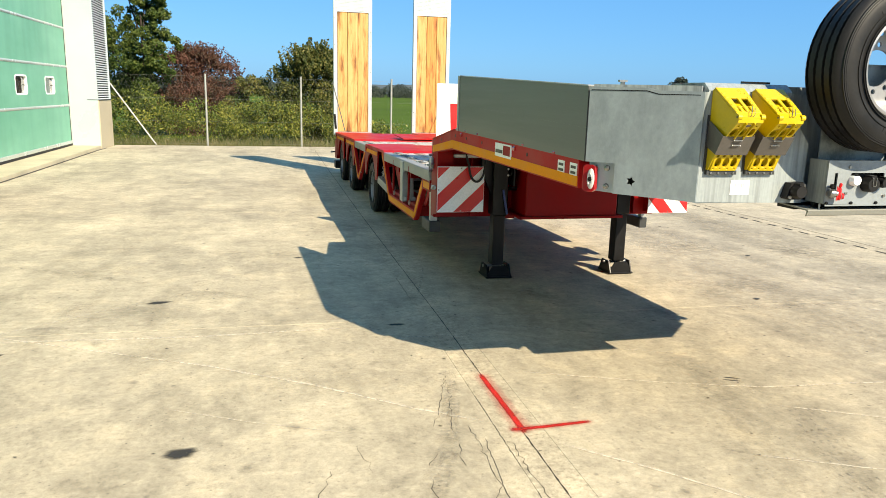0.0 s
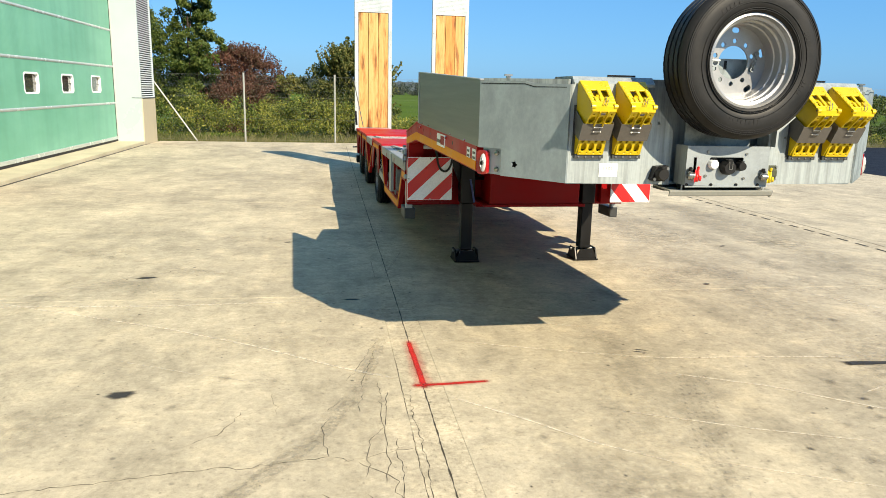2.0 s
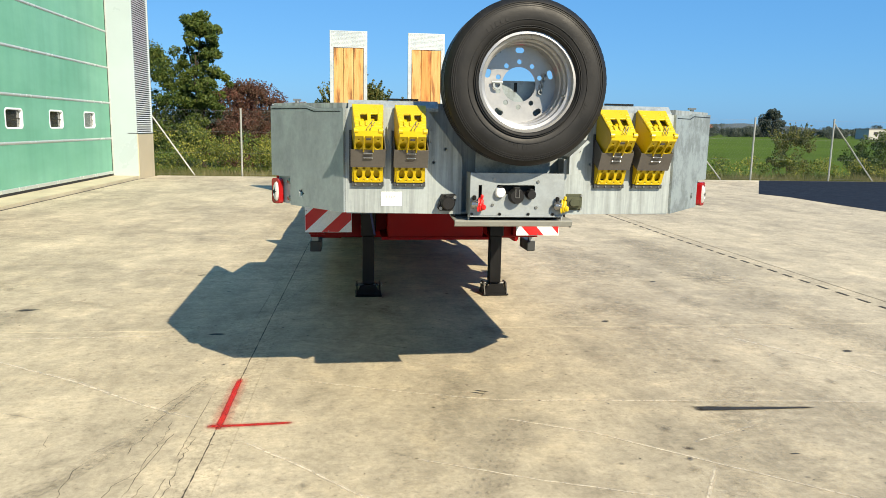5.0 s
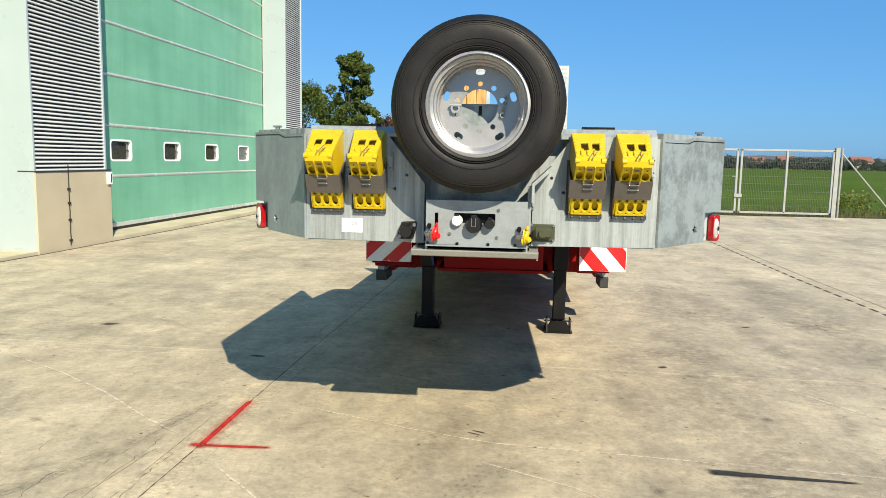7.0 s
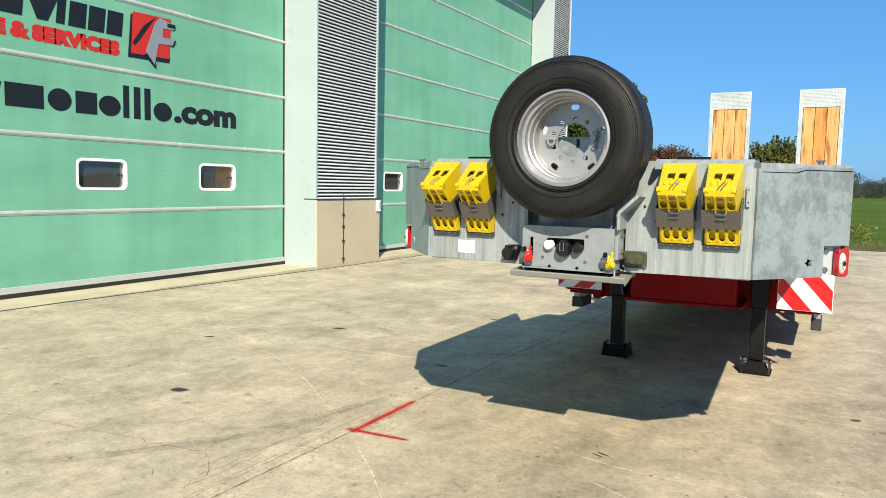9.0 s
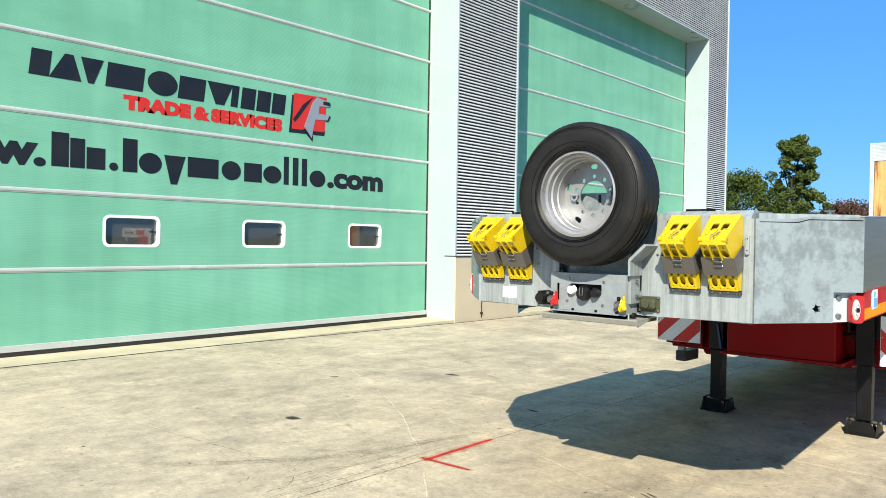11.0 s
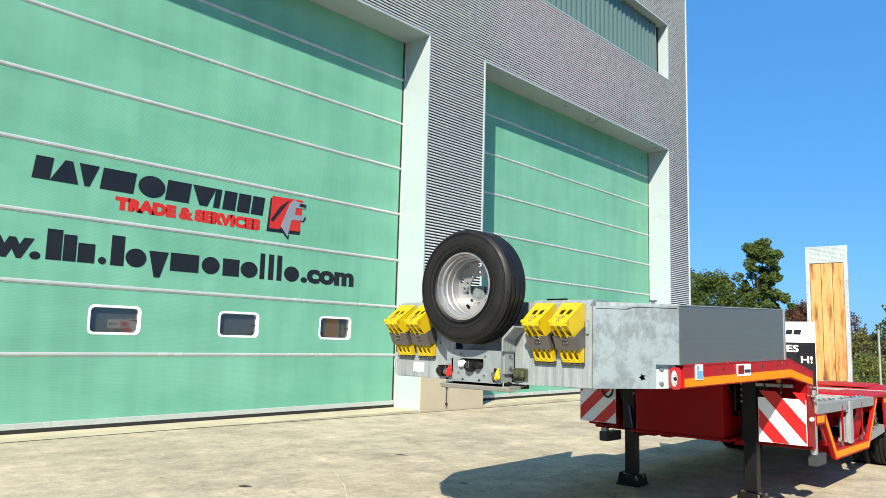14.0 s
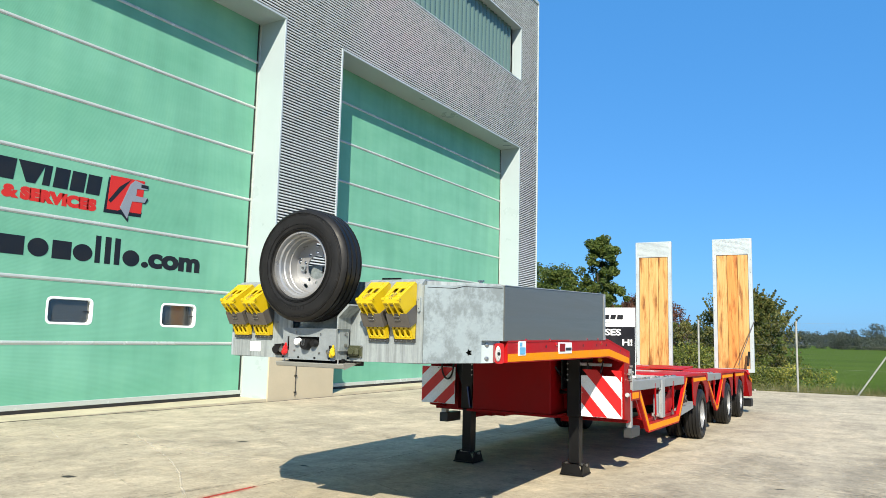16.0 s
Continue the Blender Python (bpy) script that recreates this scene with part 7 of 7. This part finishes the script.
for x, y, w, d, h, roof in ((176, 520, 11, 9, 4.6, 1), (196, 530, 9, 8, 4.4, 1), (158, 525, 10, 8, 4.2, 1), (222, 516, 13, 9, 5.0, 1), (252, 520, 10, 8, 4.5, 1)):
    far_house(x, y, w, d, h, roof, "small white village house with a red tiled roof, far off")
far_house(232, 310, 13, 9, 4.4, 0, "white flat-roofed hall far beyond the meadow")
far_house(258, 316, 36, 10, 2.6, 0, "long low white hall far beyond the meadow")
bm = bmesh.new()
pts = [(-2600, -1)]
for k in range(60):
    xx = -2600 + k * 92
    pts.append((xx, 26 + 20 * noise.noise(Vector((k * 0.23, 3.1, 0))) + 8 * noise.noise(Vector((k * 0.7, 1.1, 0)))))
pts.append((2900, -1))
# Air haze is put into the hills' blue-grey base colour.
M_HILL = surf("haze_tinted_hills", (0.13, 0.18, 0.24), 0.95, var=0.25, scale=0.004, fine=0.03)
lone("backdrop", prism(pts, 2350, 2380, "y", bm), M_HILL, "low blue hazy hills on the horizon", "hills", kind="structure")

# ---- yard slabs, last ----
n = 0
for i in range(len(JOINTS_X) - 1):
    x0, x1 = JOINTS_X[i], JOINTS_X[i + 1]
    narrow = x1 - x0 < 0.15
    if 0.15 < x1 - x0 < 0.5:
        continue
    for y0, y1 in zip(JOINTS_Y, JOINTS_Y[1:]):
        if x1 < -4.9 and y0 < 28:
            continue
        g = 0.0035
        tight = (1.262, 1.39, 1.515)
        bm = box(x0 + (0.0002 if x0 in tight else g), x1 - (0.0002 if x1 in tight else g), y0 + g * 0.6, y1 - g * 0.6, -0.2, 0.0)
        for v in bm.verts:
            v.co.z += fall(v.co.x, v.co.y)
        part("joint_strip" if narrow else "slab", bm, M_PATCH if narrow else M_CONC, pavement, bevel=0.0004 if narrow else 0.002)
drain = thing("channel_drain", "steel slot channel drain let into the concrete yard", "drain", kind="structure")
part("channel", settled(box(7.3635, 7.7165, -13.9, 25.75, -0.1, -0.003)), M_PATCH, drain)
bm = bmesh.new()
for k in range(90):
    y = -6 + k * 0.35
    box(7.486, 7.524, y, y + 0.20, -0.01, 0.0005, bm)
tagged(part("slots", settled(bm), M_JOINT, drain), kind="stuff")
